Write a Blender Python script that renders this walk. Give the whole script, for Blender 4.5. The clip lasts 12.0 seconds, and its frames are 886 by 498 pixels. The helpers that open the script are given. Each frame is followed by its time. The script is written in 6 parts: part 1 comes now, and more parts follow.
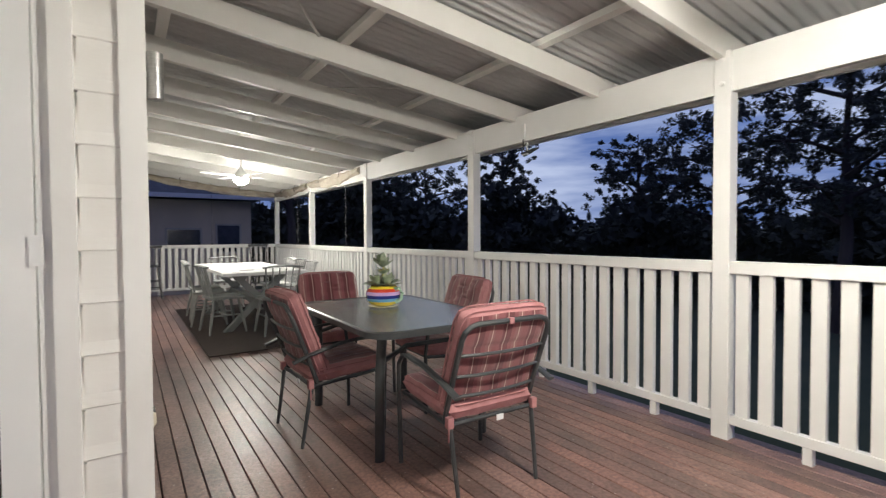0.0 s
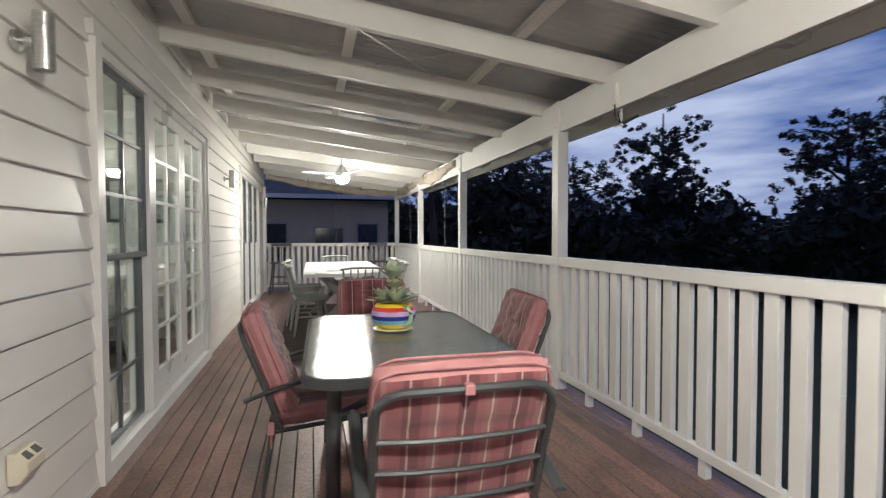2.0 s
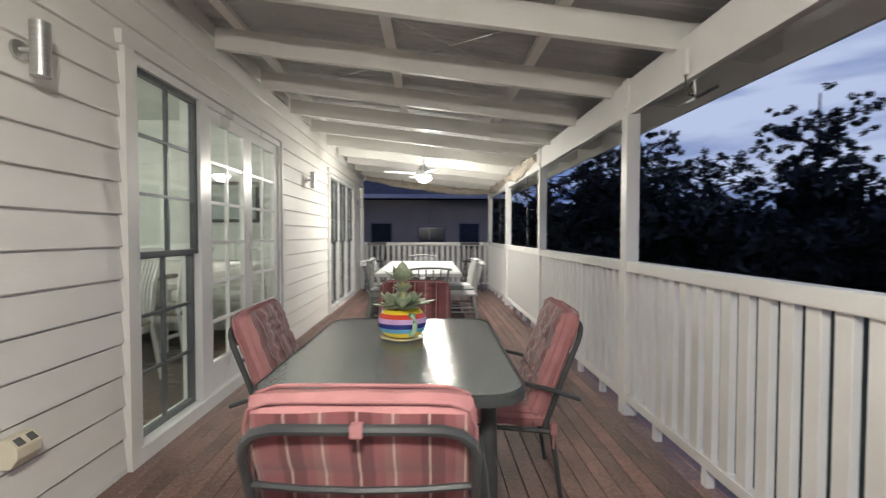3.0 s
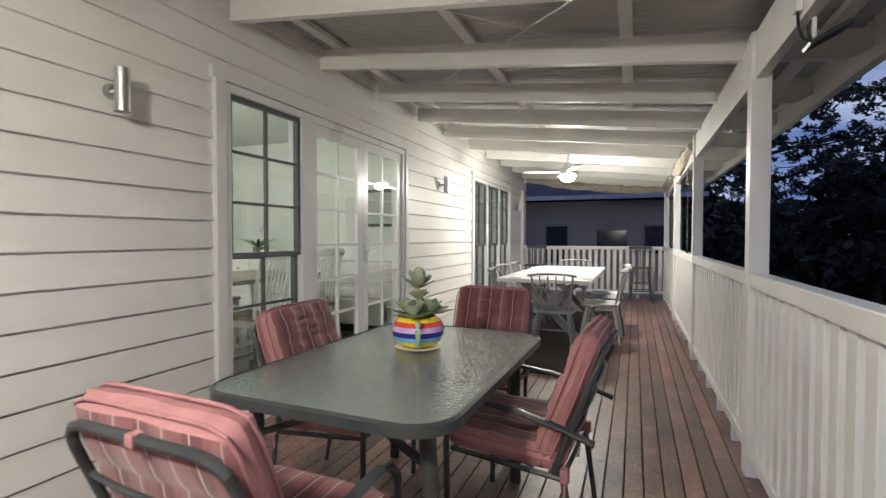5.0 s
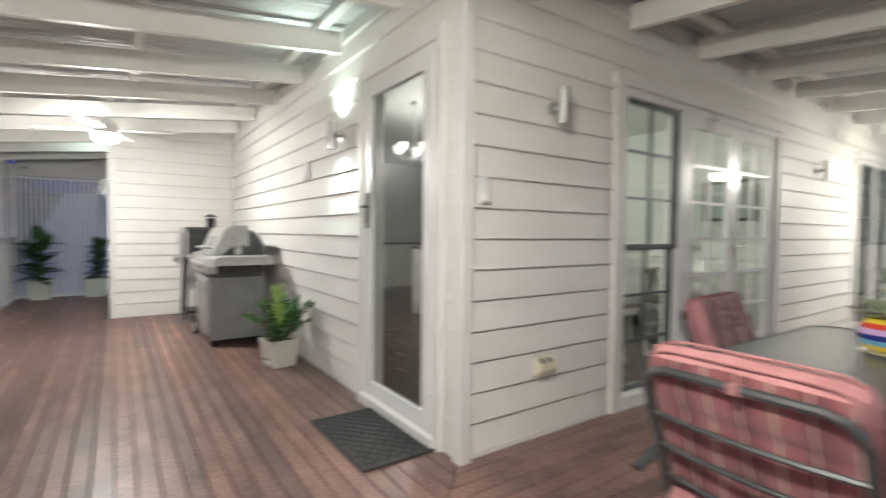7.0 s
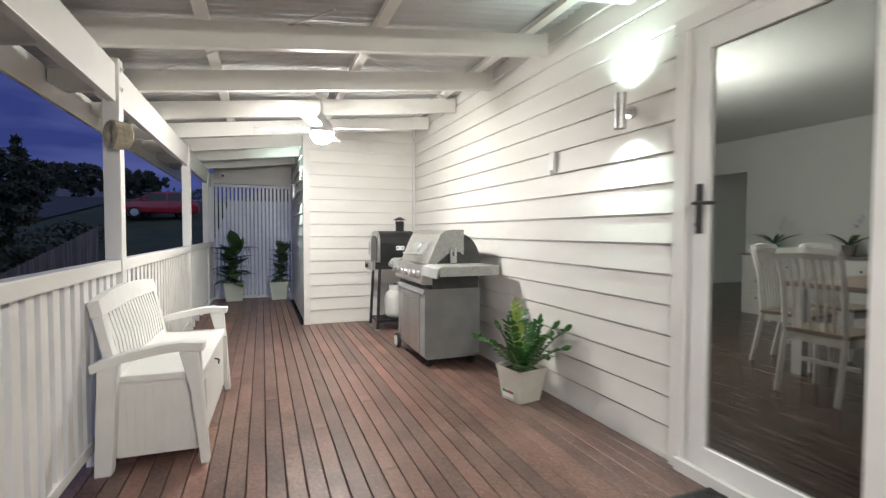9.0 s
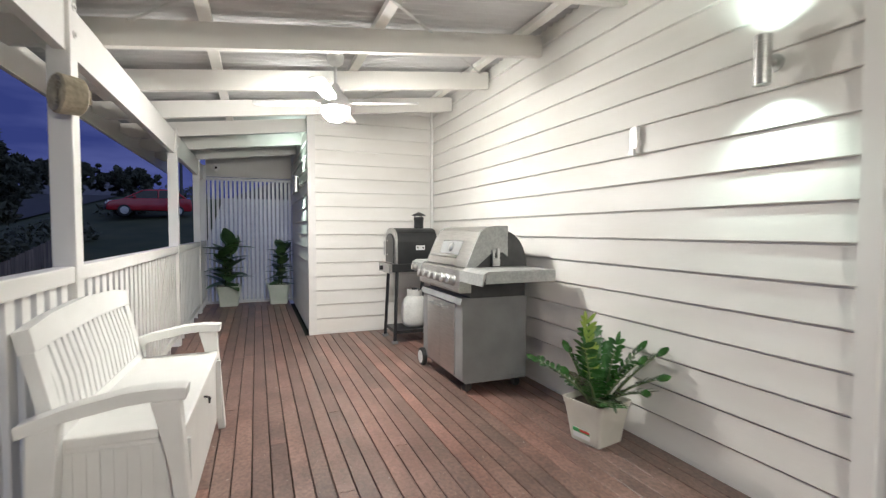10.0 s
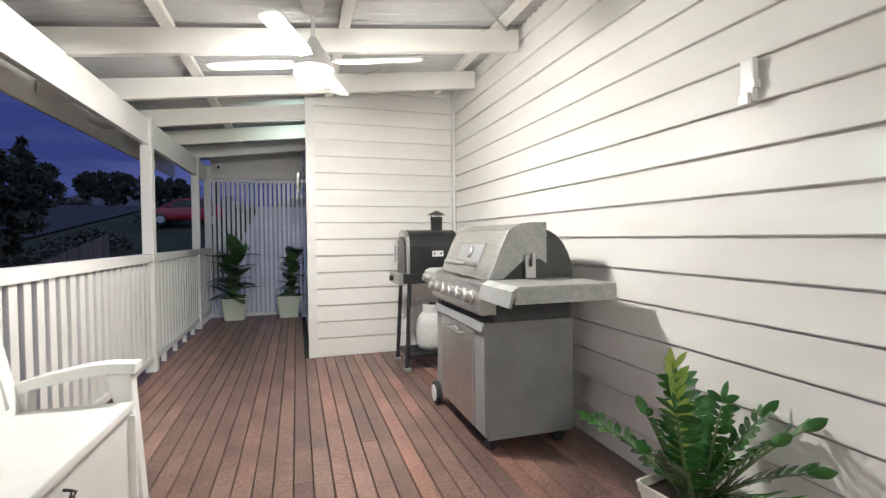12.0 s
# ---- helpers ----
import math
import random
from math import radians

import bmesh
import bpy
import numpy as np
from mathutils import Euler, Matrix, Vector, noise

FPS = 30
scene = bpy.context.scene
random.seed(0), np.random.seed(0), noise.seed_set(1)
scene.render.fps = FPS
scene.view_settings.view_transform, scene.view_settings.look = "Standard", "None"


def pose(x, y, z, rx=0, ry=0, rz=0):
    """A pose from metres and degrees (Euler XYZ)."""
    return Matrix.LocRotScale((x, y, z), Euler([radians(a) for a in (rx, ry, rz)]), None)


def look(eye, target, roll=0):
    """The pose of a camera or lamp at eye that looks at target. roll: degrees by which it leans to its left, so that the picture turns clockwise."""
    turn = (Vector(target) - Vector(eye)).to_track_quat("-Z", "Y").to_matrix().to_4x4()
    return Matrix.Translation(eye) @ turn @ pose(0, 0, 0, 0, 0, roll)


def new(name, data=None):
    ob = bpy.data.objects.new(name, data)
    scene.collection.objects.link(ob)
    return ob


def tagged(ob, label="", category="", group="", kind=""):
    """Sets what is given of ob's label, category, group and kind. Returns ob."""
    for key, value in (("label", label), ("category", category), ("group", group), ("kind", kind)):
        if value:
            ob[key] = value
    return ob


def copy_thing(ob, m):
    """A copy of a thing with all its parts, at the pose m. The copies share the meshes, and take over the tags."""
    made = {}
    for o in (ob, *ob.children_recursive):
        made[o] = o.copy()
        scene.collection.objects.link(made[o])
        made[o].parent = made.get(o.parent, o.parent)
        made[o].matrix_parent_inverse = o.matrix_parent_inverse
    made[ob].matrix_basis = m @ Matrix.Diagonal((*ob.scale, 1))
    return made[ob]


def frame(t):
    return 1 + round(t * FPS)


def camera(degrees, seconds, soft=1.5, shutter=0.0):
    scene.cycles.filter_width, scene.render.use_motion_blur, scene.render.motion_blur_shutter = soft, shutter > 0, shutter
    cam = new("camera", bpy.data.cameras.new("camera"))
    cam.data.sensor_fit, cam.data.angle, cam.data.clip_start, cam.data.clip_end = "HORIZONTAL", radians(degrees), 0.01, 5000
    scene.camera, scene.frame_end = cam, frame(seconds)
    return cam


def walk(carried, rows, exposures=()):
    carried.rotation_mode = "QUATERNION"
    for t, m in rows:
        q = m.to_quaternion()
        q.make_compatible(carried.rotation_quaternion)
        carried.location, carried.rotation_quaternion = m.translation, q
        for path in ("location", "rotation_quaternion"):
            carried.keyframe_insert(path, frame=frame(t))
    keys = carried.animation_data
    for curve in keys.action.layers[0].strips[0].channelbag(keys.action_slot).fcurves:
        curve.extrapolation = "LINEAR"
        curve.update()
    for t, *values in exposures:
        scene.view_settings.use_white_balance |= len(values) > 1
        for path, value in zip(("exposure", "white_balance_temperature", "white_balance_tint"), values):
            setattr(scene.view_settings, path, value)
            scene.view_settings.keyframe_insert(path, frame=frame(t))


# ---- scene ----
cam = camera(86.2, 12.0, 1.25, 0.6)
PATH = [
    (0, (-0.029, -1.8, 1.185), (1.085, -0.14, 1.132), -0.3),
    (0.5, (0.193, -1.723, 1.173), (1.191, 0.01, 1.111), -0.1),
    (1, (0.447, -1.619, 1.17), (1.324, 0.177, 1.113), -0.2),
    (1.5, (0.71, -1.519, 1.187), (1.392, 0.36, 1.131), -0.2),
    (2, (1.0, -1.374, 1.207), (1.533, 0.553, 1.148), -0.1),
    (2.5, (1.272, -1.291, 1.209), (1.6, 0.682, 1.153), -0.1),
    (3, (1.537, -1.18, 1.208), (1.591, 0.818, 1.147), 0.1),
    (4.8, (2.276, -0.825, 1.213), (1.571, 1.045, 1.157), -0.2),
    (5, (2.3, -0.856, 1.21), (1.55, 0.997, 1.161), 0.1),
    (5.5, (2.372, -0.928, 1.202), (1.57, 0.904, 1.159), 0.3),
    (6, (2.295, -1.072, 1.21), (1.433, 0.732, 1.166), 0.5),
    (6.5, (2.146, -1.254, 1.194), (0.903, 0.312, 1.143), 0.6),
    (7, (1.906, -1.43, 1.174), (0.263, -0.292, 1.106), 0.6),
    (7.5, (1.682, -1.545, 1.198), (-0.148, -0.743, 1.11), 0.3),
    (7.7, (1.625, -1.582, 1.188), (-0.248, -0.885, 1.124), -0.0),
    (9.3, (0.414, -2.072, 1.205), (-1.448, -1.346, 1.127), 0.2),
    (9.5, (0.251, -2.094, 1.205), (-1.607, -1.358, 1.12), 0.1),
    (10, (-0.136, -2.044, 1.193), (-1.995, -1.312, 1.115), -0.0),
    (10.5, (-0.448, -1.986, 1.175), (-2.309, -1.256, 1.103), -0.1),
    (11, (-0.717, -1.863, 1.163), (-2.596, -1.183, 1.09), -0.5),
    (11.5, (-0.937, -1.737, 1.15), (-2.84, -1.124, 1.08), -0.5),
    (12, (-0.953, -1.596, 1.151), (-2.864, -1.006, 1.102), -0.6),
]
walk(cam, [(t, look(eye, target, roll)) for t, eye, target, roll in PATH])


# ---- world and light ----
world = bpy.data.worlds.new("dusk")
scene.world = world
world.use_nodes = True
wn, wl = world.node_tree.nodes, world.node_tree.links
wn.clear()
w_out = wn.new("ShaderNodeOutputWorld")
w_bg = wn.new("ShaderNodeBackground")
w_tc = wn.new("ShaderNodeTexCoord")
w_map = wn.new("ShaderNodeMapping")
w_map.inputs["Scale"].default_value = (1.0, 1.0, 5.0)
w_noise = wn.new("ShaderNodeTexNoise")
w_noise.inputs["Scale"].default_value = 3.1
w_noise.inputs["Detail"].default_value = 5.0
w_ramp = wn.new("ShaderNodeValToRGB")
w_ramp.color_ramp.elements[0].position, w_ramp.color_ramp.elements[1].position = 0.40, 0.66
w_ramp.color_ramp.elements[0].color = (0.042, 0.060, 0.24, 1)
w_ramp.color_ramp.elements[1].color = (0.11, 0.135, 0.38, 1)
# afterglow: the sky over the long verandah's side is paler, with lit cloud
w_warm = wn.new("ShaderNodeValToRGB")
w_warm.color_ramp.elements[0].position, w_warm.color_ramp.elements[1].position = 0.36, 0.62
w_warm.color_ramp.elements[0].color = (0.11, 0.20, 0.52, 1)
w_warm.color_ramp.elements[1].color = (0.60, 0.70, 0.98, 1)
w_dot = wn.new("ShaderNodeVectorMath")
w_dot.operation = "DOT_PRODUCT"
w_dot.inputs[1].default_value = (0.80, 0.60, 0.0)
w_range = wn.new("ShaderNodeMapRange")
w_range.inputs["From Min"].default_value, w_range.inputs["From Max"].default_value = -0.6, 0.7
w_mix = wn.new("ShaderNodeMix")
w_mix.data_type = "RGBA"
wl.new(w_tc.outputs["Generated"], w_dot.inputs[0])
wl.new(w_dot.outputs["Value"], w_range.inputs["Value"])
wl.new(w_range.outputs["Result"], w_mix.inputs["Factor"])
wl.new(w_noise.outputs["Fac"], w_warm.inputs["Fac"])
wl.new(w_ramp.outputs["Color"], w_mix.inputs["A"])
wl.new(w_warm.outputs["Color"], w_mix.inputs["B"])
wl.new(w_tc.outputs["Generated"], w_map.inputs["Vector"])
wl.new(w_map.outputs["Vector"], w_noise.inputs["Vector"])
wl.new(w_noise.outputs["Fac"], w_ramp.inputs["Fac"])
wl.new(w_mix.outputs["Result"], w_bg.inputs["Color"])
w_bg.inputs["Strength"].default_value = 0.8
wl.new(w_bg.outputs["Background"], w_out.inputs["Surface"])

FAN_A = (1.44, 5.84, 2.06)      # glass bowls of the three fan lamps
FAN_B = (-3.69, -1.49, 2.075)
FAN_C = (1.44, -1.42, 2.07)
LAMP_WARM = (0.995, 0.963, 0.872)
LAMP_COOL = (0.78, 1.0, 0.90)
GLOBE_A, GLOBE_B, GLOBE_CORNER = 580.0, 500.0, 580.0
UPDOWN_WATTS = 23.0
ROOM_WATTS = 135.0

# ---- materials ----


def nodes_of(name):
    m = bpy.data.materials.new(name)
    m.use_nodes = True
    nt = m.node_tree
    return m, nt, nt.nodes["Principled BSDF"]


def mat(name, c1, c2=None, rough=0.5, metal=0.0, scale=6.0, stretch=(1, 1, 1), bump=0.0, bscale=60.0, vary=0.0, detail=4.0, spec=0.5, coat=0.0, trans=0.0, wear=0.0, specks=0.0, redden=0.0):
    """Two colours mixed by large and fine grain, a fine relief, and a tone that varies from piece to piece."""
    m, nt, p = nodes_of(name)
    n, l = nt.nodes, nt.links
    tc = n.new("ShaderNodeTexCoord")
    mp = n.new("ShaderNodeMapping")
    mp.inputs["Scale"].default_value = stretch
    l.new(tc.outputs["Object"], mp.inputs["Vector"])
    oi = n.new("ShaderNodeObjectInfo")
    shift = n.new("ShaderNodeVectorMath")
    shift.operation = "ADD"
    mul = n.new("ShaderNodeMath")
    mul.operation = "MULTIPLY"
    mul.inputs[1].default_value = 37.0 if vary else 0.0
    l.new(oi.outputs["Random"], mul.inputs[0])
    l.new(mp.outputs["Vector"], shift.inputs[0])
    l.new(mul.outputs["Value"], shift.inputs[1])
    no = n.new("ShaderNodeTexNoise")
    no.inputs["Scale"].default_value, no.inputs["Detail"].default_value = scale, detail
    l.new(shift.outputs["Vector"], no.inputs["Vector"])
    rp = n.new("ShaderNodeValToRGB")
    rp.color_ramp.elements[0].position, rp.color_ramp.elements[1].position = 0.32, 0.68
    c2 = c2 or tuple(min(1, v * 1.1) for v in c1)
    rp.color_ramp.elements[0].color, rp.color_ramp.elements[1].color = (*c1, 1), (*c2, 1)
    l.new(no.outputs["Fac"], rp.inputs["Fac"])
    out = rp.outputs["Color"]
    fine = n.new("ShaderNodeTexNoise")
    fine.inputs["Scale"].default_value, fine.inputs["Detail"].default_value = bscale, 5.0
    l.new(shift.outputs["Vector"], fine.inputs["Vector"])
    if vary:
        hs = n.new("ShaderNodeHueSaturation")
        mr = n.new("ShaderNodeMapRange")
        mr.inputs["To Min"].default_value, mr.inputs["To Max"].default_value = 1 - vary, 1 + vary
        l.new(oi.outputs["Random"], mr.inputs["Value"])
        l.new(mr.outputs["Result"], hs.inputs["Value"])
        l.new(out, hs.inputs["Color"])
        out = hs.outputs["Color"]
    if wear:
        mx = n.new("ShaderNodeMix")
        mx.data_type, mx.blend_type = "RGBA", "MULTIPLY"
        wr = n.new("ShaderNodeMapRange")
        wr.inputs["From Min"].default_value, wr.inputs["From Max"].default_value = 0.35, 0.62
        wr.inputs["To Min"].default_value, wr.inputs["To Max"].default_value = 1 - wear, 1.0
        l.new(fine.outputs["Fac"], wr.inputs["Value"])
        cmb = n.new("ShaderNodeCombineColor")
        for ch in ("Red", "Green", "Blue"):
            l.new(wr.outputs["Result"], cmb.inputs[ch])
        mx.inputs["Factor"].default_value = 1.0
        l.new(out, mx.inputs["A"])
        l.new(cmb.outputs["Color"], mx.inputs["B"])
        out = mx.outputs["Result"]
    if specks:
        sn = n.new("ShaderNodeTexNoise")
        sn.inputs["Scale"].default_value, sn.inputs["Detail"].default_value = 60.0, 1.0
        l.new(shift.outputs["Vector"], sn.inputs["Vector"])
        gt = n.new("ShaderNodeMath")
        gt.operation = "GREATER_THAN"
        gt.inputs[1].default_value = specks
        l.new(sn.outputs["Fac"], gt.inputs[0])
        ms = n.new("ShaderNodeMix")
        ms.data_type = "RGBA"
        ms.inputs["B"].default_value = (0.45, 0.42, 0.38, 1)
        l.new(gt.outputs["Value"], ms.inputs["Factor"])
        l.new(out, ms.inputs["A"])
        out = ms.outputs["Result"]
    if redden:
        geo = n.new("ShaderNodeNewGeometry")
        big = n.new("ShaderNodeTexNoise")
        big.inputs["Scale"].default_value, big.inputs["Detail"].default_value = 0.75, 3.0
        l.new(geo.outputs["Position"], big.inputs["Vector"])
        add = n.new("ShaderNodeMath")
        add.operation = "ADD"
        l.new(big.outputs["Fac"], add.inputs[0])
        frac = n.new("ShaderNodeMath")
        frac.operation = "MULTIPLY"
        frac.inputs[1].default_value = 0.45
        l.new(oi.outputs["Random"], frac.inputs[0])
        l.new(frac.outputs["Value"], add.inputs[1])
        fr = n.new("ShaderNodeMapRange")
        fr.inputs["From Min"].default_value, fr.inputs["From Max"].default_value = 0.62, 0.95
        fr.inputs["To Min"].default_value, fr.inputs["To Max"].default_value = 0.0, redden
        l.new(add.outputs["Value"], fr.inputs["Value"])
        md = n.new("ShaderNodeMix")
        md.data_type = "RGBA"
        md.blend_type = "MULTIPLY"
        md.inputs["B"].default_value = (1.25, 0.72, 0.58, 1)
        l.new(fr.outputs["Result"], md.inputs["Factor"])
        l.new(out, md.inputs["A"])
        out = md.outputs["Result"]
    l.new(out, p.inputs["Base Color"])
    rr = n.new("ShaderNodeMapRange")
    rr.inputs["To Min"].default_value, rr.inputs["To Max"].default_value = max(0.03, rough - 0.1), min(1, rough + 0.1)
    l.new(no.outputs["Fac"], rr.inputs["Value"])
    l.new(rr.outputs["Result"], p.inputs["Roughness"])
    p.inputs["Metallic"].default_value = metal
    p.inputs["Specular IOR Level"].default_value = spec
    p.inputs["Coat Weight"].default_value = coat
    p.inputs["Transmission Weight"].default_value = trans
    if bump:
        b = n.new("ShaderNodeBump")
        b.inputs["Strength"].default_value, b.inputs["Distance"].default_value = bump, 0.004
        l.new(fine.outputs["Fac"], b.inputs["Height"])
        l.new(b.outputs["Normal"], p.inputs["Normal"])
    return m


def slant_gloss(nt, base, top, normal=None):
    """How much a thin pane mirrors: base face on, rising to top at a slant."""
    n, l = nt.nodes, nt.links
    lw = n.new("ShaderNodeLayerWeight")
    lw.inputs["Blend"].default_value = 0.5
    if normal is not None:
        l.new(normal, lw.inputs["Normal"])
    pw = n.new("ShaderNodeMath")
    pw.operation = "POWER"
    pw.inputs[1].default_value = 4.0
    l.new(lw.outputs["Facing"], pw.inputs[0])
    mr = n.new("ShaderNodeMapRange")
    mr.inputs["To Min"].default_value, mr.inputs["To Max"].default_value = base, top
    l.new(pw.outputs["Value"], mr.inputs["Value"])
    return mr.outputs["Result"]


def glass(name, tint, rough=0.0, base=0.045, top=0.9):
    """A thin pane: mostly clear, with a mirror's gloss at a slant."""
    m, nt, p = nodes_of(name)
    n, l = nt.nodes, nt.links
    n.remove(p)
    clear = n.new("ShaderNodeBsdfTransparent")
    clear.inputs["Color"].default_value = (*tint, 1)
    gloss = n.new("ShaderNodeBsdfGlossy")
    gloss.inputs["Roughness"].default_value = rough
    mx = n.new("ShaderNodeMixShader")
    l.new(slant_gloss(nt, base, top), mx.inputs["Fac"])
    l.new(clear.outputs["BSDF"], mx.inputs[1])
    l.new(gloss.outputs["BSDF"], mx.inputs[2])
    l.new(mx.outputs["Shader"], n["Material Output"].inputs["Surface"])
    return m


def glow(name, colour, strength):
    m, nt, p = nodes_of(name)
    p.inputs["Base Color"].default_value = (0.9, 0.9, 0.88, 1)
    p.inputs["Emission Color"].default_value = (*colour, 1)
    p.inputs["Emission Strength"].default_value = strength
    return m


WHITE = mat("white_gloss_paint", (0.74, 0.73, 0.70), (0.80, 0.79, 0.77), rough=0.38, scale=2.2, bump=0.12, bscale=34)
BOARD = mat("white_weatherboard_paint", (0.75, 0.73, 0.69), (0.81, 0.795, 0.765), rough=0.42, scale=1.6, stretch=(1, 1, 3), bump=0.14, bscale=26, vary=0.02)
TRIM = mat("white_trim_paint", (0.76, 0.76, 0.75), (0.82, 0.82, 0.81), rough=0.3, scale=3, bump=0.08, bscale=40)
RAFTER = mat("cream_rafter_paint", (0.76, 0.745, 0.70), (0.82, 0.805, 0.77), rough=0.45, scale=2.5, bump=0.18, bscale=30)
ALU = mat("charcoal_sash_aluminium", (0.10, 0.11, 0.12), (0.14, 0.15, 0.16), rough=0.35, metal=0.3, bump=0.03)
DECK = mat("oiled_merbau_deck", (0.150, 0.090, 0.075), (0.330, 0.208, 0.174), rough=0.4, scale=2.6, stretch=(1, 1, 1), bump=0.35, bscale=55, vary=0.26, wear=0.4, specks=0.765, redden=0.28)
ROOF = mat("zinc_roof_sheet", (0.50, 0.50, 0.50), (0.62, 0.62, 0.62), rough=0.5, metal=0.25, scale=1.4, bump=0.05)
PANE = glass("window_pane", (0.92, 0.96, 0.94))
SCREEN_PANE = glass("security_mesh_pane", (0.60, 0.61, 0.61), 0.35, 0.010, 0.12)
STEEL = mat("brushed_steel", (0.50, 0.50, 0.49), (0.62, 0.62, 0.61), rough=0.38, metal=1.0, stretch=(1, 1, 14), scale=12, bump=0.04, bscale=120)
GLOBE_MAT_A = glow("opal_lamp_glass_a", LAMP_WARM, GLOBE_A)
GLOBE_MAT_B = glow("opal_lamp_glass_b", (0.99, 0.97, 0.915), GLOBE_B)
GLOBE_MAT_C = glow("opal_lamp_glass_c", LAMP_WARM, GLOBE_CORNER)
SOIL_DARK = mat("dark_ground", (0.030, 0.034, 0.024), (0.055, 0.055, 0.042), rough=0.95, scale=0.4, bump=0.6, bscale=5)

# ---- shape helpers ----


def box(bm, x0, x1, y0, y1, z0, z1):
    vs = [bm.verts.new((x, y, z)) for z in (z0, z1) for y in (y0, y1) for x in (x0, x1)]
    for f in ((0, 2, 3, 1), (4, 5, 7, 6), (0, 1, 5, 4), (2, 6, 7, 3), (0, 4, 6, 2), (1, 3, 7, 5)):
        bm.faces.new([vs[i] for i in f])
    return vs


def prism(bm, outline, axis, a, b):
    """Extrudes an outline of 2D points along an axis: x takes (y, z), y takes (x, z), z takes (x, y)."""
    def at(p, q):
        return {"x": (q, p[0], p[1]), "y": (p[0], q, p[1]), "z": (p[0], p[1], q)}[axis]
    lo = [bm.verts.new(at(p, a)) for p in outline]
    hi = [bm.verts.new(at(p, b)) for p in outline]
    bm.faces.new(lo)
    bm.faces.new(hi[::-1])
    k = len(outline)
    for i in range(k):
        bm.faces.new((lo[i], hi[i], hi[(i + 1) % k], lo[(i + 1) % k]))


def lathe(bm, profile, n=24, at=(0, 0, 0)):
    rings = []
    for r, z in profile:
        rings.append([bm.verts.new((at[0] + r * math.cos(2 * math.pi * i / n), at[1] + r * math.sin(2 * math.pi * i / n), at[2] + z)) for i in range(n)])
    for a, b in zip(rings, rings[1:]):
        for i in range(n):
            bm.faces.new((a[i], a[(i + 1) % n], b[(i + 1) % n], b[i]))
    bm.faces.new(rings[0][::-1])
    bm.faces.new(rings[-1])


def tube(bm, pts, r, n=8, flat=1.0):
    """A round bar through points; flat squeezes its height."""
    pts = [Vector(p) for p in pts]
    rings = []
    for i, p in enumerate(pts):
        d = (pts[min(i + 1, len(pts) - 1)] - pts[max(i - 1, 0)]).normalized()
        up = Vector((0, 0, 1)) if abs(d.z) < 0.95 else Vector((0, 1, 0))
        u = d.cross(up).normalized()
        v = u.cross(d).normalized()
        rr = r[i] if isinstance(r, (list, tuple)) else r
        rings.append([bm.verts.new(p + rr * (math.cos(2 * math.pi * k / n) * u + flat * math.sin(2 * math.pi * k / n) * v)) for k in range(n)])
    for a, b in zip(rings, rings[1:]):
        for k in range(n):
            bm.faces.new((a[k], a[(k + 1) % n], b[(k + 1) % n], b[k]))
    bm.faces.new(rings[0][::-1])
    bm.faces.new(rings[-1])


def soften(bm, w, seg=2):
    bmesh.ops.bevel(bm, geom=list(bm.edges), offset=w, segments=seg, affect="EDGES", clamp_overlap=True, profile=0.6)


def mesh_of(name, bm, material, smooth=False):
    bmesh.ops.recalc_face_normals(bm, faces=bm.faces)
    me = bpy.data.meshes.new(name)
    bm.to_mesh(me)
    bm.free()
    for mm in (material if isinstance(material, (list, tuple)) else [material]):
        me.materials.append(mm)
    if smooth:
        for f in me.polygons:
            f.use_smooth = True
        me.set_sharp_from_angle(angle=radians(38))
    return me


def part(name, bm, material, parent, label="", smooth=False):
    ob = new(name, mesh_of(name, bm, material, smooth))
    ob.parent = parent
    if label:
        tagged(ob, label)
    return ob


def solid(name, bm, material, label="", category="", group="", kind="", smooth=False):
    return tagged(new(name, mesh_of(name, bm, material, smooth)), label, category, group, kind)


def thing(name, label, category, m=None, group=""):
    ob = tagged(new(name), label, category, group)
    if m is not None:
        ob.matrix_basis = m
    return ob


def B(*boxes, soft=0.0):
    bm = bmesh.new()
    for b in boxes:
        box(bm, *b)
    if soft:
        soften(bm, soft)
    return bm


# ---- large structure ----
RAIL_A, RAIL_B = 2.83, -2.785            # inner faces of the posts
END_A, END_B = 9.36, -8.60              # ends of the two verandahs
WALL_C, WALL_D = -5.685, -1.477           # the wall that steps out and the passage wall
WALL_Z, WALL_ZB, SLOPE = 2.512, 2.505, 0.112   # underside of rafters at the two house walls, and their fall
TRUE_H = 2.9                            # house walls' height
RAFTER_D = 0.15


def raf_z(d):
    return WALL_Z - SLOPE * d


def raf_b(d):
    return WALL_ZB - SLOPE * d


def wall_panel(name, axis, plane, back, spans, label):
    """A wall of boxes between openings; spans: (from, to, z0, z1)."""
    bm = bmesh.new()
    for a, b, z0, z1 in spans:
        if axis == "x":
            box(bm, plane, back, a, b, z0, z1)
        else:
            box(bm, a, b, plane, back, z0, z1)
    return solid(name, bm, BOARD, label, "wall", kind="structure")


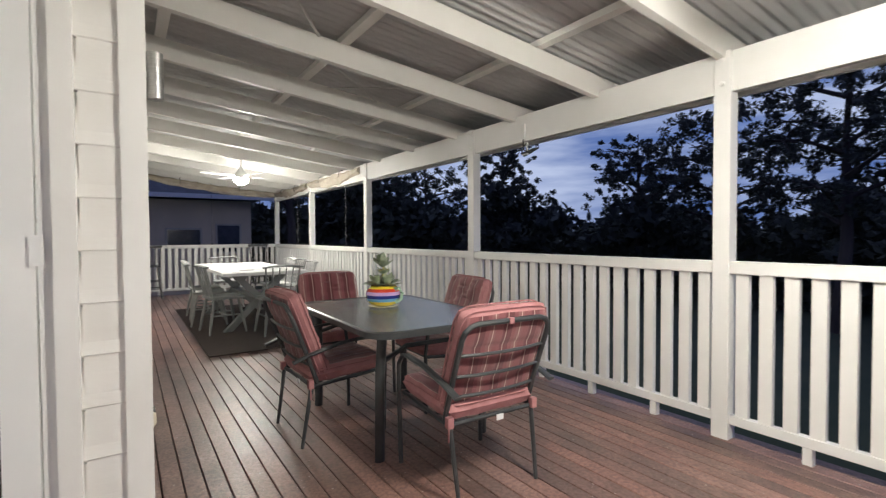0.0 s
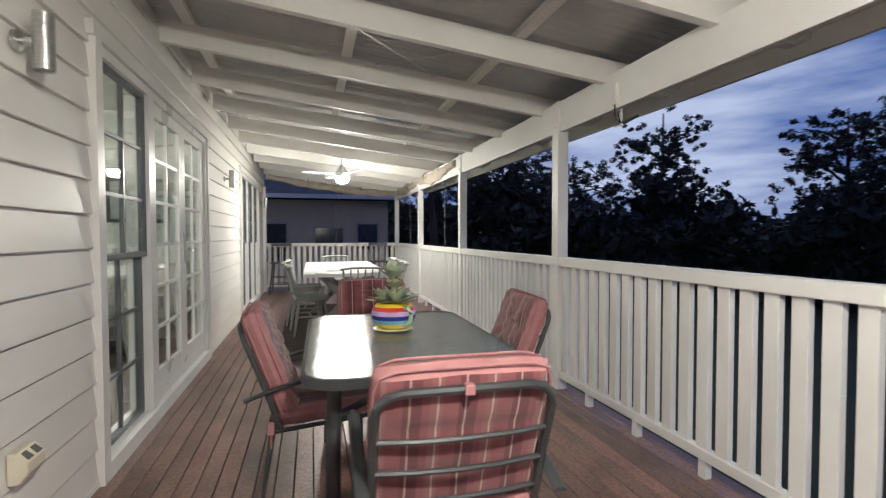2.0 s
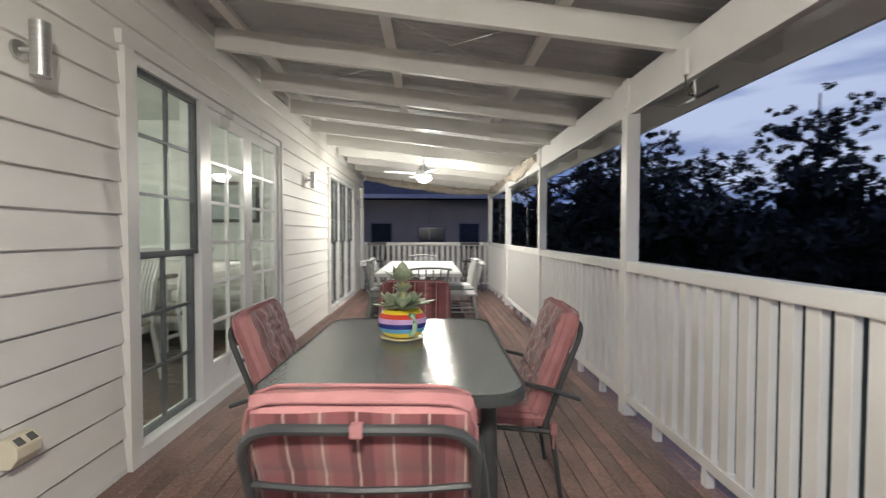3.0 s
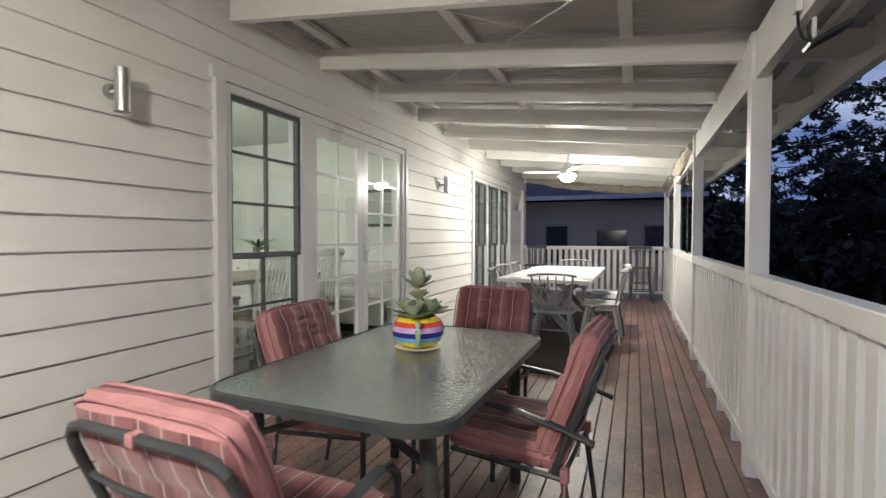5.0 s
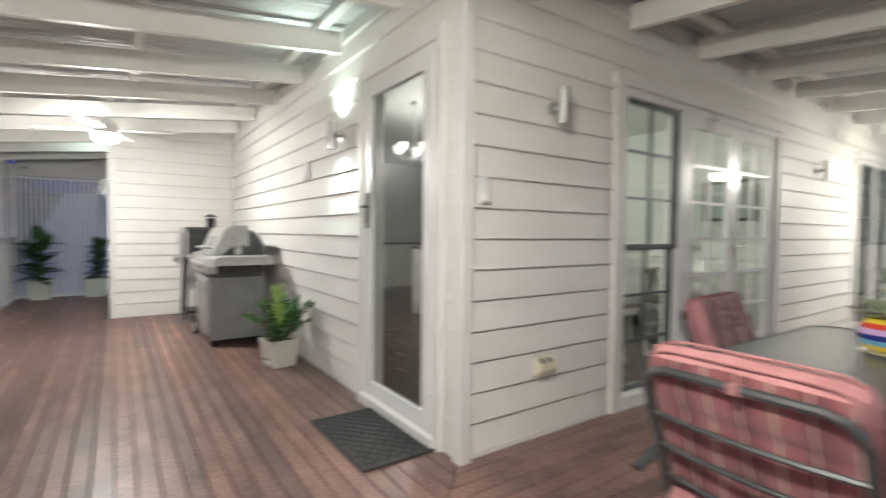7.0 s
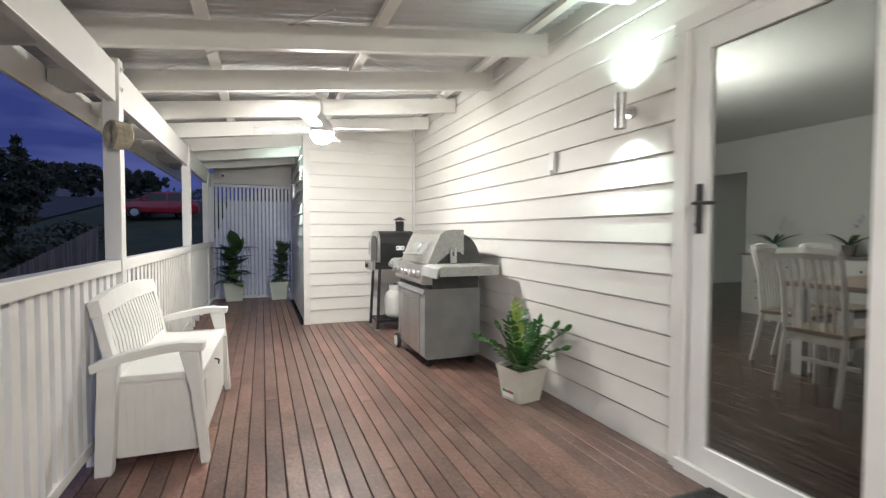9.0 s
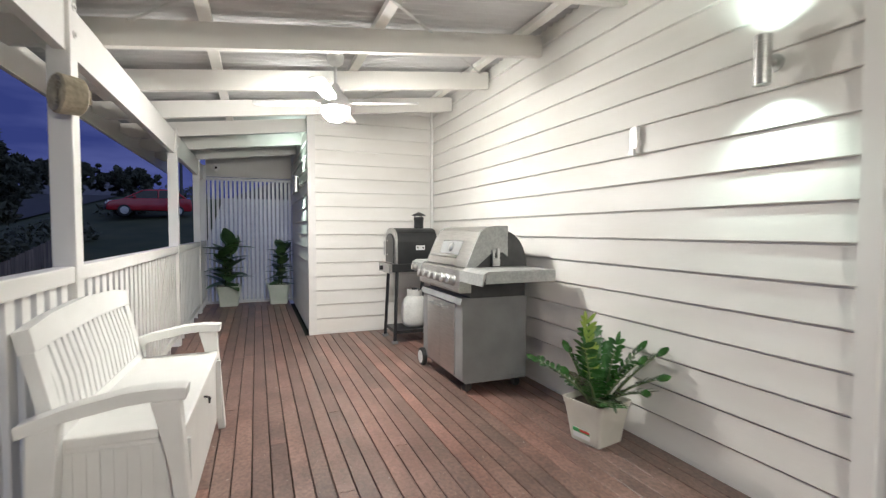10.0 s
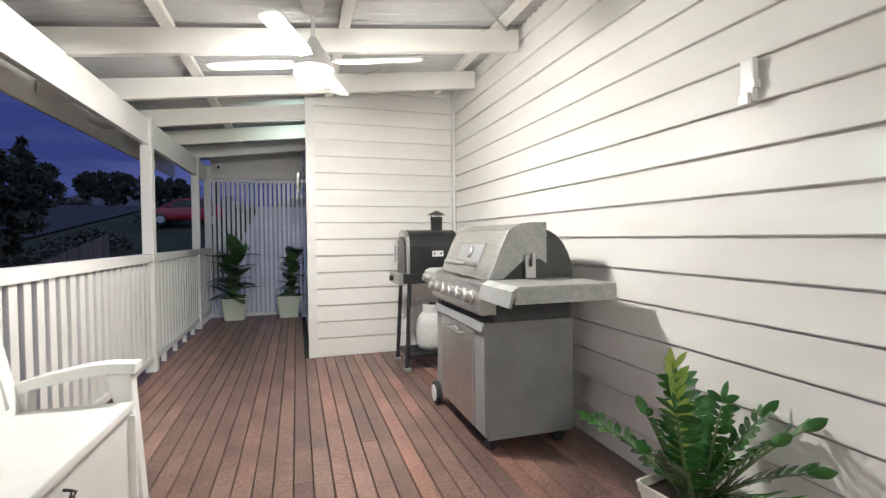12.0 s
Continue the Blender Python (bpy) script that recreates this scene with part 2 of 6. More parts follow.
FD0, FD1, FDZ = 1.30, 3.70, 2.14        # glazed door set in wall A
W20, W21, W2Z = 6.05, 8.28, 2.14        # second glazed set
DR0, DR1, DRZ = -1.105, -0.205, 2.20      # side door in wall B
wall_a = wall_panel("wall_east", "x", -0.02, -0.14, [(0.0, FD0, 0, TRUE_H), (FD0, FD1, FDZ, TRUE_H), (FD1, W20, 0, TRUE_H), (W20, W21, W2Z, TRUE_H), (W21, END_A + 0.6, 0, TRUE_H)], "white painted weatherboard house wall along the verandah")
wall_b = wall_panel("wall_south", "y", 0.02, 0.14, [(-5.6, DR0, 0, TRUE_H), (DR0, DR1, DRZ, TRUE_H), (DR1, -0.14, 0, TRUE_H)], "white painted weatherboard house wall beside the barbecue")
wall_c = wall_panel("wall_step", "x", WALL_C - 0.02, WALL_C - 0.14, [(WALL_D + 0.14, 0.14, 0, TRUE_H)], "white weatherboard wall that steps out behind the smoker")
wall_d = wall_panel("wall_passage", "y", WALL_D + 0.02, WALL_D + 0.14, [(END_B - 0.4, WALL_C - 0.02, 0, TRUE_H)], "white weatherboard wall of the narrow passage")

board_meshes = {}


def weatherboard(axis, a, b, row, plane, sign, parent, high, low):
    """One lapped board with its thick lower edge; sign: the way that it faces."""
    key = (axis, round(b - a, 3), sign, high)
    profile = ((0.0, 0.0), (0.022, 0.0), (0.024, 0.004), (0.009, high - 0.011), (0.0, high - 0.011))
    if key not in board_meshes:
        bm = bmesh.new()
        prism(bm, [(sign * p, z) for p, z in profile], axis="y" if axis == "x" else "x", a=0, b=b - a)
        board_meshes[key] = mesh_of("weatherboard", bm, BOARD)
    ob = new("weatherboard", board_meshes[key])
    z = low + row * high
    ob.location = (plane, a, z) if axis == "x" else (a, plane, z)
    ob.parent = parent
    return ob


def clad(axis, plane, sign, a, b, openings, parent, high, low):
    """Rows of boards of one height, the row edges counted from low."""
    for row in range(0, 17):
        z0 = low + row * high
        cuts = [a]
        for o0, o1, oz in openings:
            if z0 < oz + 0.05:
                cuts += [o0, o1]
        cuts.append(b)
        for c0, c1 in zip(cuts[::2], cuts[1::2]):
            if c1 - c0 > 0.03:
                weatherboard(axis, c0, c1, row, plane, sign, parent, high, low)


# ---- deck ----
floor_base = solid("floor_bearers", B((-8.8, 3.0, -2.95, 9.9, -0.40, -0.09)), SOIL_DARK, "dark timber framing below the deck boards", "floor", kind="structure")
floor = tagged(new("floor"), "oiled red-brown hardwood deck boards with dark gaps", "floor", kind="structure")
# ---- roof ----


def roof_sheet():
    """Corrugated sheets: A falls towards +x, B towards -y, cut at the hip."""
    verts, faces = [], []

    def sheet(place, n, a0, a1):
        base = len(verts)
        for i in range(n + 1):
            a = a0 + (a1 - a0) * i / n
            dz = 0.012 * math.cos(2 * math.pi * a / 0.076)
            for p in place(a):
                verts.append((p[0], p[1], p[2] + dz))
        for i in range(n):
            k = base + 2 * i
            faces.append((k, k + 1, k + 3, k + 2))

    top = RAFTER_D + 0.055

    def side_a(y):
        x0, x1 = max(-0.1, -y), 3.50
        x0 = min(x0, x1 - 0.01)
        return (x0, y, raf_z(x0) + top), (x1, y, raf_z(x1) + top)

    def side_b(x):
        d0, d1 = max(-0.1, x), 3.40
        d0 = min(d0, d1 - 0.01)
        return (x, -d0, raf_b(d0) + top), (x, -d1, raf_b(d1) + top)

    sheet(side_a, 1360, -3.4, 9.9)
    sheet(side_b, 1260, -9.0, 3.4)
    me = bpy.data.meshes.new("ceiling_sheet")
    me.from_pydata(verts, [], faces)
    me.materials.append(ROOF)
    for f in me.polygons:
        f.use_smooth = True
    return tagged(new("ceiling", me), "corrugated zinc roof sheeting over white battens", "ceiling", kind="structure")


ceiling = roof_sheet()
# added slab, never in view: keeps sky light off the sheeting and rooms
solid("ceiling_cover", B((-9.4, 3.6, -3.5, 10.2, 3.0, 3.1)), SOIL_DARK, "unseen dark slab added above the sheeting to block the sky", "roof", kind="structure")


def rafter(axis, at, d0, d1, name="ceiling_rafter"):
    """A sloping rafter 50 mm thick with an eased end."""
    bm = bmesh.new()
    rz = raf_z if axis == "y" else raf_b
    out = [(d0, rz(d0)), (d1 - 0.10, rz(d1 - 0.10)), (d1, rz(d1) + 0.06), (d1, rz(d1) + RAFTER_D), (d0, rz(d0) + RAFTER_D)]
    if axis == "y":
        prism(bm, [(d, z) for d, z in out], "y", at, at + 0.05)
    else:
        prism(bm, [(-d, z) for d, z in out], "x", at, at + 0.05)
    return solid(name, bm, RAFTER, "cream painted timber rafter under the roof", "rafter", "verandah rafters", "structure")


for k in range(-2, 10):
    rafter("y", 1.33 + 0.885 * k, max(0.03, -(1.33 + 0.885 * k) + 0.04), 3.42)
for k in range(0, 10):
    at = 0.255 - 0.8815 * k
    rafter("x", at, max(0.03, at + 0.05) if at > WALL_C else 1.42, 3.32)
rafter("x", 1.14, 1.2, 3.32)
rafter("y", -1.33, 1.40, 3.42)
bm = bmesh.new()
prism(bm, [(0.0, raf_z(0)), (4.6, raf_z(4.6 / 1.414)), (4.6, raf_z(4.6 / 1.414) + RAFTER_D + 0.02), (0.0, raf_z(0) + RAFTER_D + 0.02)], "y", -0.025, 0.025)
hip = solid("ceiling_hip_rafter", bm, RAFTER, "cream painted hip rafter at the verandah corner", "rafter", kind="structure")
hip.matrix_basis = pose(0.02, -0.02, 0, 0, 0, -45)

bm = bmesh.new()
for d in (0.21, 1.26, 2.24, 3.25):
    z = raf_z(d) + RAFTER_D
    box(bm, d - 0.035, d + 0.035, -d, 9.8, z, z + 0.04)
for d in (0.19, 1.28, 2.30, 3.2):
    z = raf_b(d) + RAFTER_D
    box(bm, -8.9, d, -d - 0.035, -d + 0.035, z, z + 0.04)
solid("ceiling_battens", bm, RAFTER, "cream painted roof battens across the rafters", "batten", kind="structure")
bm = bmesh.new()
for a in ((1.2, 1.60, 2.2, 2.45), (2.2, 1.45, 0.3, 3.45), (0.5, 0.5, 1.3, 1.65), (2.4, 3.4, 0.5, 5.4)):
    tube(bm, [(a[0], a[1], raf_z(a[0]) + RAFTER_D - 0.01), (a[2], a[3], raf_z(a[2]) + RAFTER_D - 0.01)], 0.012, 5, 0.3)
for a in ((-2.3, -1.75, -4.1, -0.12), (-3.3, -2.75, -2.1, -1.6), (-4.1, -0.3, -5.4, -1.35)):
    tube(bm, [(a[0], a[1], raf_b(-a[1]) + RAFTER_D - 0.01), (a[2], a[3], raf_b(-a[3]) + RAFTER_D - 0.01)], 0.012, 5, 0.3)
solid("ceiling_strap_bracing", bm, STEEL, "thin galvanised strap bracing under the roof", "bracing", kind="structure")
# fascia and gutters at the eaves
zf = raf_z(3.45)
bm = bmesh.new()
box(bm, 3.42, 3.45, -3.36, 9.9, zf - 0.01, zf + 0.21)
box(bm, -9.0, 3.45, -3.36, -3.33, zf - 0.03, zf + 0.18)
solid("trim_fascia", bm, RAFTER, "cream painted fascia board along the eaves", "fascia", kind="structure")
bm = bmesh.new()
gp = [(0, 0.12), (0, 0.0), (0.11, 0.0), (0.12, 0.10), (0.115, 0.10), (0.105, 0.006), (0.006, 0.006), (0.006, 0.12)]
prism(bm, [(3.452 + a, zf + 0.06 + b) for a, b in gp], "y", -3.36, 9.9)
prism(bm, [(-3.362 - a, zf + 0.06 + b) for a, b in gp], "x", -9.0, 3.45)
solid("trim_gutter", bm, RAFTER, "cream metal gutter along the eaves", "gutter", kind="structure")

# ---- posts, beams and balustrades ----
POST_A = (-0.421, 1.965, 4.458, 6.91, 9.36)
POST_B = (0.16, -2.72, -5.675, -7.72, -8.60)


def post(x0, x1, y0, y1, bolts, face):
    p = thing("post", "white painted square timber verandah post with bolts", "post", group="verandah posts")
    bm = B((x0, x1, y0, y1, -0.02, 2.235), soft=0.006)
    part("shaft", bm, WHITE, p)
    for z in bolts:
        bm = bmesh.new()
        lathe(bm, [(0.017, 0), (0.017, 0.004), (0.009, 0.006), (0.009, 0.012)], 10)
        o = part("bolt", bm, WHITE, p)
        o.matrix_basis = pose(x0, (y0 + y1) / 2, z, 0, -90, 0) if face == "x" else pose((x0 + x1) / 2, y1, z, -90, 0, 0)
    return p


for y in POST_A:
    post(RAIL_A, RAIL_A + 0.09, y - 0.047, y + 0.047, (2.05, 2.19), "x")
for x in POST_B:
    w = 0.047 if x > -7 else 0.03
    post(x - w, x + w, RAIL_B - 0.09, RAIL_B, (2.06, 2.18), "y")
post(RAIL_A, RAIL_A + 0.09, RAIL_B - 0.09, RAIL_B, (2.05, 2.19), "x")
post(-0.01, 0.06, END_A, END_A + 0.09, (), "x")

bm = B((RAIL_A + 0.018, RAIL_A + 0.065, RAIL_B - 0.05, END_A + 0.05, 2.0, 2.232), soft=0.004)
solid("trim_beam_east", bm, WHITE, "white painted beam carried by the verandah posts", "beam", kind="structure")
bm = B((-8.35, RAIL_A, RAIL_B - 0.065, RAIL_B - 0.018, 1.975, 2.20), soft=0.004)
solid("trim_beam_south", bm, WHITE, "white painted beam carried by the verandah posts", "beam", kind="structure")
bm = bmesh.new()
prism(bm, [(0.06, raf_z(0.06) - 0.10), (RAIL_A, raf_z(RAIL_A) - 0.10), (RAIL_A, raf_z(RAIL_A) + 0.15), (0.06, raf_z(0.06) + 0.15)], "y", END_A + 0.02, END_A + 0.065)
solid("trim_beam_north", bm, WHITE, "white painted beam across the verandah end", "beam", kind="structure")

bal_bm = B((-0.034, 0.034, -0.017, 0.017, 0.13, 0.985), soft=0.003)
BALUSTER = mesh_of("baluster", bal_bm, WHITE)


def balustrade(a, b, line, axis, blocks):
    """Rails, flat balusters and feet between two posts; line: the inner face."""
    r = thing("balustrade", "white painted balustrade of flat upright slats", "balustrade", group="verandah balustrades")
    n = max(2, round((b - a) / 0.119))
    s = -1 if axis == "y" else 1

    def bx(u0, u1, v0, v1, z0, z1):
        v0, v1 = sorted((line + s * v0, line + s * v1))
        return (u0, u1, v0, v1, z0, z1) if axis == "y" else (v0, v1, u0, u1, z0, z1)

    part("top_rail", B(bx(a, b, 0.006, 0.082, 0.962, 1.035), soft=0.007), WHITE, r)
    part("bottom_rail", B(bx(a, b, 0.018, 0.066, 0.09, 0.145), soft=0.005), WHITE, r)
    for i in range(n):
        u = a + (i + 0.5) * (b - a) / n
        o = new("baluster", BALUSTER)
        o.parent = r
        v = line + s * 0.045
        o.matrix_basis = pose(u, v, 0) if axis == "y" else pose(v, u, 0, 0, 0, 90)
    for i in range(blocks):
        u = a + (i + 0.75) * (b - a) / (blocks + 0.5)
        part("foot_block", B(bx(u - 0.022, u + 0.022, 0.022, 0.062, -0.005, 0.088)), WHITE, r)
    return r


ya = (RAIL_B,) + POST_A
for y0, y1 in zip(ya, ya[1:]):
    balustrade(y0 + 0.047, y1 - 0.047, RAIL_A, "x", 4)
xs = (RAIL_A,) + POST_B
for x1, x0 in zip(xs, xs[1:]):
    balustrade(x0 + 0.047, x1 - 0.047, RAIL_B, "y", 4)
r_end = balustrade(0.06, RAIL_A, END_A + 0.0, "y", 4)
r_end.matrix_basis = pose(0, 0.09, 0)

# ---- slatted screen at the passage's end ----
screen = thing("slat_screen", "white metal slat screen closing the passage end", "screen")
for z in (0.0, 2.005):
    part("screen_rail", B((END_B - 0.045, END_B, RAIL_B, WALL_D, z, z + 0.045)), TRIM, screen)
SLAT = mesh_of("slat", B((-0.012, 0.012, -0.019, 0.019, 0.045, 2.0)), TRIM)
for i in range(20):
    o = new("slat", SLAT)
    o.parent = screen
    o.matrix_basis = pose(END_B - 0.022, RAIL_B + 0.035 + i * (WALL_D - RAIL_B - 0.07) / 19, 0)
solid("wall_gable", B((END_B - 0.05, END_B + 0.01, RAIL_B, WALL_D, 2.06, 2.62)), BOARD, "white painted panel above the slatted screen", "wall", kind="structure")

# ---- trims round corners and openings ----
bm = bmesh.new()
box(bm, -0.036, 0.036, -0.016, -0.0, -0.02, 2.8)
box(bm, 0.0, 0.036, -0.0, 0.052, -0.02, 2.8)
for o0, o1, oz in ((FD0, FD1, FDZ), (W20, W21, W2Z)):
    box(bm, -0.03, 0.03, o0 - 0.075, o0, -0.0, oz + 0.07)
    box(bm, -0.03, 0.03, o1, o1 + 0.06, -0.0, oz + 0.07)
    box(bm, -0.03, 0.033, o0 - 0.10, o1 + 0.08, oz + 0.005, oz + 0.075)
box(bm, DR0 - 0.07, DR0, -0.03, 0.03, 0, DRZ + 0.05)
box(bm, DR1, DR1 + 0.057, -0.03, 0.03, 0, DRZ + 0.05)
box(bm, DR0 - 0.08, DR1 + 0.06, -0.033, 0.03, DRZ, DRZ + 0.07)
box(bm, WALL_C - 0.06, WALL_C + 0.024, WALL_D - 0.024, WALL_D, 0, 2.8)
box(bm, WALL_C, WALL_C + 0.024, WALL_D, WALL_D + 0.06, 0, 2.8)
box(bm, WALL_C, WALL_C + 0.03, -0.03, 0.0, 0, 2.7)
for lowz, bx in ((0.026, (WALL_C + 0.03, DR0 - 0.072, -0.004, 0.02)), (0.03, (WALL_C - 0.02, WALL_C + 0.006, WALL_D + 0.06, -0.03)), (0.03, (END_B, WALL_C - 0.06, WALL_D - 0.006, WALL_D + 0.02)), (0.03, (-0.02, 0.006, 0.052, FD0 - 0.077)), (0.03, (-0.02, 0.006, FD1 + 0.062, W20 - 0.077)), (0.03, (-0.02, 0.006, W21 + 0.062, END_A))):
    box(bm, *bx, 0.0, lowz)
solid("trim_corners", bm, WHITE, "white painted corner stops and door architraves", "trim", kind="structure")


def glazed(name, y0, y1, z0, z1, cols, rows, frame_w, bar_w, material, label, bottom=None, x=-0.03):
    """A sash or leaf with glazing bars, facing +x."""
    d = thing(name, label, "door" if "door" in name else "window")
    tagged(d, kind="structure")
    b = frame_w if bottom is None else bottom
    bm = B((x - 0.02, x + 0.02, y0, y0 + frame_w, z0, z1), (x - 0.02, x + 0.02, y1 - frame_w, y1, z0, z1), (x - 0.018, x + 0.018, y0 + frame_w, y1 - frame_w, z1 - frame_w, z1), (x - 0.018, x + 0.018, y0 + frame_w, y1 - frame_w, z0, z0 + b))
    part("frame", bm, material, d)
    g0, g1, h0, h1 = y0 + frame_w, y1 - frame_w, z0 + b, z1 - frame_w
    bm = bmesh.new()
    for i in range(1, cols):
        c = g0 + (g1 - g0) * i / cols
        box(bm, x - 0.012, x + 0.012, c - bar_w / 2, c + bar_w / 2, h0, h1)
    for i in range(1, rows):
        c = h0 + (h1 - h0) * i / rows
        box(bm, x - 0.010, x + 0.010, g0, g1, c - bar_w / 2, c + bar_w / 2)
    if cols * rows > 1:
        part("glazing_bar", bm, material, d)
    for i in range(cols):
        for j in range(rows):
            a0, a1 = g0 + (g1 - g0) * i / cols, g0 + (g1 - g0) * (i + 1) / cols
            c0, c1 = h0 + (h1 - h0) * j / rows, h0 + (h1 - h0) * (j + 1) / rows
            pane = part("pane", B((x - 0.003, x + 0.003, a0, a1, c0, c1)), PANE, d)
            pane.visible_shadow = False
    return d


# glazed door set: a sash beside two leaves
bm = bmesh.new()
for a, b in ((FD0, FD0 + 0.05), (2.02, 2.135), (FD1 - 0.045, FD1)):
    box(bm, -0.12, 0.012, a, b, 0.02, FDZ)
box(bm, -0.12, 0.014, FD0, FD1, FDZ - 0.05, FDZ)
box(bm, -0.14, 0.03, FD0, FD1, 0.0, 0.085)
solid("trim_door_frame", bm, TRIM, "white glossy jambs and sill of the glazed doors", "door frame", kind="structure")
glazed("window_1", 1.35, 2.02, 1.08, 2.09, 2, 3, 0.03, 0.018, ALU, "charcoal framed upper sash with six panes", x=-0.03)
glazed("window_2", 1.35, 2.02, 0.085, 1.10, 2, 3, 0.03, 0.018, ALU, "charcoal framed lower sash with six panes", x=-0.06)
d1 = glazed("door_1", 2.135, 2.892, 0.09, 2.09, 2, 6, 0.085, 0.022, TRIM, "white painted glazed door leaf, closed", bottom=0.2)
d2 = glazed("door_2", 2.897, 3.655, 0.09, 2.09, 2, 6, 0.085, 0.022, TRIM, "white painted glazed door leaf with handle, closed", bottom=0.2)
for d, y in ((d1, 2.14), (d2, 3.65)):
    for z in (0.4, 1.1, 1.85):
        bm = bmesh.new()
        lathe(bm, [(0.010, -0.05), (0.010, 0.05)], 8, (-0.003, y, z))
        part("hinge", bm, TRIM, d)
bm = B((-0.01, 0.002, 2.922, 2.952, 0.98, 1.14))
tube(bm, [(0.002, 2.937, 1.08), (0.04, 2.937, 1.08), (0.045, 3.007, 1.08)], 0.008)
part("handle", bm, STEEL, d2, "chrome lever handle")
bm = bmesh.new()
for a in (W20, W20 + 0.74, W20 + 1.48, W21 - 0.045):
    box(bm, -0.12, 0.012, a, a + 0.045, 0.02, W2Z)
box(bm, -0.12, 0.014, W20, W21, W2Z - 0.05, W2Z)
box(bm, -0.14, 0.03, W20, W21, 0.0, 0.085)
solid("trim_window_frame", bm, TRIM, "white glossy frame of the far window set", "window frame", kind="structure")
for i in range(3):
    y0 = W20 + 0.045 + 0.74 * i
    y1 = y0 + 0.695 if i < 2 else W21 - 0.045
    glazed(f"window_{3 + 2 * i}", y0, y1, 1.08, 2.09, 2, 3, 0.03, 0.018, ALU, "charcoal framed upper sash of the far window set")
    glazed(f"window_{4 + 2 * i}", y0, y1, 0.085, 1.10, 2, 3, 0.03, 0.018, ALU, "charcoal framed lower sash of the far window set", x=-0.06)

# side door with a dark security screen
door_3 = thing("door_3", "white framed security screen door, closed", "door")
tagged(door_3, kind="structure")
part("jamb", B((DR0, DR0 + 0.035, -0.01, 0.12, 0.06, DRZ), (DR1 - 0.035, DR1, -0.01, 0.12, 0.06, DRZ), (DR0 + 0.035, DR1 - 0.035, -0.01, 0.12, DRZ - 0.035, DRZ)), TRIM, door_3)
part("sill", B((DR0 - 0.02, DR1 + 0.02, -0.05, 0.14, 0.0, 0.06)), WHITE, door_3)
s0, s1, sz0, sz1 = DR0 + 0.04, DR1 - 0.04, 0.065, DRZ - 0.04
part("leaf_frame", B((s0, s0 + 0.085, -0.02, 0.02, sz0, sz1), (s1 - 0.085, s1, -0.02, 0.02, sz0, sz1), (s0 + 0.085, s1 - 0.085, -0.018, 0.018, sz1 - 0.085, sz1), (s0 + 0.085, s1 - 0.085, -0.018, 0.018, sz0, sz0 + 0.10)), TRIM, door_3)
mesh_pane = part("screen_pane", B((s0 + 0.08, s1 - 0.08, -0.003, 0.003, sz0 + 0.09, sz1 - 0.08)), SCREEN_PANE, door_3, "dark security mesh")
mesh_pane.visible_shadow = False
BLACK = mat("black_powder_coat", (0.012, 0.012, 0.013), (0.02, 0.02, 0.02), rough=0.4)
bm = B((s0 + 0.028, s0 + 0.058, -0.034, -0.02, 1.20, 1.44), soft=0.003)
tube(bm, [(s0 + 0.043, -0.03, 1.345), (s0 + 0.043, -0.07, 1.345), (s0 + 0.06, -0.078, 1.345), (s0 + 0.17, -0.078, 1.342)], 0.009)
lathe(bm, [(0.012, 0), (0.012, 0.01)], 10, (s0 + 0.043, -0.04, 1.24))
part("handle", bm, BLACK, door_3, "black lever handle and plate")
for z in (0.25, 1.15, 2.0):
    bm = B((s1 - 0.012, s1 + 0.02, -0.028, -0.018, z - 0.045, z + 0.045))
    part("hinge", bm, TRIM, door_3)

# ---- lamps that light the place ----


def fan(name, at, spin, material):
    f = thing(name, "white four-blade ceiling fan with a lit opal bowl", "ceiling fan", pose(at[0], at[1], at[2], 0, 0, spin))
    rod_top = (raf_z(at[0]) if at[1] > 0 else raf_b(-at[1])) + RAFTER_D - at[2]
    bm = bmesh.new()
    lathe(bm, [(0.012, 0.16), (0.012, rod_top - 0.02)], 10)
    part("down_rod", bm, TRIM, f)
    bm = bmesh.new()
    lathe(bm, [(0.02, rod_top - 0.10), (0.055, rod_top - 0.075), (0.065, rod_top - 0.03), (0.05, rod_top)], 20)
    part("canopy", bm, TRIM, f, smooth=True)
    bm = bmesh.new()
    lathe(bm, [(0.102, 0.010), (0.108, 0.014), (0.104, 0.05), (0.085, 0.09), (0.05, 0.13), (0.03, 0.17), (0.018, 0.19)], 24)
    part("motor_housing", bm, TRIM, f, smooth=True)
    bm = bmesh.new()
    lathe(bm, [(0.01, -0.085), (0.05, -0.076), (0.082, -0.052), (0.10, -0.018), (0.10, 0.012)], 24)
    part("lamp_bowl", bm, material, f, "lit opal glass bowl", smooth=True)
    for i in range(4):
        bm = bmesh.new()
        prism(bm, [(0.09, -0.028), (0.20, -0.048), (0.56, -0.052), (0.60, -0.036), (0.61, 0.0), (0.60, 0.036), (0.56, 0.052), (0.20, 0.048), (0.09, 0.028)], "z", -0.004, 0.004)
        o = part("blade", bm, TRIM, f)
        o.matrix_basis = pose(0, 0, 0.05, 0, 0, 90 * i) @ pose(0, 0, 0, 7, 0, 0)
    return f


fan("ceiling_fan", FAN_A, 20, GLOBE_MAT_A)
fan("ceiling_fan", FAN_B, 69, GLOBE_MAT_B)
fan("ceiling_fan", FAN_C, 40, GLOBE_MAT_C)


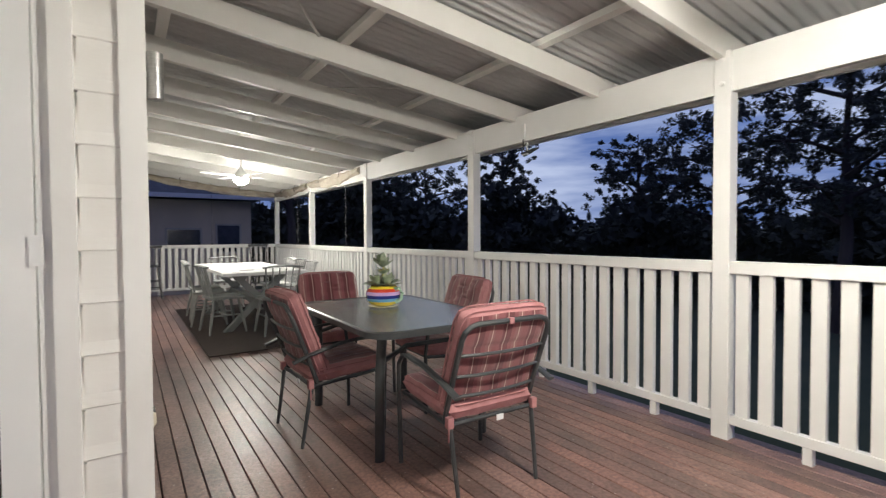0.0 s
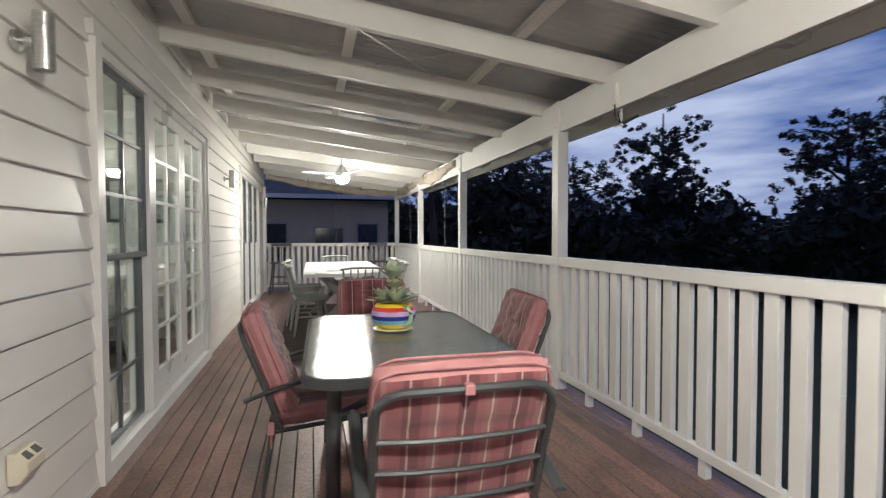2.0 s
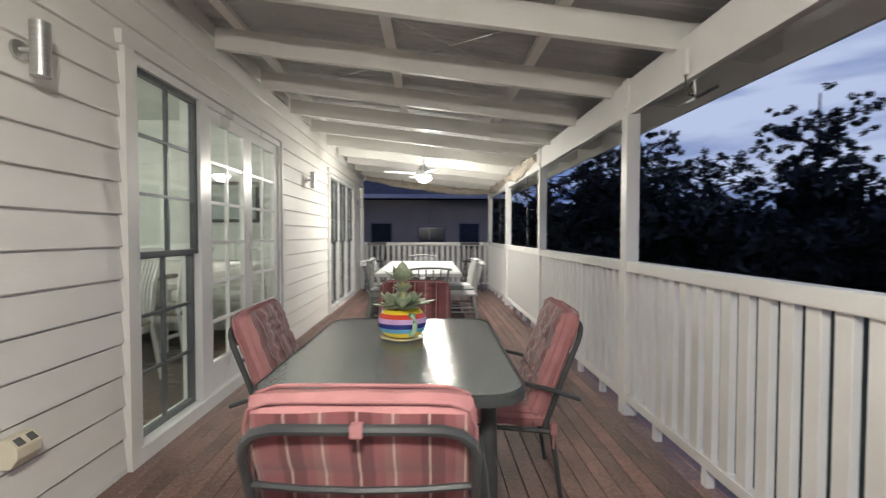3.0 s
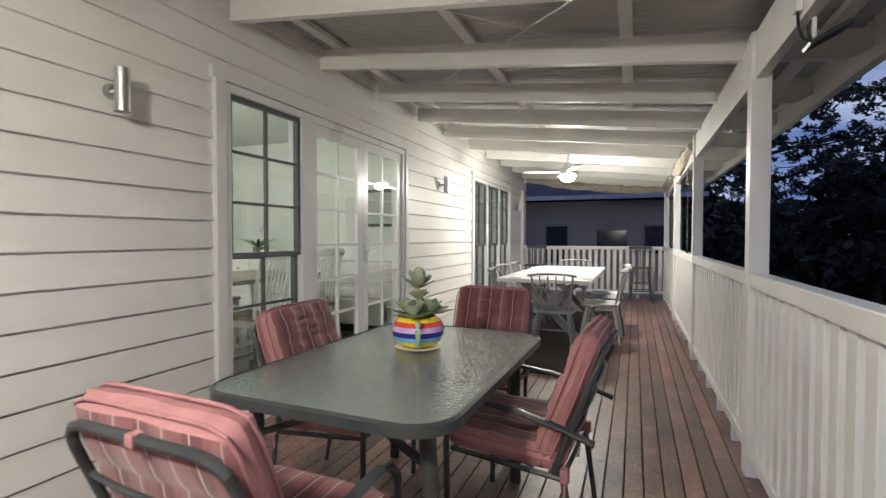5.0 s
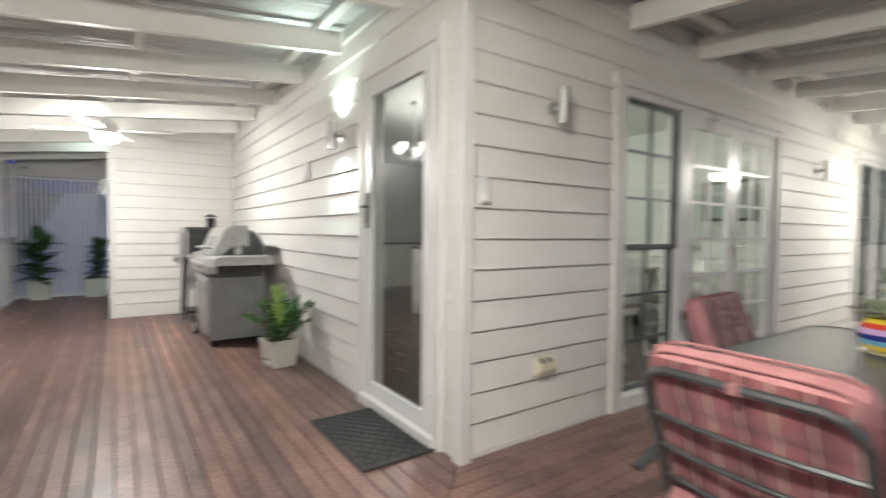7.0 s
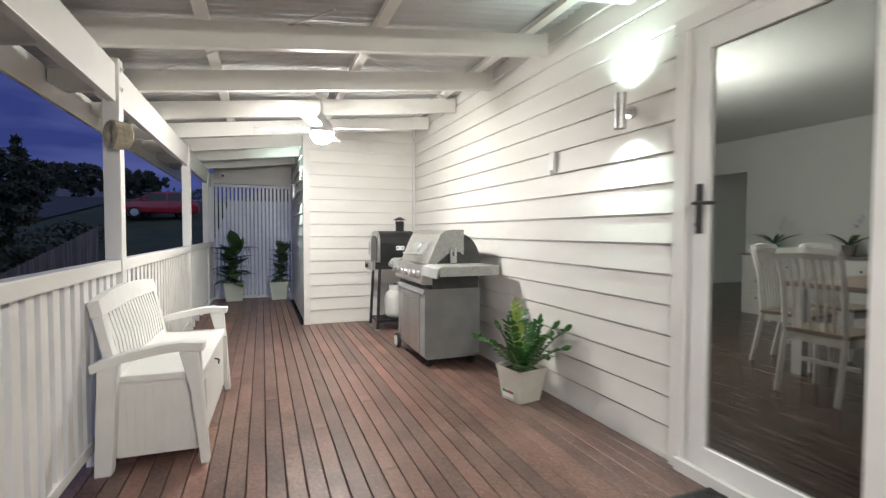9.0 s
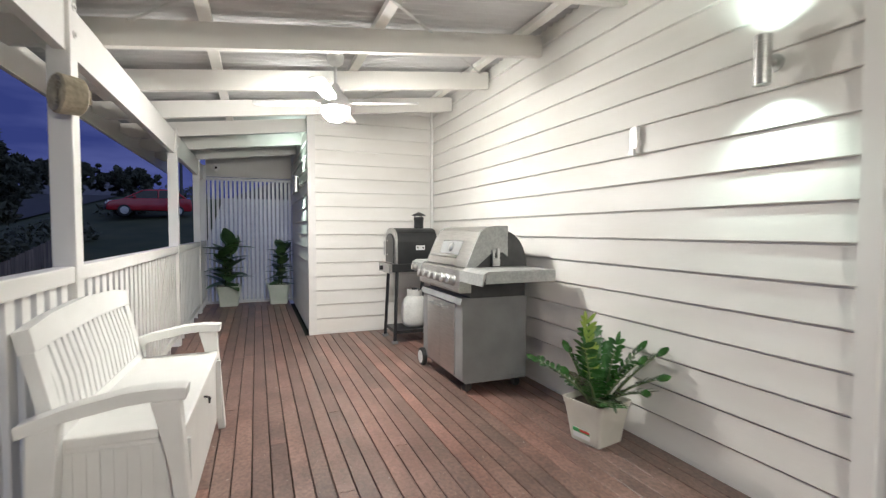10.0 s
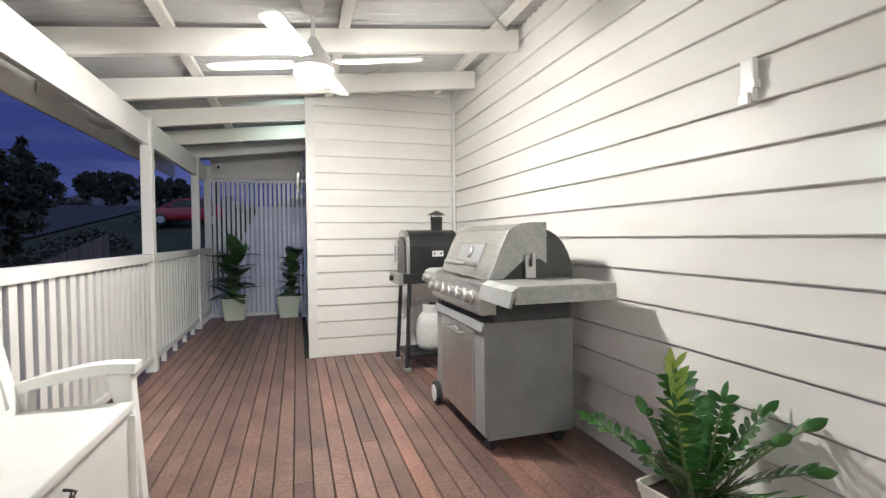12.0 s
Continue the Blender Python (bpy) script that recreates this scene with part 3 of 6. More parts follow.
def updown(m, lit, name="wall_lamp"):
    """A steel tube on a round bracket, standing off the wall; faces +x before m."""
    w = thing(name, "brushed steel up-down wall lamp, " + ("lit" if lit else "unlit"), "wall lamp", m, "steel wall lamps")
    bm = bmesh.new()
    for r, q in ((0.033, 0.031),):
        lathe(bm, [(q, -0.095), (r, -0.10), (r, 0.10), (q, 0.095), (q - 0.002, 0.03)], 20, (0.085, 0, 0))
    part("tube", bm, STEEL, w, smooth=True)
    bm = bmesh.new()
    lathe(bm, [(0.036, 0), (0.036, 0.012), (0.014, 0.016), (0.014, 0.055)], 16)
    o = part("bracket", bm, STEEL, w, smooth=True)
    o.matrix_basis = pose(0, 0, 0, 0, 90, 0)
    if lit:
        for s in (1, -1):
            ld = bpy.data.lights.new("wall_lamp_beam", "SPOT")
            ld.energy, ld.color, ld.spot_size, ld.spot_blend, ld.shadow_soft_size = UPDOWN_WATTS, LAMP_COOL, radians(136), 1.0, 0.03
            lo = new("wall_lamp_beam", ld)
            lo.parent = w
            lo.matrix_basis = pose(0.085, 0, 0.112 * s, 0 if s < 0 else 180, 0, 0)
    return w


updown(pose(0.008, 0.635, 1.89), False)
updown(pose(0.008, 4.71, 1.875), False)
updown(pose(0.03, 8.72, 1.86), False)
updown(pose(-1.495, -0.01, 1.893, 0, 0, -90), True)
updown(pose(-6.40, WALL_D - 0.01, 1.78, 0, 0, -90), True)

# ---- things on the long verandah ----
FRAME_GREY = mat("charcoal_powder_coat", (0.034, 0.038, 0.040), (0.055, 0.059, 0.061), rough=0.38, scale=9, bump=0.05, bscale=150)


def striped_cloth():
    """Faded red cushion cloth: broad bands and thin cream stripes along the length."""
    m, nt, p = nodes_of("red_striped_cloth")
    n, l = nt.nodes, nt.links
    tc = n.new("ShaderNodeTexCoord")
    sx = n.new("ShaderNodeSeparateXYZ")
    l.new(tc.outputs["Object"], sx.inputs["Vector"])

    def band(width, lo, shift):
        a = n.new("ShaderNodeMath")
        a.operation = "ADD"
        a.inputs[1].default_value = shift + 10 * width
        l.new(sx.outputs["X"], a.inputs[0])
        md = n.new("ShaderNodeMath")
        md.operation = "MODULO"
        md.inputs[1].default_value = width
        l.new(a.outputs["Value"], md.inputs[0])
        lt = n.new("ShaderNodeMath")
        lt.operation = "LESS_THAN"
        lt.inputs[1].default_value = lo
        l.new(md.outputs["Value"], lt.inputs[0])
        return lt.outputs["Value"]

    no = n.new("ShaderNodeTexNoise")
    no.inputs["Scale"].default_value, no.inputs["Detail"].default_value = 7.0, 6.0
    l.new(tc.outputs["Object"], no.inputs["Vector"])
    rp = n.new("ShaderNodeValToRGB")
    rp.color_ramp.elements[0].color, rp.color_ramp.elements[1].color = (0.19, 0.056, 0.060, 1), (0.255, 0.086, 0.090, 1)
    rp.color_ramp.elements[0].position, rp.color_ramp.elements[1].position = 0.35, 0.65
    l.new(no.outputs["Fac"], rp.inputs["Fac"])
    last = rp.outputs["Color"]
    for width, lo, shift, colour, amount in ((0.15, 0.05, 0.02, (0.12, 0.031, 0.036), 0.75), (0.15, 0.035, 0.098, (0.265, 0.118, 0.116), 0.7), (0.075, 0.0045, 0.004, (0.58, 0.43, 0.37), 0.85)):
        mx = n.new("ShaderNodeMix")
        mx.data_type = "RGBA"
        am = n.new("ShaderNodeMath")
        am.operation = "MULTIPLY"
        am.inputs[1].default_value = amount
        l.new(band(width, lo, shift), am.inputs[0])
        l.new(am.outputs["Value"], mx.inputs["Factor"])
        l.new(last, mx.inputs["A"])
        mx.inputs["B"].default_value = (*colour, 1)
        last = mx.outputs["Result"]
    l.new(last, p.inputs["Base Color"])
    p.inputs["Roughness"].default_value = 0.85
    p.inputs["Sheen Weight"].default_value = 0.25
    weave = n.new("ShaderNodeTexNoise")
    weave.inputs["Scale"].default_value = 380
    l.new(tc.outputs["Object"], weave.inputs["Vector"])
    b = n.new("ShaderNodeBump")
    b.inputs["Strength"].default_value, b.inputs["Distance"].default_value = 0.25, 0.002
    l.new(weave.outputs["Fac"], b.inputs["Height"])
    l.new(b.outputs["Normal"], p.inputs["Normal"])
    return m


CLOTH = striped_cloth()
PINK = mat("faded_pink_piping", (0.34, 0.145, 0.148), (0.42, 0.20, 0.20), rough=0.85, scale=14, bump=0.2, bscale=200)


def cushion(w, h, t, rows, seed, gather):
    """A stuffed pad in the x-y plane, tufted in rows across y; its underside is gathered in folds."""
    bm = bmesh.new()
    nu, nv = 22, 30
    grid = {}
    for side in (1, -1):
        for i in range(nu + 1):
            for j in range(nv + 1):
                u, v = 2 * i / nu - 1, 2 * j / nv - 1
                if side == -1 and (i in (0, nu) or j in (0, nv)):
                    grid[side, i, j] = grid[1, i, j]
                    continue
                e = max(0.0, 1 - abs(u) ** 16) ** 0.4 * max(0.0, 1 - abs(v) ** 20) ** 0.4
                puff = abs(math.sin(math.pi * rows * (v + 1) / 2)) ** 0.45
                corner = 1 - 0.05 * (abs(u) ** 3) * (abs(v) ** 6)
                wob = 0.006 * noise.noise(Vector((u * 2.2 + seed, v * 3.1, side * 2.0)))
                fold = gather * 0.010 * noise.noise(Vector((u * 3 + seed, v * 16, 7.0))) if side == -1 else 0.0
                z = side * t / 2 * e * (0.84 + 0.16 * puff) + wob + fold
                grid[side, i, j] = bm.verts.new((w / 2 * u * corner, h / 2 * v * (1 - 0.045 * abs(u) ** 4 * (v > 0)), z))
    for side in (1, -1):
        for i in range(nu):
            for j in range(nv):
                q = [grid[side, i, j], grid[side, i + 1, j], grid[side, i + 1, j + 1], grid[side, i, j + 1]]
                f = bm.faces.new(q if side == 1 else q[::-1])
                f.material_index = int(i in (0, nu - 1) or j in (0, nv - 1))
    return bm


def rim_tube(w, h, r, z=0.0):
    """The piping round a pad."""
    bm = bmesh.new()
    pts = []
    for k in range(49):
        a = 2 * math.pi * k / 48
        c, s_ = math.cos(a), math.sin(a)
        f = 1 / (abs(c) ** 9 + abs(s_) ** 9) ** (1 / 9)
        pts.append((w / 2 * c * f * 0.99, h / 2 * s_ * f * 0.99, z))
    tube(bm, pts, r, 6)
    return bm


def patio_chair():
    """Faces +y; the feet stand on z = 0."""
    c = thing("patio_chair", "charcoal steel patio chair with faded red striped cushions", "chair", group="chairs round the glass table")
    R = 0.0125
    hw = 0.245
    back = [(-hw, -0.18, 0.36), (-hw, -0.265, 0.60), (-hw, -0.322, 0.745)] + [(-hw + 0.07 - 0.07 * math.cos(a), -0.322 - 0.022 * math.sin(a), 0.745 + 0.065 * math.sin(a)) for a in (0.5, 1.0, 1.57)]
    loop = back + [(-x, y, z) for x, y, z in back[::-1]]
    bm = bmesh.new()
    tube(bm, loop, R, 8)
    part("back_frame", bm, FRAME_GREY, c, smooth=True)
    for z in (0.47, 0.57, 0.67):
        y = -0.18 - (z - 0.36) * 0.365
        bm = bmesh.new()
        tube(bm, [(-hw, y, z), (-hw * 0.5, y - 0.012, z - 0.004), (0, y - 0.016, z - 0.005), (hw * 0.5, y - 0.012, z - 0.004), (hw, y, z)], 0.008, 6)
        part("back_slat", bm, FRAME_GREY, c, smooth=True)
    bm = bmesh.new()
    tube(bm, [(-hw, -0.21, 0.345), (-hw, 0.22, 0.375), (hw, 0.22, 0.375), (hw, -0.21, 0.345), (-hw, -0.21, 0.345)], 0.011, 6)
    for y in (-0.08, 0.06):
        tube(bm, [(-hw, y, 0.355), (hw, y, 0.355)], 0.008, 6)
    part("seat_frame", bm, FRAME_GREY, c, smooth=True)
    for s in (-1, 1):
        bm = bmesh.new()
        tube(bm, [(s * hw, -0.185, 0.40), (s * (hw - 0.006), -0.215, 0.33), (s * (hw - 0.02), -0.265, 0.0)], [R, R, 0.010], 8)
        part("leg", bm, FRAME_GREY, c, smooth=True)
        bm = bmesh.new()
        tube(bm, [(s * (hw + 0.012), 0.235, 0.0), (s * (hw + 0.02), 0.24, 0.40), (s * (hw + 0.025), 0.225, 0.53), (s * (hw + 0.028), 0.18, 0.578), (s * (hw + 0.028), 0.12, 0.590)], R, 8)
        part("leg", bm, FRAME_GREY, c, smooth=True)
        bm = bmesh.new()
        tube(bm, [(s * (hw + 0.028), 0.13, 0.592), (s * (hw + 0.028), -0.05, 0.575), (s * (hw + 0.026), -0.22, 0.535), (s * (hw + 0.024), -0.325, 0.500)], 0.020, 8, 0.5)
        part("armrest", bm, FRAME_GREY, c, smooth=True)
    seat = part("seat_cushion", cushion(0.50, 0.48, 0.095, 1, 3.1, 0.3), [CLOTH, PINK], c, smooth=True)
    seat.matrix_basis = pose(0, 0.02, 0.412, 3, 0, 0)
    part("piping", rim_tube(0.50, 0.48, 0.004, 0.026), PINK, seat)
    bk = part("back_cushion", cushion(0.50, 0.54, 0.10, 3, 8.7, 1.5), [CLOTH, PINK], c, smooth=True)
    bk.matrix_basis = pose(0, -0.216, 0.622, 110, 0, 0)
    part("piping", rim_tube(0.50, 0.54, 0.0045, -0.026), PINK, bk)
    part("piping", rim_tube(0.50, 0.54, 0.0045, 0.028), PINK, bk)
    bm = B((-0.013, 0.013, -0.360, -0.325, 0.796, 0.824), soft=0.004)
    part("tie", bm, PINK, c, "pink cloth tie")
    for s in (-1, 1):
        bm = B((s * hw - 0.016, s * hw + 0.016, -0.235, -0.205, 0.335, 0.385), (s * hw - 0.008, s * hw + 0.006, -0.225, -0.215, 0.27, 0.34), soft=0.004)
        part("tie", bm, PINK, c, "pink cloth tie")
    bm = B((0.02, 0.06, -0.221, -0.217, 0.315, 0.342))
    part("care_tag", bm, TRIM, c, "small white care tag")
    return c


chair = patio_chair()
chair.matrix_basis = pose(1.40, 0.12, 0, 0, 0, -2)
copy_thing(chair, pose(1.03, 1.055, 0, 0, 0, -88))
copy_thing(chair, pose(1.875, 1.115, 0, 0, 0, 86))
copy_thing(chair, pose(1.42, 1.90, 0, 0, 0, 178))


def pebbled_glass():
    m, nt, p = nodes_of("pebbled_table_glass")
    n, l = nt.nodes, nt.links
    n.remove(p)
    tc = n.new("ShaderNodeTexCoord")
    vo = n.new("ShaderNodeTexVoronoi")
    vo.inputs["Scale"].default_value = 75
    l.new(tc.outputs["Object"], vo.inputs["Vector"])
    b = n.new("ShaderNodeBump")
    b.inputs["Strength"].default_value, b.inputs["Distance"].default_value = 0.52, 0.0032
    l.new(vo.outputs["Distance"], b.inputs["Height"])
    clear = n.new("ShaderNodeBsdfTransparent")
    clear.inputs["Color"].default_value = (0.62, 0.68, 0.68, 1)
    milk = n.new("ShaderNodeBsdfDiffuse")
    milk.inputs["Color"].default_value = (0.34, 0.39, 0.39, 1)
    gloss = n.new("ShaderNodeBsdfGlossy")
    gloss.inputs["Roughness"].default_value = 0.12
    l.new(b.outputs["Normal"], gloss.inputs["Normal"])
    m0 = n.new("ShaderNodeMixShader")
    m0.inputs["Fac"].default_value = 0.45
    l.new(clear.outputs["BSDF"], m0.inputs[1])
    l.new(milk.outputs["BSDF"], m0.inputs[2])
    m1 = n.new("ShaderNodeMixShader")
    l.new(slant_gloss(nt, 0.20, 1.0, b.outputs["Normal"]), m1.inputs["Fac"])
    l.new(m0.outputs["Shader"], m1.inputs[1])
    l.new(gloss.outputs["BSDF"], m1.inputs[2])
    l.new(m1.outputs["Shader"], n["Material Output"].inputs["Surface"])
    return m


def rounded_rect(w, h, r, n=7):
    out = []
    for cx, cy, a0 in ((w / 2 - r, h / 2 - r, 0), (-w / 2 + r, h / 2 - r, 90), (-w / 2 + r, -h / 2 + r, 180), (w / 2 - r, -h / 2 + r, 270)):
        for i in range(n + 1):
            a = radians(a0 + 90 * i / n)
            out.append((cx + r * math.cos(a), cy + r * math.sin(a)))
    return out


TABLE_TOP = 0.712
table = thing("outdoor_table", "pebbled glass table with a charcoal steel frame", "table", pose(1.415, 0.935, 0, 0, 0, -1))
tw, th = 0.90, 1.37
bm = bmesh.new()
prism(bm, rounded_rect(tw - 0.03, th - 0.03, 0.13), "z", TABLE_TOP - 0.008, TABLE_TOP)
part("glass_top", bm, pebbled_glass(), table, "grey pebbled glass pane")
bm = bmesh.new()
outer, inner = rounded_rect(tw, th, 0.145), rounded_rect(tw - 0.026, th - 0.026, 0.132)
k = len(outer)
rings = [[bm.verts.new((*p, z)) for p in loop] for loop, z in ((outer, TABLE_TOP - 0.034), (outer, TABLE_TOP - 0.004), (inner, TABLE_TOP + 0.003), (inner, TABLE_TOP - 0.034))]
for a, b in zip(rings, rings[1:] + rings[:1]):
    for i in range(k):
        bm.faces.new((a[i], a[(i + 1) % k], b[(i + 1) % k], b[i]))
part("rim", bm, FRAME_GREY, table, smooth=True)
for sx in (-1, 1):
    for sy in (-1, 1):
        bm = bmesh.new()
        tube(bm, [(sx * 0.34, sy * 0.50, 0.0), (sx * 0.335, sy * 0.50, 0.45), (sx * 0.33, sy * 0.52, TABLE_TOP - 0.03)], 0.028, 10, 0.75)
        part("leg", bm, FRAME_GREY, table, smooth=True)
bm = bmesh.new()
for s in (-1, 1):
    tube(bm, [(-0.33, s * 0.50, 0.52), (-0.15, s * 0.45, 0.58), (0.15, s * 0.45, 0.58), (0.33, s * 0.50, 0.52)], 0.014, 6)
    tube(bm, [(s * 0.33, -0.5, TABLE_TOP - 0.05), (s * 0.33, 0.5, TABLE_TOP - 0.05)], 0.014, 6)
part("brace", bm, FRAME_GREY, table, smooth=True)

# rainbow pot with a succulent
CERAMIC = [mat("glaze_" + nm, c, tuple(min(1, v * 1.12) for v in c), rough=0.14, scale=20, coat=0.6) for nm, c in (
    ("yellow", (0.80, 0.62, 0.06)), ("sky", (0.16, 0.42, 0.62)), ("blue", (0.02, 0.03, 0.20)), ("lilac", (0.55, 0.36, 0.62)), ("red", (0.66, 0.06, 0.03)), ("gold", (0.85, 0.62, 0.05)), ("mint", (0.42, 0.62, 0.42)))]
pot = thing("teacup_planter", "rainbow striped ceramic teacup planter with saucer", "planter", pose(1.405, 1.06, TABLE_TOP + 0.002))
bm = bmesh.new()
lathe(bm, [(0.05, 0.0), (0.092, 0.004), (0.104, 0.012), (0.098, 0.014), (0.05, 0.010)], 28)
part("saucer", bm, mat("pale_saucer_glaze", (0.78, 0.74, 0.52), rough=0.15, coat=0.5), pot, "pale yellow saucer", smooth=True)
bm = bmesh.new()
prof = [(0.060, 0.012), (0.088, 0.024), (0.105, 0.044), (0.114, 0.064), (0.117, 0.086), (0.112, 0.108), (0.100, 0.128), (0.082, 0.146), (0.076, 0.146), (0.085, 0.11), (0.07, 0.10)]
lathe(bm, prof, 32)
ring_mat = [0, 0, 1, 2, 3, 4, 5, 5, 5, 5]
for i, f in enumerate(bm.faces):
    f.material_index = ring_mat[min(i // 32, 9)]
part("bowl", bm, CERAMIC, pot, smooth=True)
bm = bmesh.new()
hd = Vector((0.42, -0.9, 0)).normalized()
tube(bm, [hd * 0.098 + Vector((0, 0, 0.125)), hd * 0.135 + Vector((0, 0, 0.13)), hd * 0.155 + Vector((0, 0, 0.10)), hd * 0.148 + Vector((0, 0, 0.065)), hd * 0.108 + Vector((0, 0, 0.04))], [0.013, 0.013, 0.012, 0.012, 0.014], 10)
part("handle", bm, CERAMIC[6], pot, "mint green handle", smooth=True)
SUCC = mat("succulent_green", (0.27, 0.34, 0.22), (0.46, 0.50, 0.36), rough=0.4, scale=22, spec=0.4, coat=0.15)
SUCC_OLD = mat("succulent_yellowing", (0.42, 0.40, 0.16), (0.55, 0.48, 0.22), rough=0.45, scale=22)
SOIL = mat("potting_soil", (0.035, 0.024, 0.017), (0.06, 0.042, 0.03), rough=0.95, scale=40, bump=0.8, bscale=90)


def leaf(bm, base, out, up, length, width, thick, curl, seg=6, shape=1.0, index=0):
    """A fleshy leaf from base along out, curling up."""
    out, up = Vector(out).normalized(), Vector(up).normalized()
    side = out.cross(up).normalized()
    rows = []
    for i in range(seg + 1):
        t = i / seg
        wd = width / 2 * (math.sin(math.pi * min(1, (0.12 + 0.88 * t) ** shape)) ** 0.8 + 0.04)
        c = Vector(base) + out * length * t + up * (curl * length * t * t)
        th_ = thick * (1 - t * 0.8)
        rows.append([bm.verts.new(c - side * wd + up * 0.15 * wd), bm.verts.new(c - up * th_), bm.verts.new(c + side * wd + up * 0.15 * wd), bm.verts.new(c + up * th_ * 0.2)])
    for a, b in zip(rows, rows[1:]):
        for k in range(4):
            bm.faces.new((a[k], a[(k + 1) % 4], b[(k + 1) % 4], b[k])).material_index = index


plant = thing("succulent", "green succulent with fleshy rosettes in the rainbow planter", "plant", pose(1.405, 1.06, TABLE_TOP + 0.11))
rs = random.Random(11)
bm = bmesh.new()
lathe(bm, [(0.078, 0.0), (0.06, 0.008), (0.02, 0.012)], 20)
part("soil", bm, SOIL, plant)
bm = bmesh.new()
tube(bm, [(0.0, 0, 0.0), (0.004, 0.004, 0.08), (0.0, 0.0, 0.19)], [0.012, 0.010, 0.008], 6)
for ang in (40, 160, 280):
    tube(bm, [(0, 0, 0.01), (0.035 * math.cos(radians(ang)), 0.035 * math.sin(radians(ang)), 0.05)], 0.007, 6)
part("stem", bm, SUCC_OLD, plant, smooth=True)
bm = bmesh.new()
for centre, tiers, size in (((0.0, 0.0, 0.165), ((6, 22, 0.95), (5, 48, 1.0), (4, 72, 0.95)), 0.078), ((0.004, 0.003, 0.115), ((5, 18, 0.8), (4, 40, 0.7)), 0.07), ((0.045, 0.03, 0.052), ((9, 5, 1.0), (7, 38, 0.8), (4, 65, 0.5)), 0.085), ((-0.05, 0.0, 0.05), ((9, 0, 1.0), (7, 35, 0.8), (4, 65, 0.5)), 0.088), ((0.0, -0.05, 0.045), ((9, 0, 1.0), (6, 38, 0.8)), 0.085), ((0.01, 0.06, 0.045), ((8, 5, 1.0), (6, 40, 0.8)), 0.08)):
    for count, lift, f in tiers:
        for i in range(count):
            a = 2 * math.pi * (i + rs.random() * 0.35) / count + lift
            el = radians(lift + rs.uniform(-8, 8))
            o = Vector((math.cos(a) * math.cos(el), math.sin(a) * math.cos(el), math.sin(el)))
            u = Vector((-math.cos(a) * math.sin(el), -math.sin(a) * math.sin(el), math.cos(el)))
            leaf(bm, centre, o, u, size * 1.15 * f * rs.uniform(0.85, 1.15), 0.050 * f, 0.008, 0.14, 6, 1.7)
part("leaves", bm, SUCC, plant, smooth=True)
bm = bmesh.new()
for i in range(7):
    a = 2 * math.pi * i / 7
    leaf(bm, (0, 0, 0.12), (math.cos(a), math.sin(a), 0.5), (-math.cos(a) * 0.4, -math.sin(a) * 0.4, 1), 0.048, 0.035, 0.006, 0.15, 5, 1.5)
part("old_leaves", bm, SUCC_OLD, plant, "yellowing leaves", smooth=True)

# far dining set
rug = solid("rug", B((0.637, 2.04, 3.34, 7.08, 0.001, 0.012), soft=0.003), mat("dark_woven_rug", (0.05, 0.035, 0.030), (0.075, 0.055, 0.047), rough=0.95, scale=30, bump=0.7, bscale=160), "dark flat woven rug on the deck boards", "rug")
LIGHT_TOP = mat("white_table_lacquer", (0.78, 0.78, 0.77), (0.83, 0.83, 0.82), rough=0.3, scale=3)
# white timber as it stands in shade: the shade is put into this grey
SHADED_WOOD = mat("shaded_white_timber", (0.20, 0.21, 0.205), (0.30, 0.31, 0.30), rough=0.6, scale=8, stretch=(1, 1, 0.3), bump=0.25, bscale=60)
dt = thing("dining_table", "long white dining table on crossed timber trestles", "table", pose(1.40, 5.42, 0.012))
part("tabletop", B((-0.50, 0.50, -1.25, 1.25, 0.715, 0.755), soft=0.006), LIGHT_TOP, dt)
for y in (-0.85, 0.85):
    for s in (-1, 1):
        bm = bmesh.new()
        prism(bm, [(s * -0.44, 0.0), (s * -0.34, 0.0), (s * 0.36, 0.715), (s * 0.26, 0.715)], "y", y - 0.045 + 0.004 * s, y + 0.045 + 0.004 * s)
        part("trestle_leg", bm, SHADED_WOOD, dt)
part("stretcher", B((-0.045, 0.045, -0.80, 0.80, 0.30, 0.38)), SHADED_WOOD, dt)


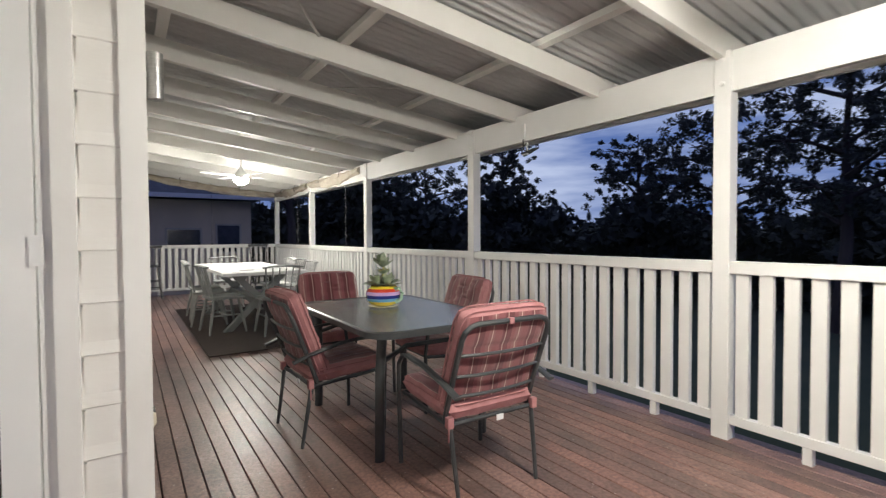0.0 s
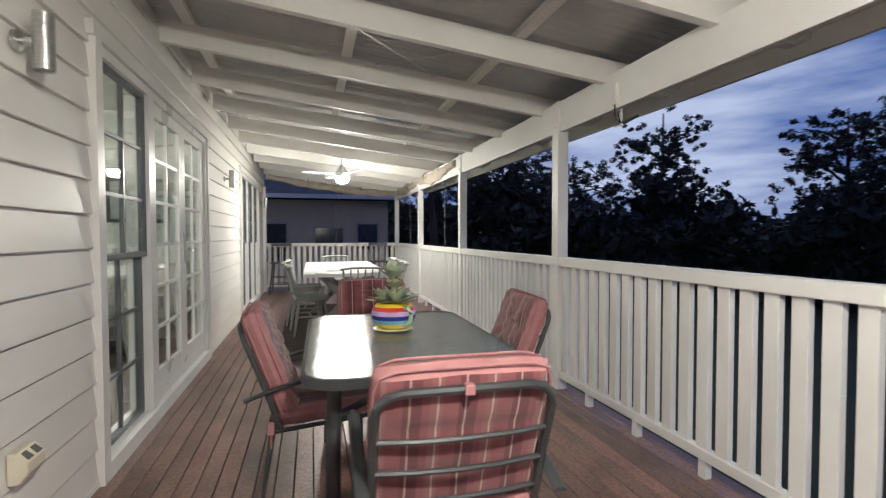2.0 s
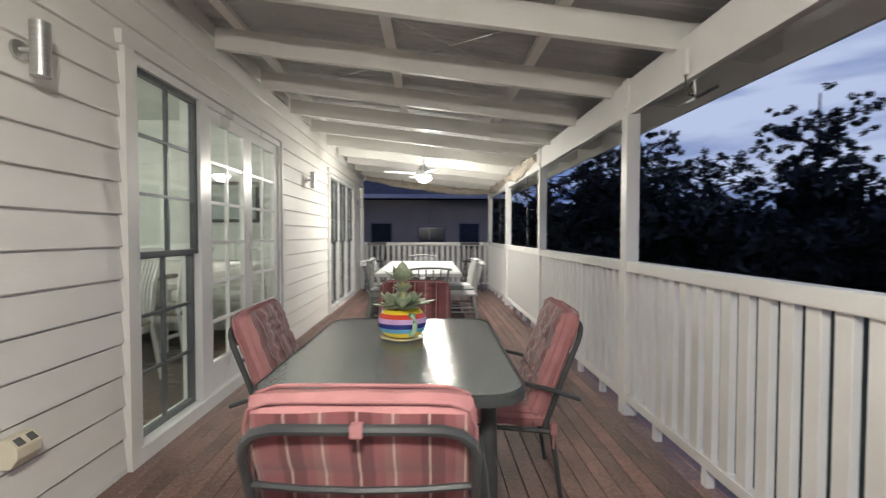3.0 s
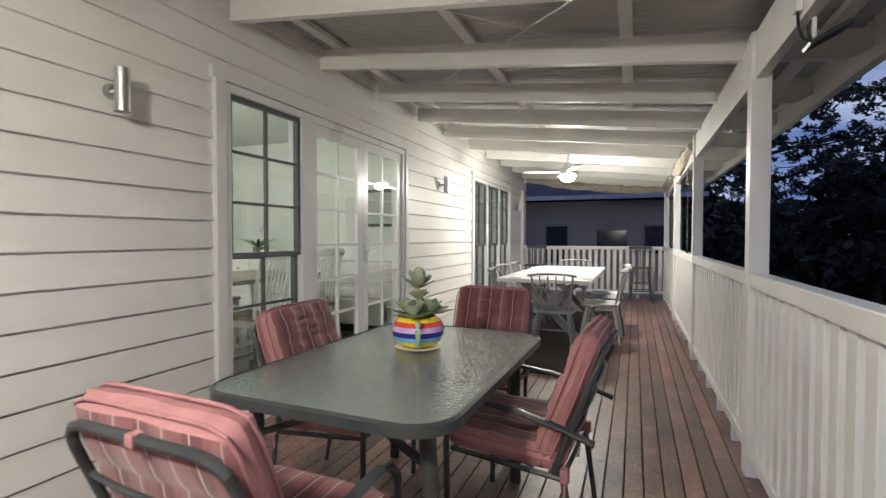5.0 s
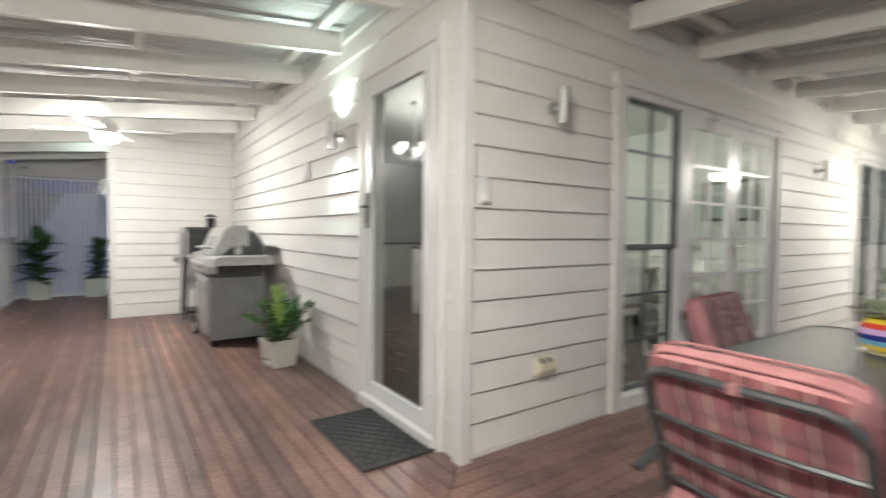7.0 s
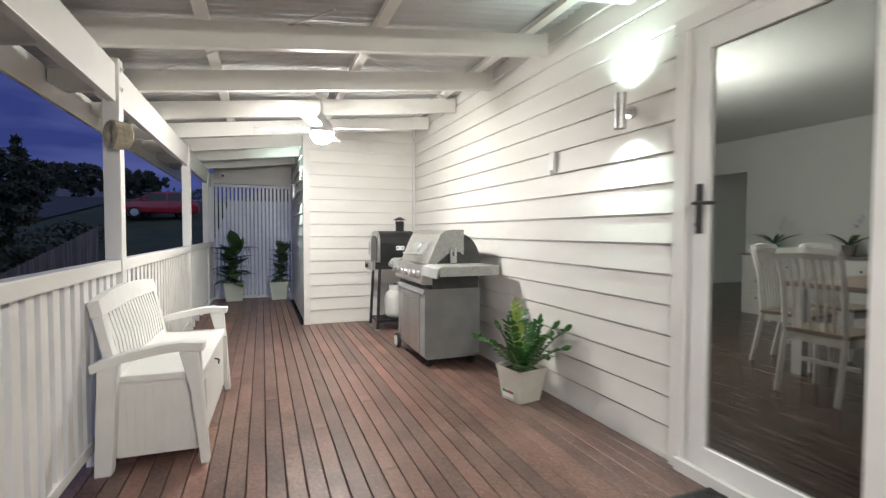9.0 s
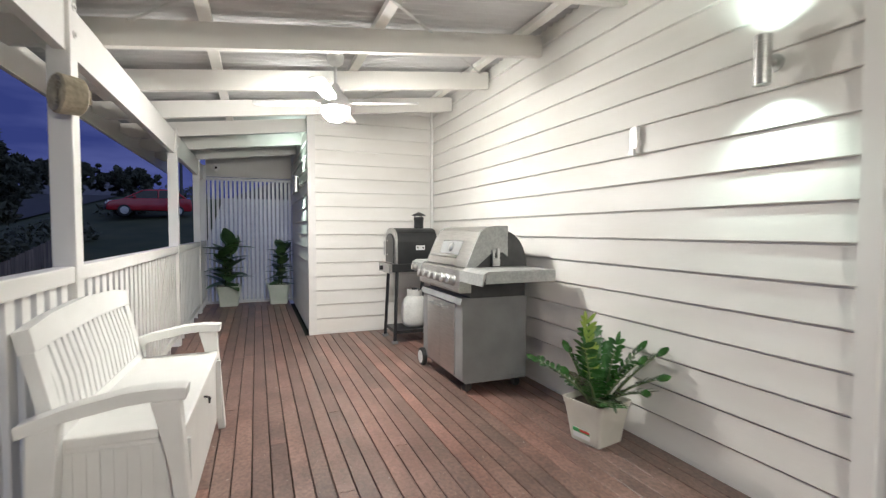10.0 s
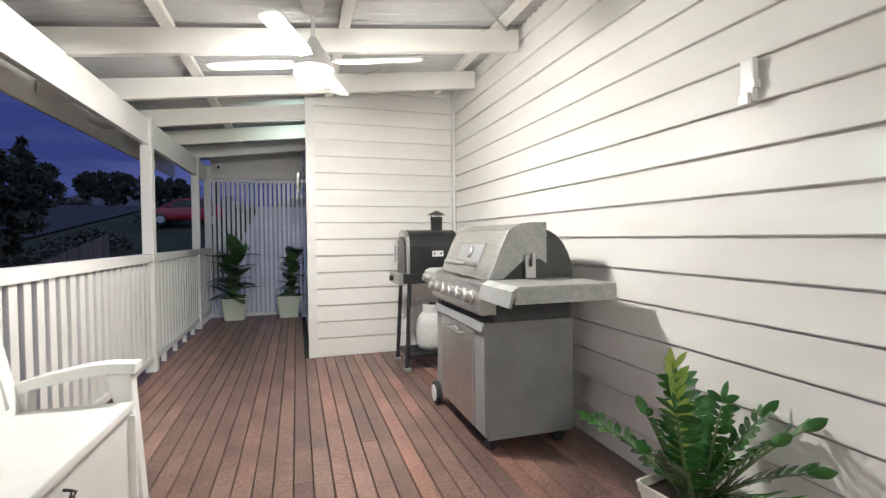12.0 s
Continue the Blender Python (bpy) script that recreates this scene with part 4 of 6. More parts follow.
def windsor(material, label):
    """A spindle-back chair that faces +y."""
    c = thing("spindle_chair", label, "chair", group="chairs round the long table")
    bm = bmesh.new()
    prism(bm, [(-0.19, -0.19), (-0.22, 0.05), (-0.21, 0.20), (0.21, 0.20), (0.22, 0.05), (0.19, -0.19)], "z", 0.42, 0.452)
    soften(bm, 0.006)
    part("seat", bm, material, c)
    for sx in (-1, 1):
        for sy in (-1, 1):
            bm = bmesh.new()
            tube(bm, [(sx * 0.15, sy * 0.14, 0.425), (sx * 0.19, sy * 0.185, 0.18), (sx * 0.215, sy * 0.215, 0.0)], [0.017, 0.019, 0.012], 7)
            part("leg", bm, material, c, smooth=True)
    bm = bmesh.new()
    tube(bm, [(-0.17, -0.165, 0.22), (-0.17, 0.165, 0.22)], 0.010, 6)
    tube(bm, [(0.17, -0.165, 0.22), (0.17, 0.165, 0.22)], 0.010, 6)
    tube(bm, [(-0.17, 0, 0.22), (0.17, 0, 0.22)], 0.010, 6)
    part("stretcher", bm, material, c, smooth=True)
    for i in range(6):
        u = -0.17 + 0.068 * i
        bm = bmesh.new()
        tube(bm, [(u * 0.95, -0.165, 0.45), (u * 1.1, -0.20, 0.62), (u * 1.2, -0.25, 0.81)], 0.011 if i in (0, 5) else 0.0075, 6)
        part("spindle", bm, material, c, smooth=True)
    bm = bmesh.new()
    tube(bm, [(-0.235, -0.243, 0.815), (-0.12, -0.262, 0.83), (0.0, -0.267, 0.833), (0.12, -0.262, 0.83), (0.235, -0.243, 0.815)], 0.034, 8, 0.35)
    o = part("top_rail", bm, material, c, smooth=True)
    return c


CH_WHITE = mat("white_chair_paint", (0.46, 0.46, 0.45), (0.56, 0.56, 0.55), rough=0.4, scale=6)
w = windsor(SHADED_WOOD, "spindle-back chair at the long table, shade put into its grey")
w.matrix_basis = pose(0.97, 4.66, 0.012, 0, 0, -82)
for at in ((0.90, 5.35, -95), (1.52, 4.20, 3), (1.98, 5.5, 92), (0.93, 6.0, -90)):
    copy_thing(w, pose(at[0], at[1], 0.012, 0, 0, at[2]))
w2 = windsor(CH_WHITE, "white painted spindle-back chair at the long table")
w2.matrix_basis = pose(1.40, 6.92, 0.012, 0, 0, 180)
copy_thing(w2, pose(1.95, 4.92, 0.012, 0, 0, 88))
copy_thing(w2, pose(1.96, 5.95, 0.012, 0, 0, 94))


def bar_stool(m):
    c = thing("bar_stool", "dark weathered bar stool with a slatted back", "bar stool", m, "bar stools by the end rail")
    STOOL = GREY_DARK
    part("seat", B((-0.18, 0.18, -0.17, 0.17, 0.62, 0.65), soft=0.008), STOOL, c)
    for sx in (-1, 1):
        for sy in (-1, 1):
            bm = bmesh.new()
            tube(bm, [(sx * 0.13, sy * 0.12, 0.62), (sx * 0.20, sy * 0.19, 0.0)], 0.016, 6)
            part("leg", bm, STOOL, c)
    bm = bmesh.new()
    for z, e in ((0.2, 0.175), (0.34, 0.165)):
        tube(bm, [(-e, -e * 0.95, z), (e, -e * 0.95, z), (e, e * 0.95, z), (-e, e * 0.95, z), (-e, -e * 0.95, z)], 0.010, 6)
    part("footrest", bm, STOOL, c)
    for i in range(5):
        u = -0.16 + 0.08 * i
        bm = bmesh.new()
        tube(bm, [(u, -0.15, 0.65), (u * 1.15, -0.20, 1.0)], 0.009, 6)
        part("spindle", bm, STOOL, c)
    part("top_rail", B((-0.21, 0.21, -0.22, -0.19, 0.985, 1.035), soft=0.006), STOOL, c)


GREY_DARK = mat("dark_weathered_timber", (0.07, 0.07, 0.07), (0.12, 0.12, 0.115), rough=0.65, scale=8, bump=0.2)
bar_stool(pose(0.36, 9.02, 0, 0, 0, 176))
bar_stool(pose(2.42, 8.95, 0, 0, 0, 184))

# rolled canvas blinds, cords and rail catches
CANVAS = mat("beige_canvas", (0.36, 0.31, 0.25), (0.47, 0.42, 0.35), rough=0.9, scale=7, bump=0.5, bscale=40)


def blind(axis, a, b, at, z, seed, sag=0.0, fall=0.0):
    """A canvas blind tied up in an untidy roll under the beam."""
    bm = bmesh.new()
    n, m_ = 44, 16
    rings = []
    for i in range(n + 1):
        t = i / n
        u = a + (b - a) * t
        swell = 1.0 + 0.5 * sag * math.sin(math.pi * t) ** 2
        ring = []
        for k in range(m_):
            g = 2 * math.pi * k / m_
            r = 0.055 * swell * (1 + 0.55 * noise.noise(Vector((u * 5 + seed, math.cos(g) * 1.6, math.sin(g) * 1.6))))
            v, w_ = at + r * 0.75 * math.cos(g), z - fall * t - sag * 0.05 * math.sin(math.pi * t) + r * math.sin(g)
            ring.append(bm.verts.new((v, u, w_) if axis == "y" else (u, v, w_)))
        rings.append(ring)
    for p, q in zip(rings, rings[1:]):
        for k in range(m_):
            bm.faces.new((p[k], p[(k + 1) % m_], q[(k + 1) % m_], q[k]))
    bm.faces.new(rings[0][::-1])
    bm.faces.new(rings[-1])
    t_ = thing("rolled_blind", "beige canvas blind rolled up untidily under the beam", "blind", group="rolled blinds")
    part("canvas_roll", bm, CANVAS, t_, smooth=True)
    for f in (0.3, 0.72):
        u = a + (b - a) * f
        bm = bmesh.new()
        pts = [(at + 0.062 * math.cos(g), u, z + 0.075 * math.sin(g)) if axis == "y" else (u, at + 0.062 * math.cos(g), z - fall * f + 0.075 * math.sin(g)) for g in [2 * math.pi * j / 14 for j in range(15)]]
        tube(bm, pts, 0.006, 5)
        part("tie_strap", bm, GREY_DARK, t_)


blind("y", 4.66, 6.90, RAIL_A + 0.01, 2.16, 1.0, 1.0)
blind("y", 7.06, 9.28, RAIL_A + 0.01, 2.15, 5.0, 0.7)
blind("x", 0.12, RAIL_A - 0.02, END_A - 0.045, raf_z(0.12) - 0.06, 9.0, 1.0, raf_z(0.12) - raf_z(RAIL_A - 0.02))
CORD = mat("grey_blind_cord", (0.16, 0.16, 0.16), (0.22, 0.22, 0.22), rough=0.7)
for x, y in ((RAIL_A + 0.03, 5.25), (RAIL_A + 0.03, 7.75), (1.52, END_A + 0.03)):
    cd = thing("blind_cord", "thin grey cord tying the blind to the rail", "cord", pose(x, y, 0), "blind cords")
    bm = bmesh.new()
    tube(bm, [(0, 0, 1.03), (0.002, 0.002, 1.6), (0, 0, 2.14 if x > 2 else raf_z(x) - 0.02)], 0.005, 5)
    part("cord", bm, CORD, cd)
    part("catch", B((-0.012, 0.012, -0.03, 0.03, 1.034, 1.06)), BLACK, cd, "black rail catch")

# small fittings on wall A
CREAM_PLASTIC = mat("cream_plastic", (0.66, 0.60, 0.46), (0.72, 0.66, 0.52), rough=0.4, scale=8)
outlet = thing("power_outlet", "cream weatherproof double power outlet on the wall", "power outlet", pose(0.005, 0.578, 0.418))
bm = bmesh.new()
prism(bm, [(0.0, -0.055), (0.035, -0.055), (0.062, -0.018), (0.062, 0.02), (0.03, 0.055), (0.0, 0.055)], "y", -0.055, 0.055)
soften(bm, 0.004)
part("housing", bm, CREAM_PLASTIC, outlet)
for y in (-0.027, 0.027):
    o = part("socket", B((-0.016, 0.016, -0.015, 0.015, -0.002, 0.002)), GREY_DARK, outlet, "dark socket face")
    o.matrix_basis = pose(0.047, y, 0.038, 0, 42, 0)
sw = thing("motion_sensor", "white plastic sensor box on the wall", "sensor", pose(0.004, 0.133, 1.392))
part("body", B((0.0, 0.024, -0.030, 0.030, -0.065, 0.075), soft=0.006), TRIM, sw)
part("lens", B((0.022, 0.036, -0.020, 0.022, -0.058, -0.022), soft=0.006), TRIM, sw)
# clamp lamp under the beam by the second post
SPOT_AT = (RAIL_A + 0.065, 1.22, 2.0)
sl = thing("flood_light", "small dark flood light with cable under the beam", "flood light", pose(*SPOT_AT))
bm = bmesh.new()
tube(bm, [(-0.06, 0.0, 0.03), (-0.058, 0.0, -0.03), (-0.045, 0.0, -0.075), (-0.02, 0.0, -0.085), (-0.03, 0.01, -0.03), (-0.01, 0.01, -0.005)], 0.005, 6)
part("cable", bm, BLACK, sl)
part("bracket", B((-0.018, -0.004, -0.003, 0.003, -0.075, -0.001), (-0.018, -0.004, -0.02, 0.02, -0.004, -0.001)), WHITE, sl)
o = part("head", B((-0.045, 0.085, -0.045, 0.045, -0.008, 0.008), soft=0.003), FRAME_GREY, sl)
o.matrix_basis = pose(0.01, 0, -0.085, 0, -28, 0)
part("lens", B((-0.049, -0.0455, -0.04, 0.04, -0.006, 0.006)), TRIM, o, "pale glass edge")
part("box", B((-0.071, -0.0485, -0.02, 0.02, 0.02, 0.15), soft=0.003), WHITE, sl)

# ---- things on the short verandah ----
GREY_PANEL = mat("grey_painted_steel", (0.235, 0.24, 0.24), (0.295, 0.30, 0.30), rough=0.45, metal=0.2, scale=5, bump=0.06)
CAST = mat("mottled_cast_aluminium", (0.40, 0.41, 0.40), (0.50, 0.51, 0.49), rough=0.5, metal=0.5, scale=16, bump=0.2, bscale=60, wear=0.16)
STEEL_X = mat("brushed_hood_steel", (0.52, 0.51, 0.49), (0.64, 0.63, 0.61), rough=0.32, metal=0.95, stretch=(1, 12, 12), scale=8, bump=0.05, bscale=90)
RUBBER = mat("black_rubber", (0.015, 0.015, 0.016), (0.03, 0.03, 0.03), rough=0.7, scale=20)
DARK_PANEL = mat("dark_grey_end_casting", (0.05, 0.052, 0.052), (0.08, 0.082, 0.082), rough=0.5, scale=10)

# barbecue: local x along its width, front at -y
X0, X1, YF, YB = -0.43, 0.43, -0.28, 0.25
bbq = thing("barbecue", "six-burner stainless gas barbecue on a grey cabinet", "barbecue", pose(-3.67, -0.39, 0))
part("end_panel", B((X1 - 0.02, X1, YF + 0.02, YB, 0.10, 0.655), soft=0.004), GREY_PANEL, bbq)
part("end_panel", B((X0, X0 + 0.02, YF + 0.02, YB, 0.10, 0.655), soft=0.004), GREY_PANEL, bbq)
part("back_panel", B((X0 + 0.02, X1 - 0.02, YB - 0.02, YB, 0.10, 0.65)), GREY_PANEL, bbq)
part("base_tray", B((X0, X1, YF + 0.02, YB, 0.075, 0.10), soft=0.004), GREY_PANEL, bbq)
part("front_stile", B((X1 - 0.14, X1, YF, YF + 0.02, 0.10, 0.655)), GREY_PANEL, bbq)
part("front_stile", B((X0, X0 + 0.14, YF, YF + 0.02, 0.10, 0.655)), GREY_PANEL, bbq)
for k, (a, b) in enumerate(((X0 + 0.14, -0.002), (0.002, X1 - 0.14))):
    d = part("door", B((a, b, YF - 0.012, YF + 0.01, 0.11, 0.645), soft=0.003), STEEL, bbq, "stainless cabinet door")
    hx = -0.055 if k == 0 else 0.125
    bm = bmesh.new()
    tube(bm, [(hx - 0.09, YF - 0.01, 0.60), (hx - 0.09, YF - 0.045, 0.60), (hx - 0.02, YF - 0.052, 0.60), (hx + 0.03, YF - 0.045, 0.60), (hx + 0.03, YF - 0.01, 0.60)], 0.010, 8)
    part("handle", bm, STEEL, d, smooth=True)
bm = bmesh.new()
prism(bm, [(YF - 0.02, 0.655), (YF - 0.005, 0.70), (YB, 0.70), (YB, 0.655)], "x", X0 - 0.005, X1 + 0.005)
part("drip_ledge", bm, GREY_PANEL, bbq)
part("fire_box", B((X0 + 0.01, X1 - 0.005, YF + 0.06, YB - 0.01, 0.70, 0.90)), DARK_PANEL, bbq)
bm = bmesh.new()
prism(bm, [(YF - 0.035, 0.76), (YF - 0.01, 0.905), (YF + 0.07, 0.915), (YF + 0.07, 0.74), (YF - 0.02, 0.74)], "x", X0 + 0.0, X1 - 0.0)
soften(bm, 0.004)
part("control_panel", bm, STEEL_X, bbq, "brushed control panel")
for i in range(6):
    bm = bmesh.new()
    lathe(bm, [(0.040, 0.0), (0.040, 0.012), (0.032, 0.017), (0.030, 0.050), (0.024, 0.056)], 18)
    o = part("knob", bm, STEEL, bbq, "silver burner knob", smooth=True)
    o.matrix_basis = pose(X0 + 0.09 + i * 0.132, YF - 0.025, 0.825, 80, 0, 0)
# side shelves with turned-down edges
for name, a, b in (("side_shelf", X1, X1 + 0.37), ("side_burner_shelf", X0 - 0.27, X0)):
    bm = bmesh.new()
    prism(bm, [(YF - 0.03, 0.83), (YF - 0.015, 0.905), (YF + 0.02, 0.925), (YB, 0.925), (YB, 0.85), (YB - 0.01, 0.85), (YB - 0.01, 0.912), (YF + 0.025, 0.912), (YF, 0.895), (YF - 0.018, 0.83)], "x", a, b)
    part(name, bm, CAST, bbq)
part("shelf_end", B((X1 + 0.365, X1 + 0.375, YF + 0.0, YB, 0.845, 0.92), soft=0.003), CAST, bbq)
bm = bmesh.new()
lathe(bm, [(0.036, 0.0), (0.036, 0.012), (0.027, 0.016), (0.025, 0.045)], 18)
o = part("knob", bm, STEEL, bbq, "silver side burner knob", smooth=True)
o.matrix_basis = pose(X0 - 0.10, YF - 0.03, 0.865, 80, 0, 0)
# hood: the curved lid and its end castings
lid = [(YF + 0.03, 0.925), (YF + 0.115, 1.12), (YF + 0.15, 1.185), (YF + 0.20, 1.215), (YF + 0.27, 1.225), (YF + 0.37, 1.225)]
bm = bmesh.new()
inner = [(y + 0.012, z - 0.012) for y, z in lid]
prism(bm, lid + inner[::-1], "x", X0 + 0.03, X1 - 0.03)
part("hood", bm, STEEL_X, bbq, "brushed stainless hood")
for a in (X1 - 0.03, X0 + 0.005):
    bm = bmesh.new()
    prism(bm, [(YF + 0.03, 0.925), (YF + 0.115, 1.12), (YF + 0.15, 1.187), (YF + 0.20, 1.218), (YF + 0.27, 1.228), (YF + 0.37, 1.228), (YF + 0.37, 1.0), (YF + 0.33, 1.03), (YF + 0.24, 1.03), (YF + 0.11, 0.925)], "x", a, a + 0.025)
    part("hood_end", bm, CAST, bbq, "mottled cast hood end")
    bm = bmesh.new()
    pts = [(YB - 0.20 + 0.21 * math.cos(radians(q)), 0.925 + 0.27 * math.sin(radians(q))) for q in range(0, 181, 15)]
    prism(bm, pts, "x", a - 0.004, a + 0.012)
    part("back_casting", bm, DARK_PANEL, bbq)
part("hinge_bracket", B((X1 - 0.004, X1 + 0.012, YF + 0.235, YF + 0.255, 0.935, 1.05), (X1 - 0.004, X1 + 0.012, YF + 0.275, YF + 0.295, 0.935, 1.06), (X1 - 0.004, X1 + 0.014, YF + 0.235, YF + 0.295, 0.93, 0.99)), STEEL, bbq)


def on_lid(w0, w1, f0, f1, off):
    """A plate on the hood's sloping front, between two widths and two heights."""
    (ya, za), (yb, zb) = lid[0], lid[1]
    n = Vector((0, -(zb - za), yb - ya)).normalized()
    p0, p1 = Vector((0, ya + (yb - ya) * f0, za + (zb - za) * f0)), Vector((0, ya + (yb - ya) * f1, za + (zb - za) * f1))
    bm_ = bmesh.new()
    vs = []
    for k in (0.0, off):
        vs.append([bm_.verts.new((x, q.y + n.y * k, q.z + n.z * k)) for x, q in ((w0, p0), (w1, p0), (w1, p1), (w0, p1))])
    bm_.faces.new(vs[0])
    bm_.faces.new(vs[1][::-1])
    for i in range(4):
        bm_.faces.new((vs[0][i], vs[0][(i + 1) % 4], vs[1][(i + 1) % 4], vs[1][i]))
    return bm_, n, (p0 + p1) / 2


bm, nrm, mid = on_lid(-0.20, 0.20, 0.42, 0.95, 0.004)
part("window_plate", bm, GREY_PANEL, bbq, "smoked hood window")
bm, _, _ = on_lid(-0.21, 0.21, 0.94, 0.97, 0.008)
part("window_trim", bm, STEEL, bbq)
bm = bmesh.new()
lathe(bm, [(0.036, 0.0), (0.036, 0.01), (0.03, 0.014)], 18)
o = part("thermometer", bm, STEEL, bbq, "round hood thermometer", smooth=True)
o.matrix_basis = Matrix.Translation(Vector((0.02, 0, 0)) + mid + nrm * 0.004) @ nrm.to_track_quat("Z", "Y").to_matrix().to_4x4()
bm = bmesh.new()
tube(bm, [(-0.17, YF + 0.055, 0.99), (-0.17, YF - 0.012, 1.0), (-0.08, YF - 0.03, 1.0), (0.08, YF - 0.03, 1.0), (0.17, YF - 0.012, 1.0), (0.17, YF + 0.055, 0.99)], 0.018, 10, 0.7)
part("hood_handle", bm, STEEL, bbq, smooth=True)
for x, y in ((X1 - 0.06, YF + 0.06), (X1 - 0.06, YB - 0.06)):
    bm = bmesh.new()
    lathe(bm, [(0.030, -0.022), (0.036, -0.015), (0.036, 0.015), (0.030, 0.022)], 16)
    o = part("castor", bm, RUBBER, bbq, "black castor wheel", smooth=True)
    o.matrix_basis = pose(x, y, 0.036, 0, 90, 20)
    part("castor_fork", B((x - 0.018, x + 0.018, y - 0.014, y + 0.014, 0.06, 0.08)), RUBBER, bbq)
for y in (YF - 0.015, YB - 0.03):
    bm = bmesh.new()
    lathe(bm, [(0.050, -0.02), (0.075, -0.018), (0.078, 0.0), (0.075, 0.018), (0.050, 0.02)], 24)
    o = part("wheel", bm, RUBBER, bbq, smooth=True)
    o.matrix_basis = pose(X0 + 0.02, y, 0.078, 90, 0, 0)
    bm = bmesh.new()
    lathe(bm, [(0.02, -0.025), (0.056, -0.024), (0.056, 0.024), (0.02, 0.025)], 20)
    o2 = part("rim", bm, TRIM, o, "pale wheel rim")

# pizza oven on its stand
oven = thing("pizza_oven", "black gas pizza oven with chimney on a steel stand", "oven", pose(-5.12, -0.47, 0))
dome = [(-0.20, 0.84)] + [(-0.20 * math.cos(radians(q)), 1.03 + 0.19 * math.sin(radians(q)) ** 0.55) for q in range(8, 180, 12)] + [(0.20, 0.84)]
OVEN_BLACK = mat("black_enamel", (0.016, 0.017, 0.018), (0.026, 0.027, 0.028), rough=0.36, scale=8, bump=0.06)
bm = bmesh.new()
prism(bm, dome, "y", -0.20, 0.24)
part("oven_body", bm, OVEN_BLACK, oven)
bm = bmesh.new()
prism(bm, [(x * 1.03, 0.84 + (z - 0.84) * 1.0) for x, z in dome], "y", -0.225, -0.20)
part("front_ring", bm, STEEL, oven, "steel arch round the oven mouth")
bm = bmesh.new()
prism(bm, [(x * 0.78, 0.85 + (z - 0.84) * 0.82) for x, z in dome], "y", -0.235, -0.226)
dr = part("oven_door", bm, OVEN_BLACK, oven)
bm = bmesh.new()
tube(bm, [(-0.08, -0.236, 0.93), (-0.08, -0.27, 0.93), (-0.08, -0.27, 1.08), (-0.08, -0.236, 1.08)], 0.008, 6)
part("handle", bm, STEEL, dr)
part("burner_box", B((-0.205, 0.205, -0.26, 0.25, 0.755, 0.838), soft=0.004), OVEN_BLACK, oven)
part("front_shelf", B((-0.21, 0.21, -0.30, -0.262, 0.745, 0.842), soft=0.004), STEEL, oven)
bm = bmesh.new()
lathe(bm, [(0.025, 0), (0.022, 0.03)], 14)
o = part("knob", bm, BLACK, oven)
o.matrix_basis = pose(-0.05, -0.30, 0.79, 90, 0, 0)
bm = bmesh.new()
lathe(bm, [(0.052, 1.20), (0.052, 1.30), (0.056, 1.31), (0.056, 1.335), (0.050, 1.34)], 20, (0.0, 0.10, 0))
part("chimney", bm, OVEN_BLACK, oven, smooth=True)
bm = bmesh.new()
lathe(bm, [(0.085, 1.355), (0.06, 1.372), (0.01, 1.395)], 20, (0.0, 0.10, 0))
for a in (0, 120, 240):
    tube(bm, [(0.045 * math.cos(radians(a)), 0.10 + 0.045 * math.sin(radians(a)), 1.33), (0.045 * math.cos(radians(a)), 0.10 + 0.045 * math.sin(radians(a)), 1.36)], 0.005, 5)
part("chimney_cap", bm, OVEN_BLACK, oven)
part("warning_plate", B((0.203, 0.207, 0.0, 0.10, 0.985, 1.035)), TRIM, oven, "white warning plate")
part("plate_mark", B((0.206, 0.209, 0.012, 0.026, 1.003, 1.02), (0.206, 0.209, 0.072, 0.086, 1.003, 1.02)), BLACK, oven)
for sx in (-1, 1):
    for sy in (-1, 1):
        bm = bmesh.new()
        tube(bm, [(sx * 0.175, sy * 0.20, 0.755), (sx * 0.20, sy * 0.235, 0.0)], 0.018, 4)
        part("leg", bm, OVEN_BLACK, oven)
        part("foot", B((sx * 0.20 - 0.03, sx * 0.20 + 0.03, sy * 0.235 - 0.03, sy * 0.235 + 0.03, 0.0, 0.03), soft=0.006), GREY_PANEL, oven)
part("lower_shelf", B((-0.19, 0.19, -0.22, 0.22, 0.10, 0.135)), OVEN_BLACK, oven)
GAS_WHITE = mat("white_cylinder_paint", (0.68, 0.69, 0.66), (0.76, 0.77, 0.74), rough=0.35, scale=6, wear=0.1)
gas = thing("gas_cylinder", "white gas cylinder on the oven stand's shelf", "gas cylinder", pose(-5.12, -0.42, 0.136))
bm = bmesh.new()
lathe(bm, [(0.10, 0.0), (0.13, 0.02), (0.145, 0.06), (0.148, 0.15), (0.145, 0.24), (0.125, 0.30), (0.08, 0.34), (0.03, 0.355)], 28)
part("tank", bm, GAS_WHITE, gas, smooth=True)
bm = bmesh.new()
lathe(bm, [(0.085, 0.33), (0.085, 0.41), (0.078, 0.41), (0.078, 0.335)], 24)
part("collar", bm, GAS_WHITE, gas, smooth=True)
bm = bmesh.new()
lathe(bm, [(0.02, 0.35), (0.02, 0.39), (0.035, 0.395), (0.035, 0.42)], 12)
tube(bm, [(0.02, 0, 0.38), (0.12, 0.03, 0.42), (0.10, 0.05, 0.60), (0.05, 0.05, 0.66)], 0.008, 6)
part("valve_and_hose", bm, RUBBER, gas)

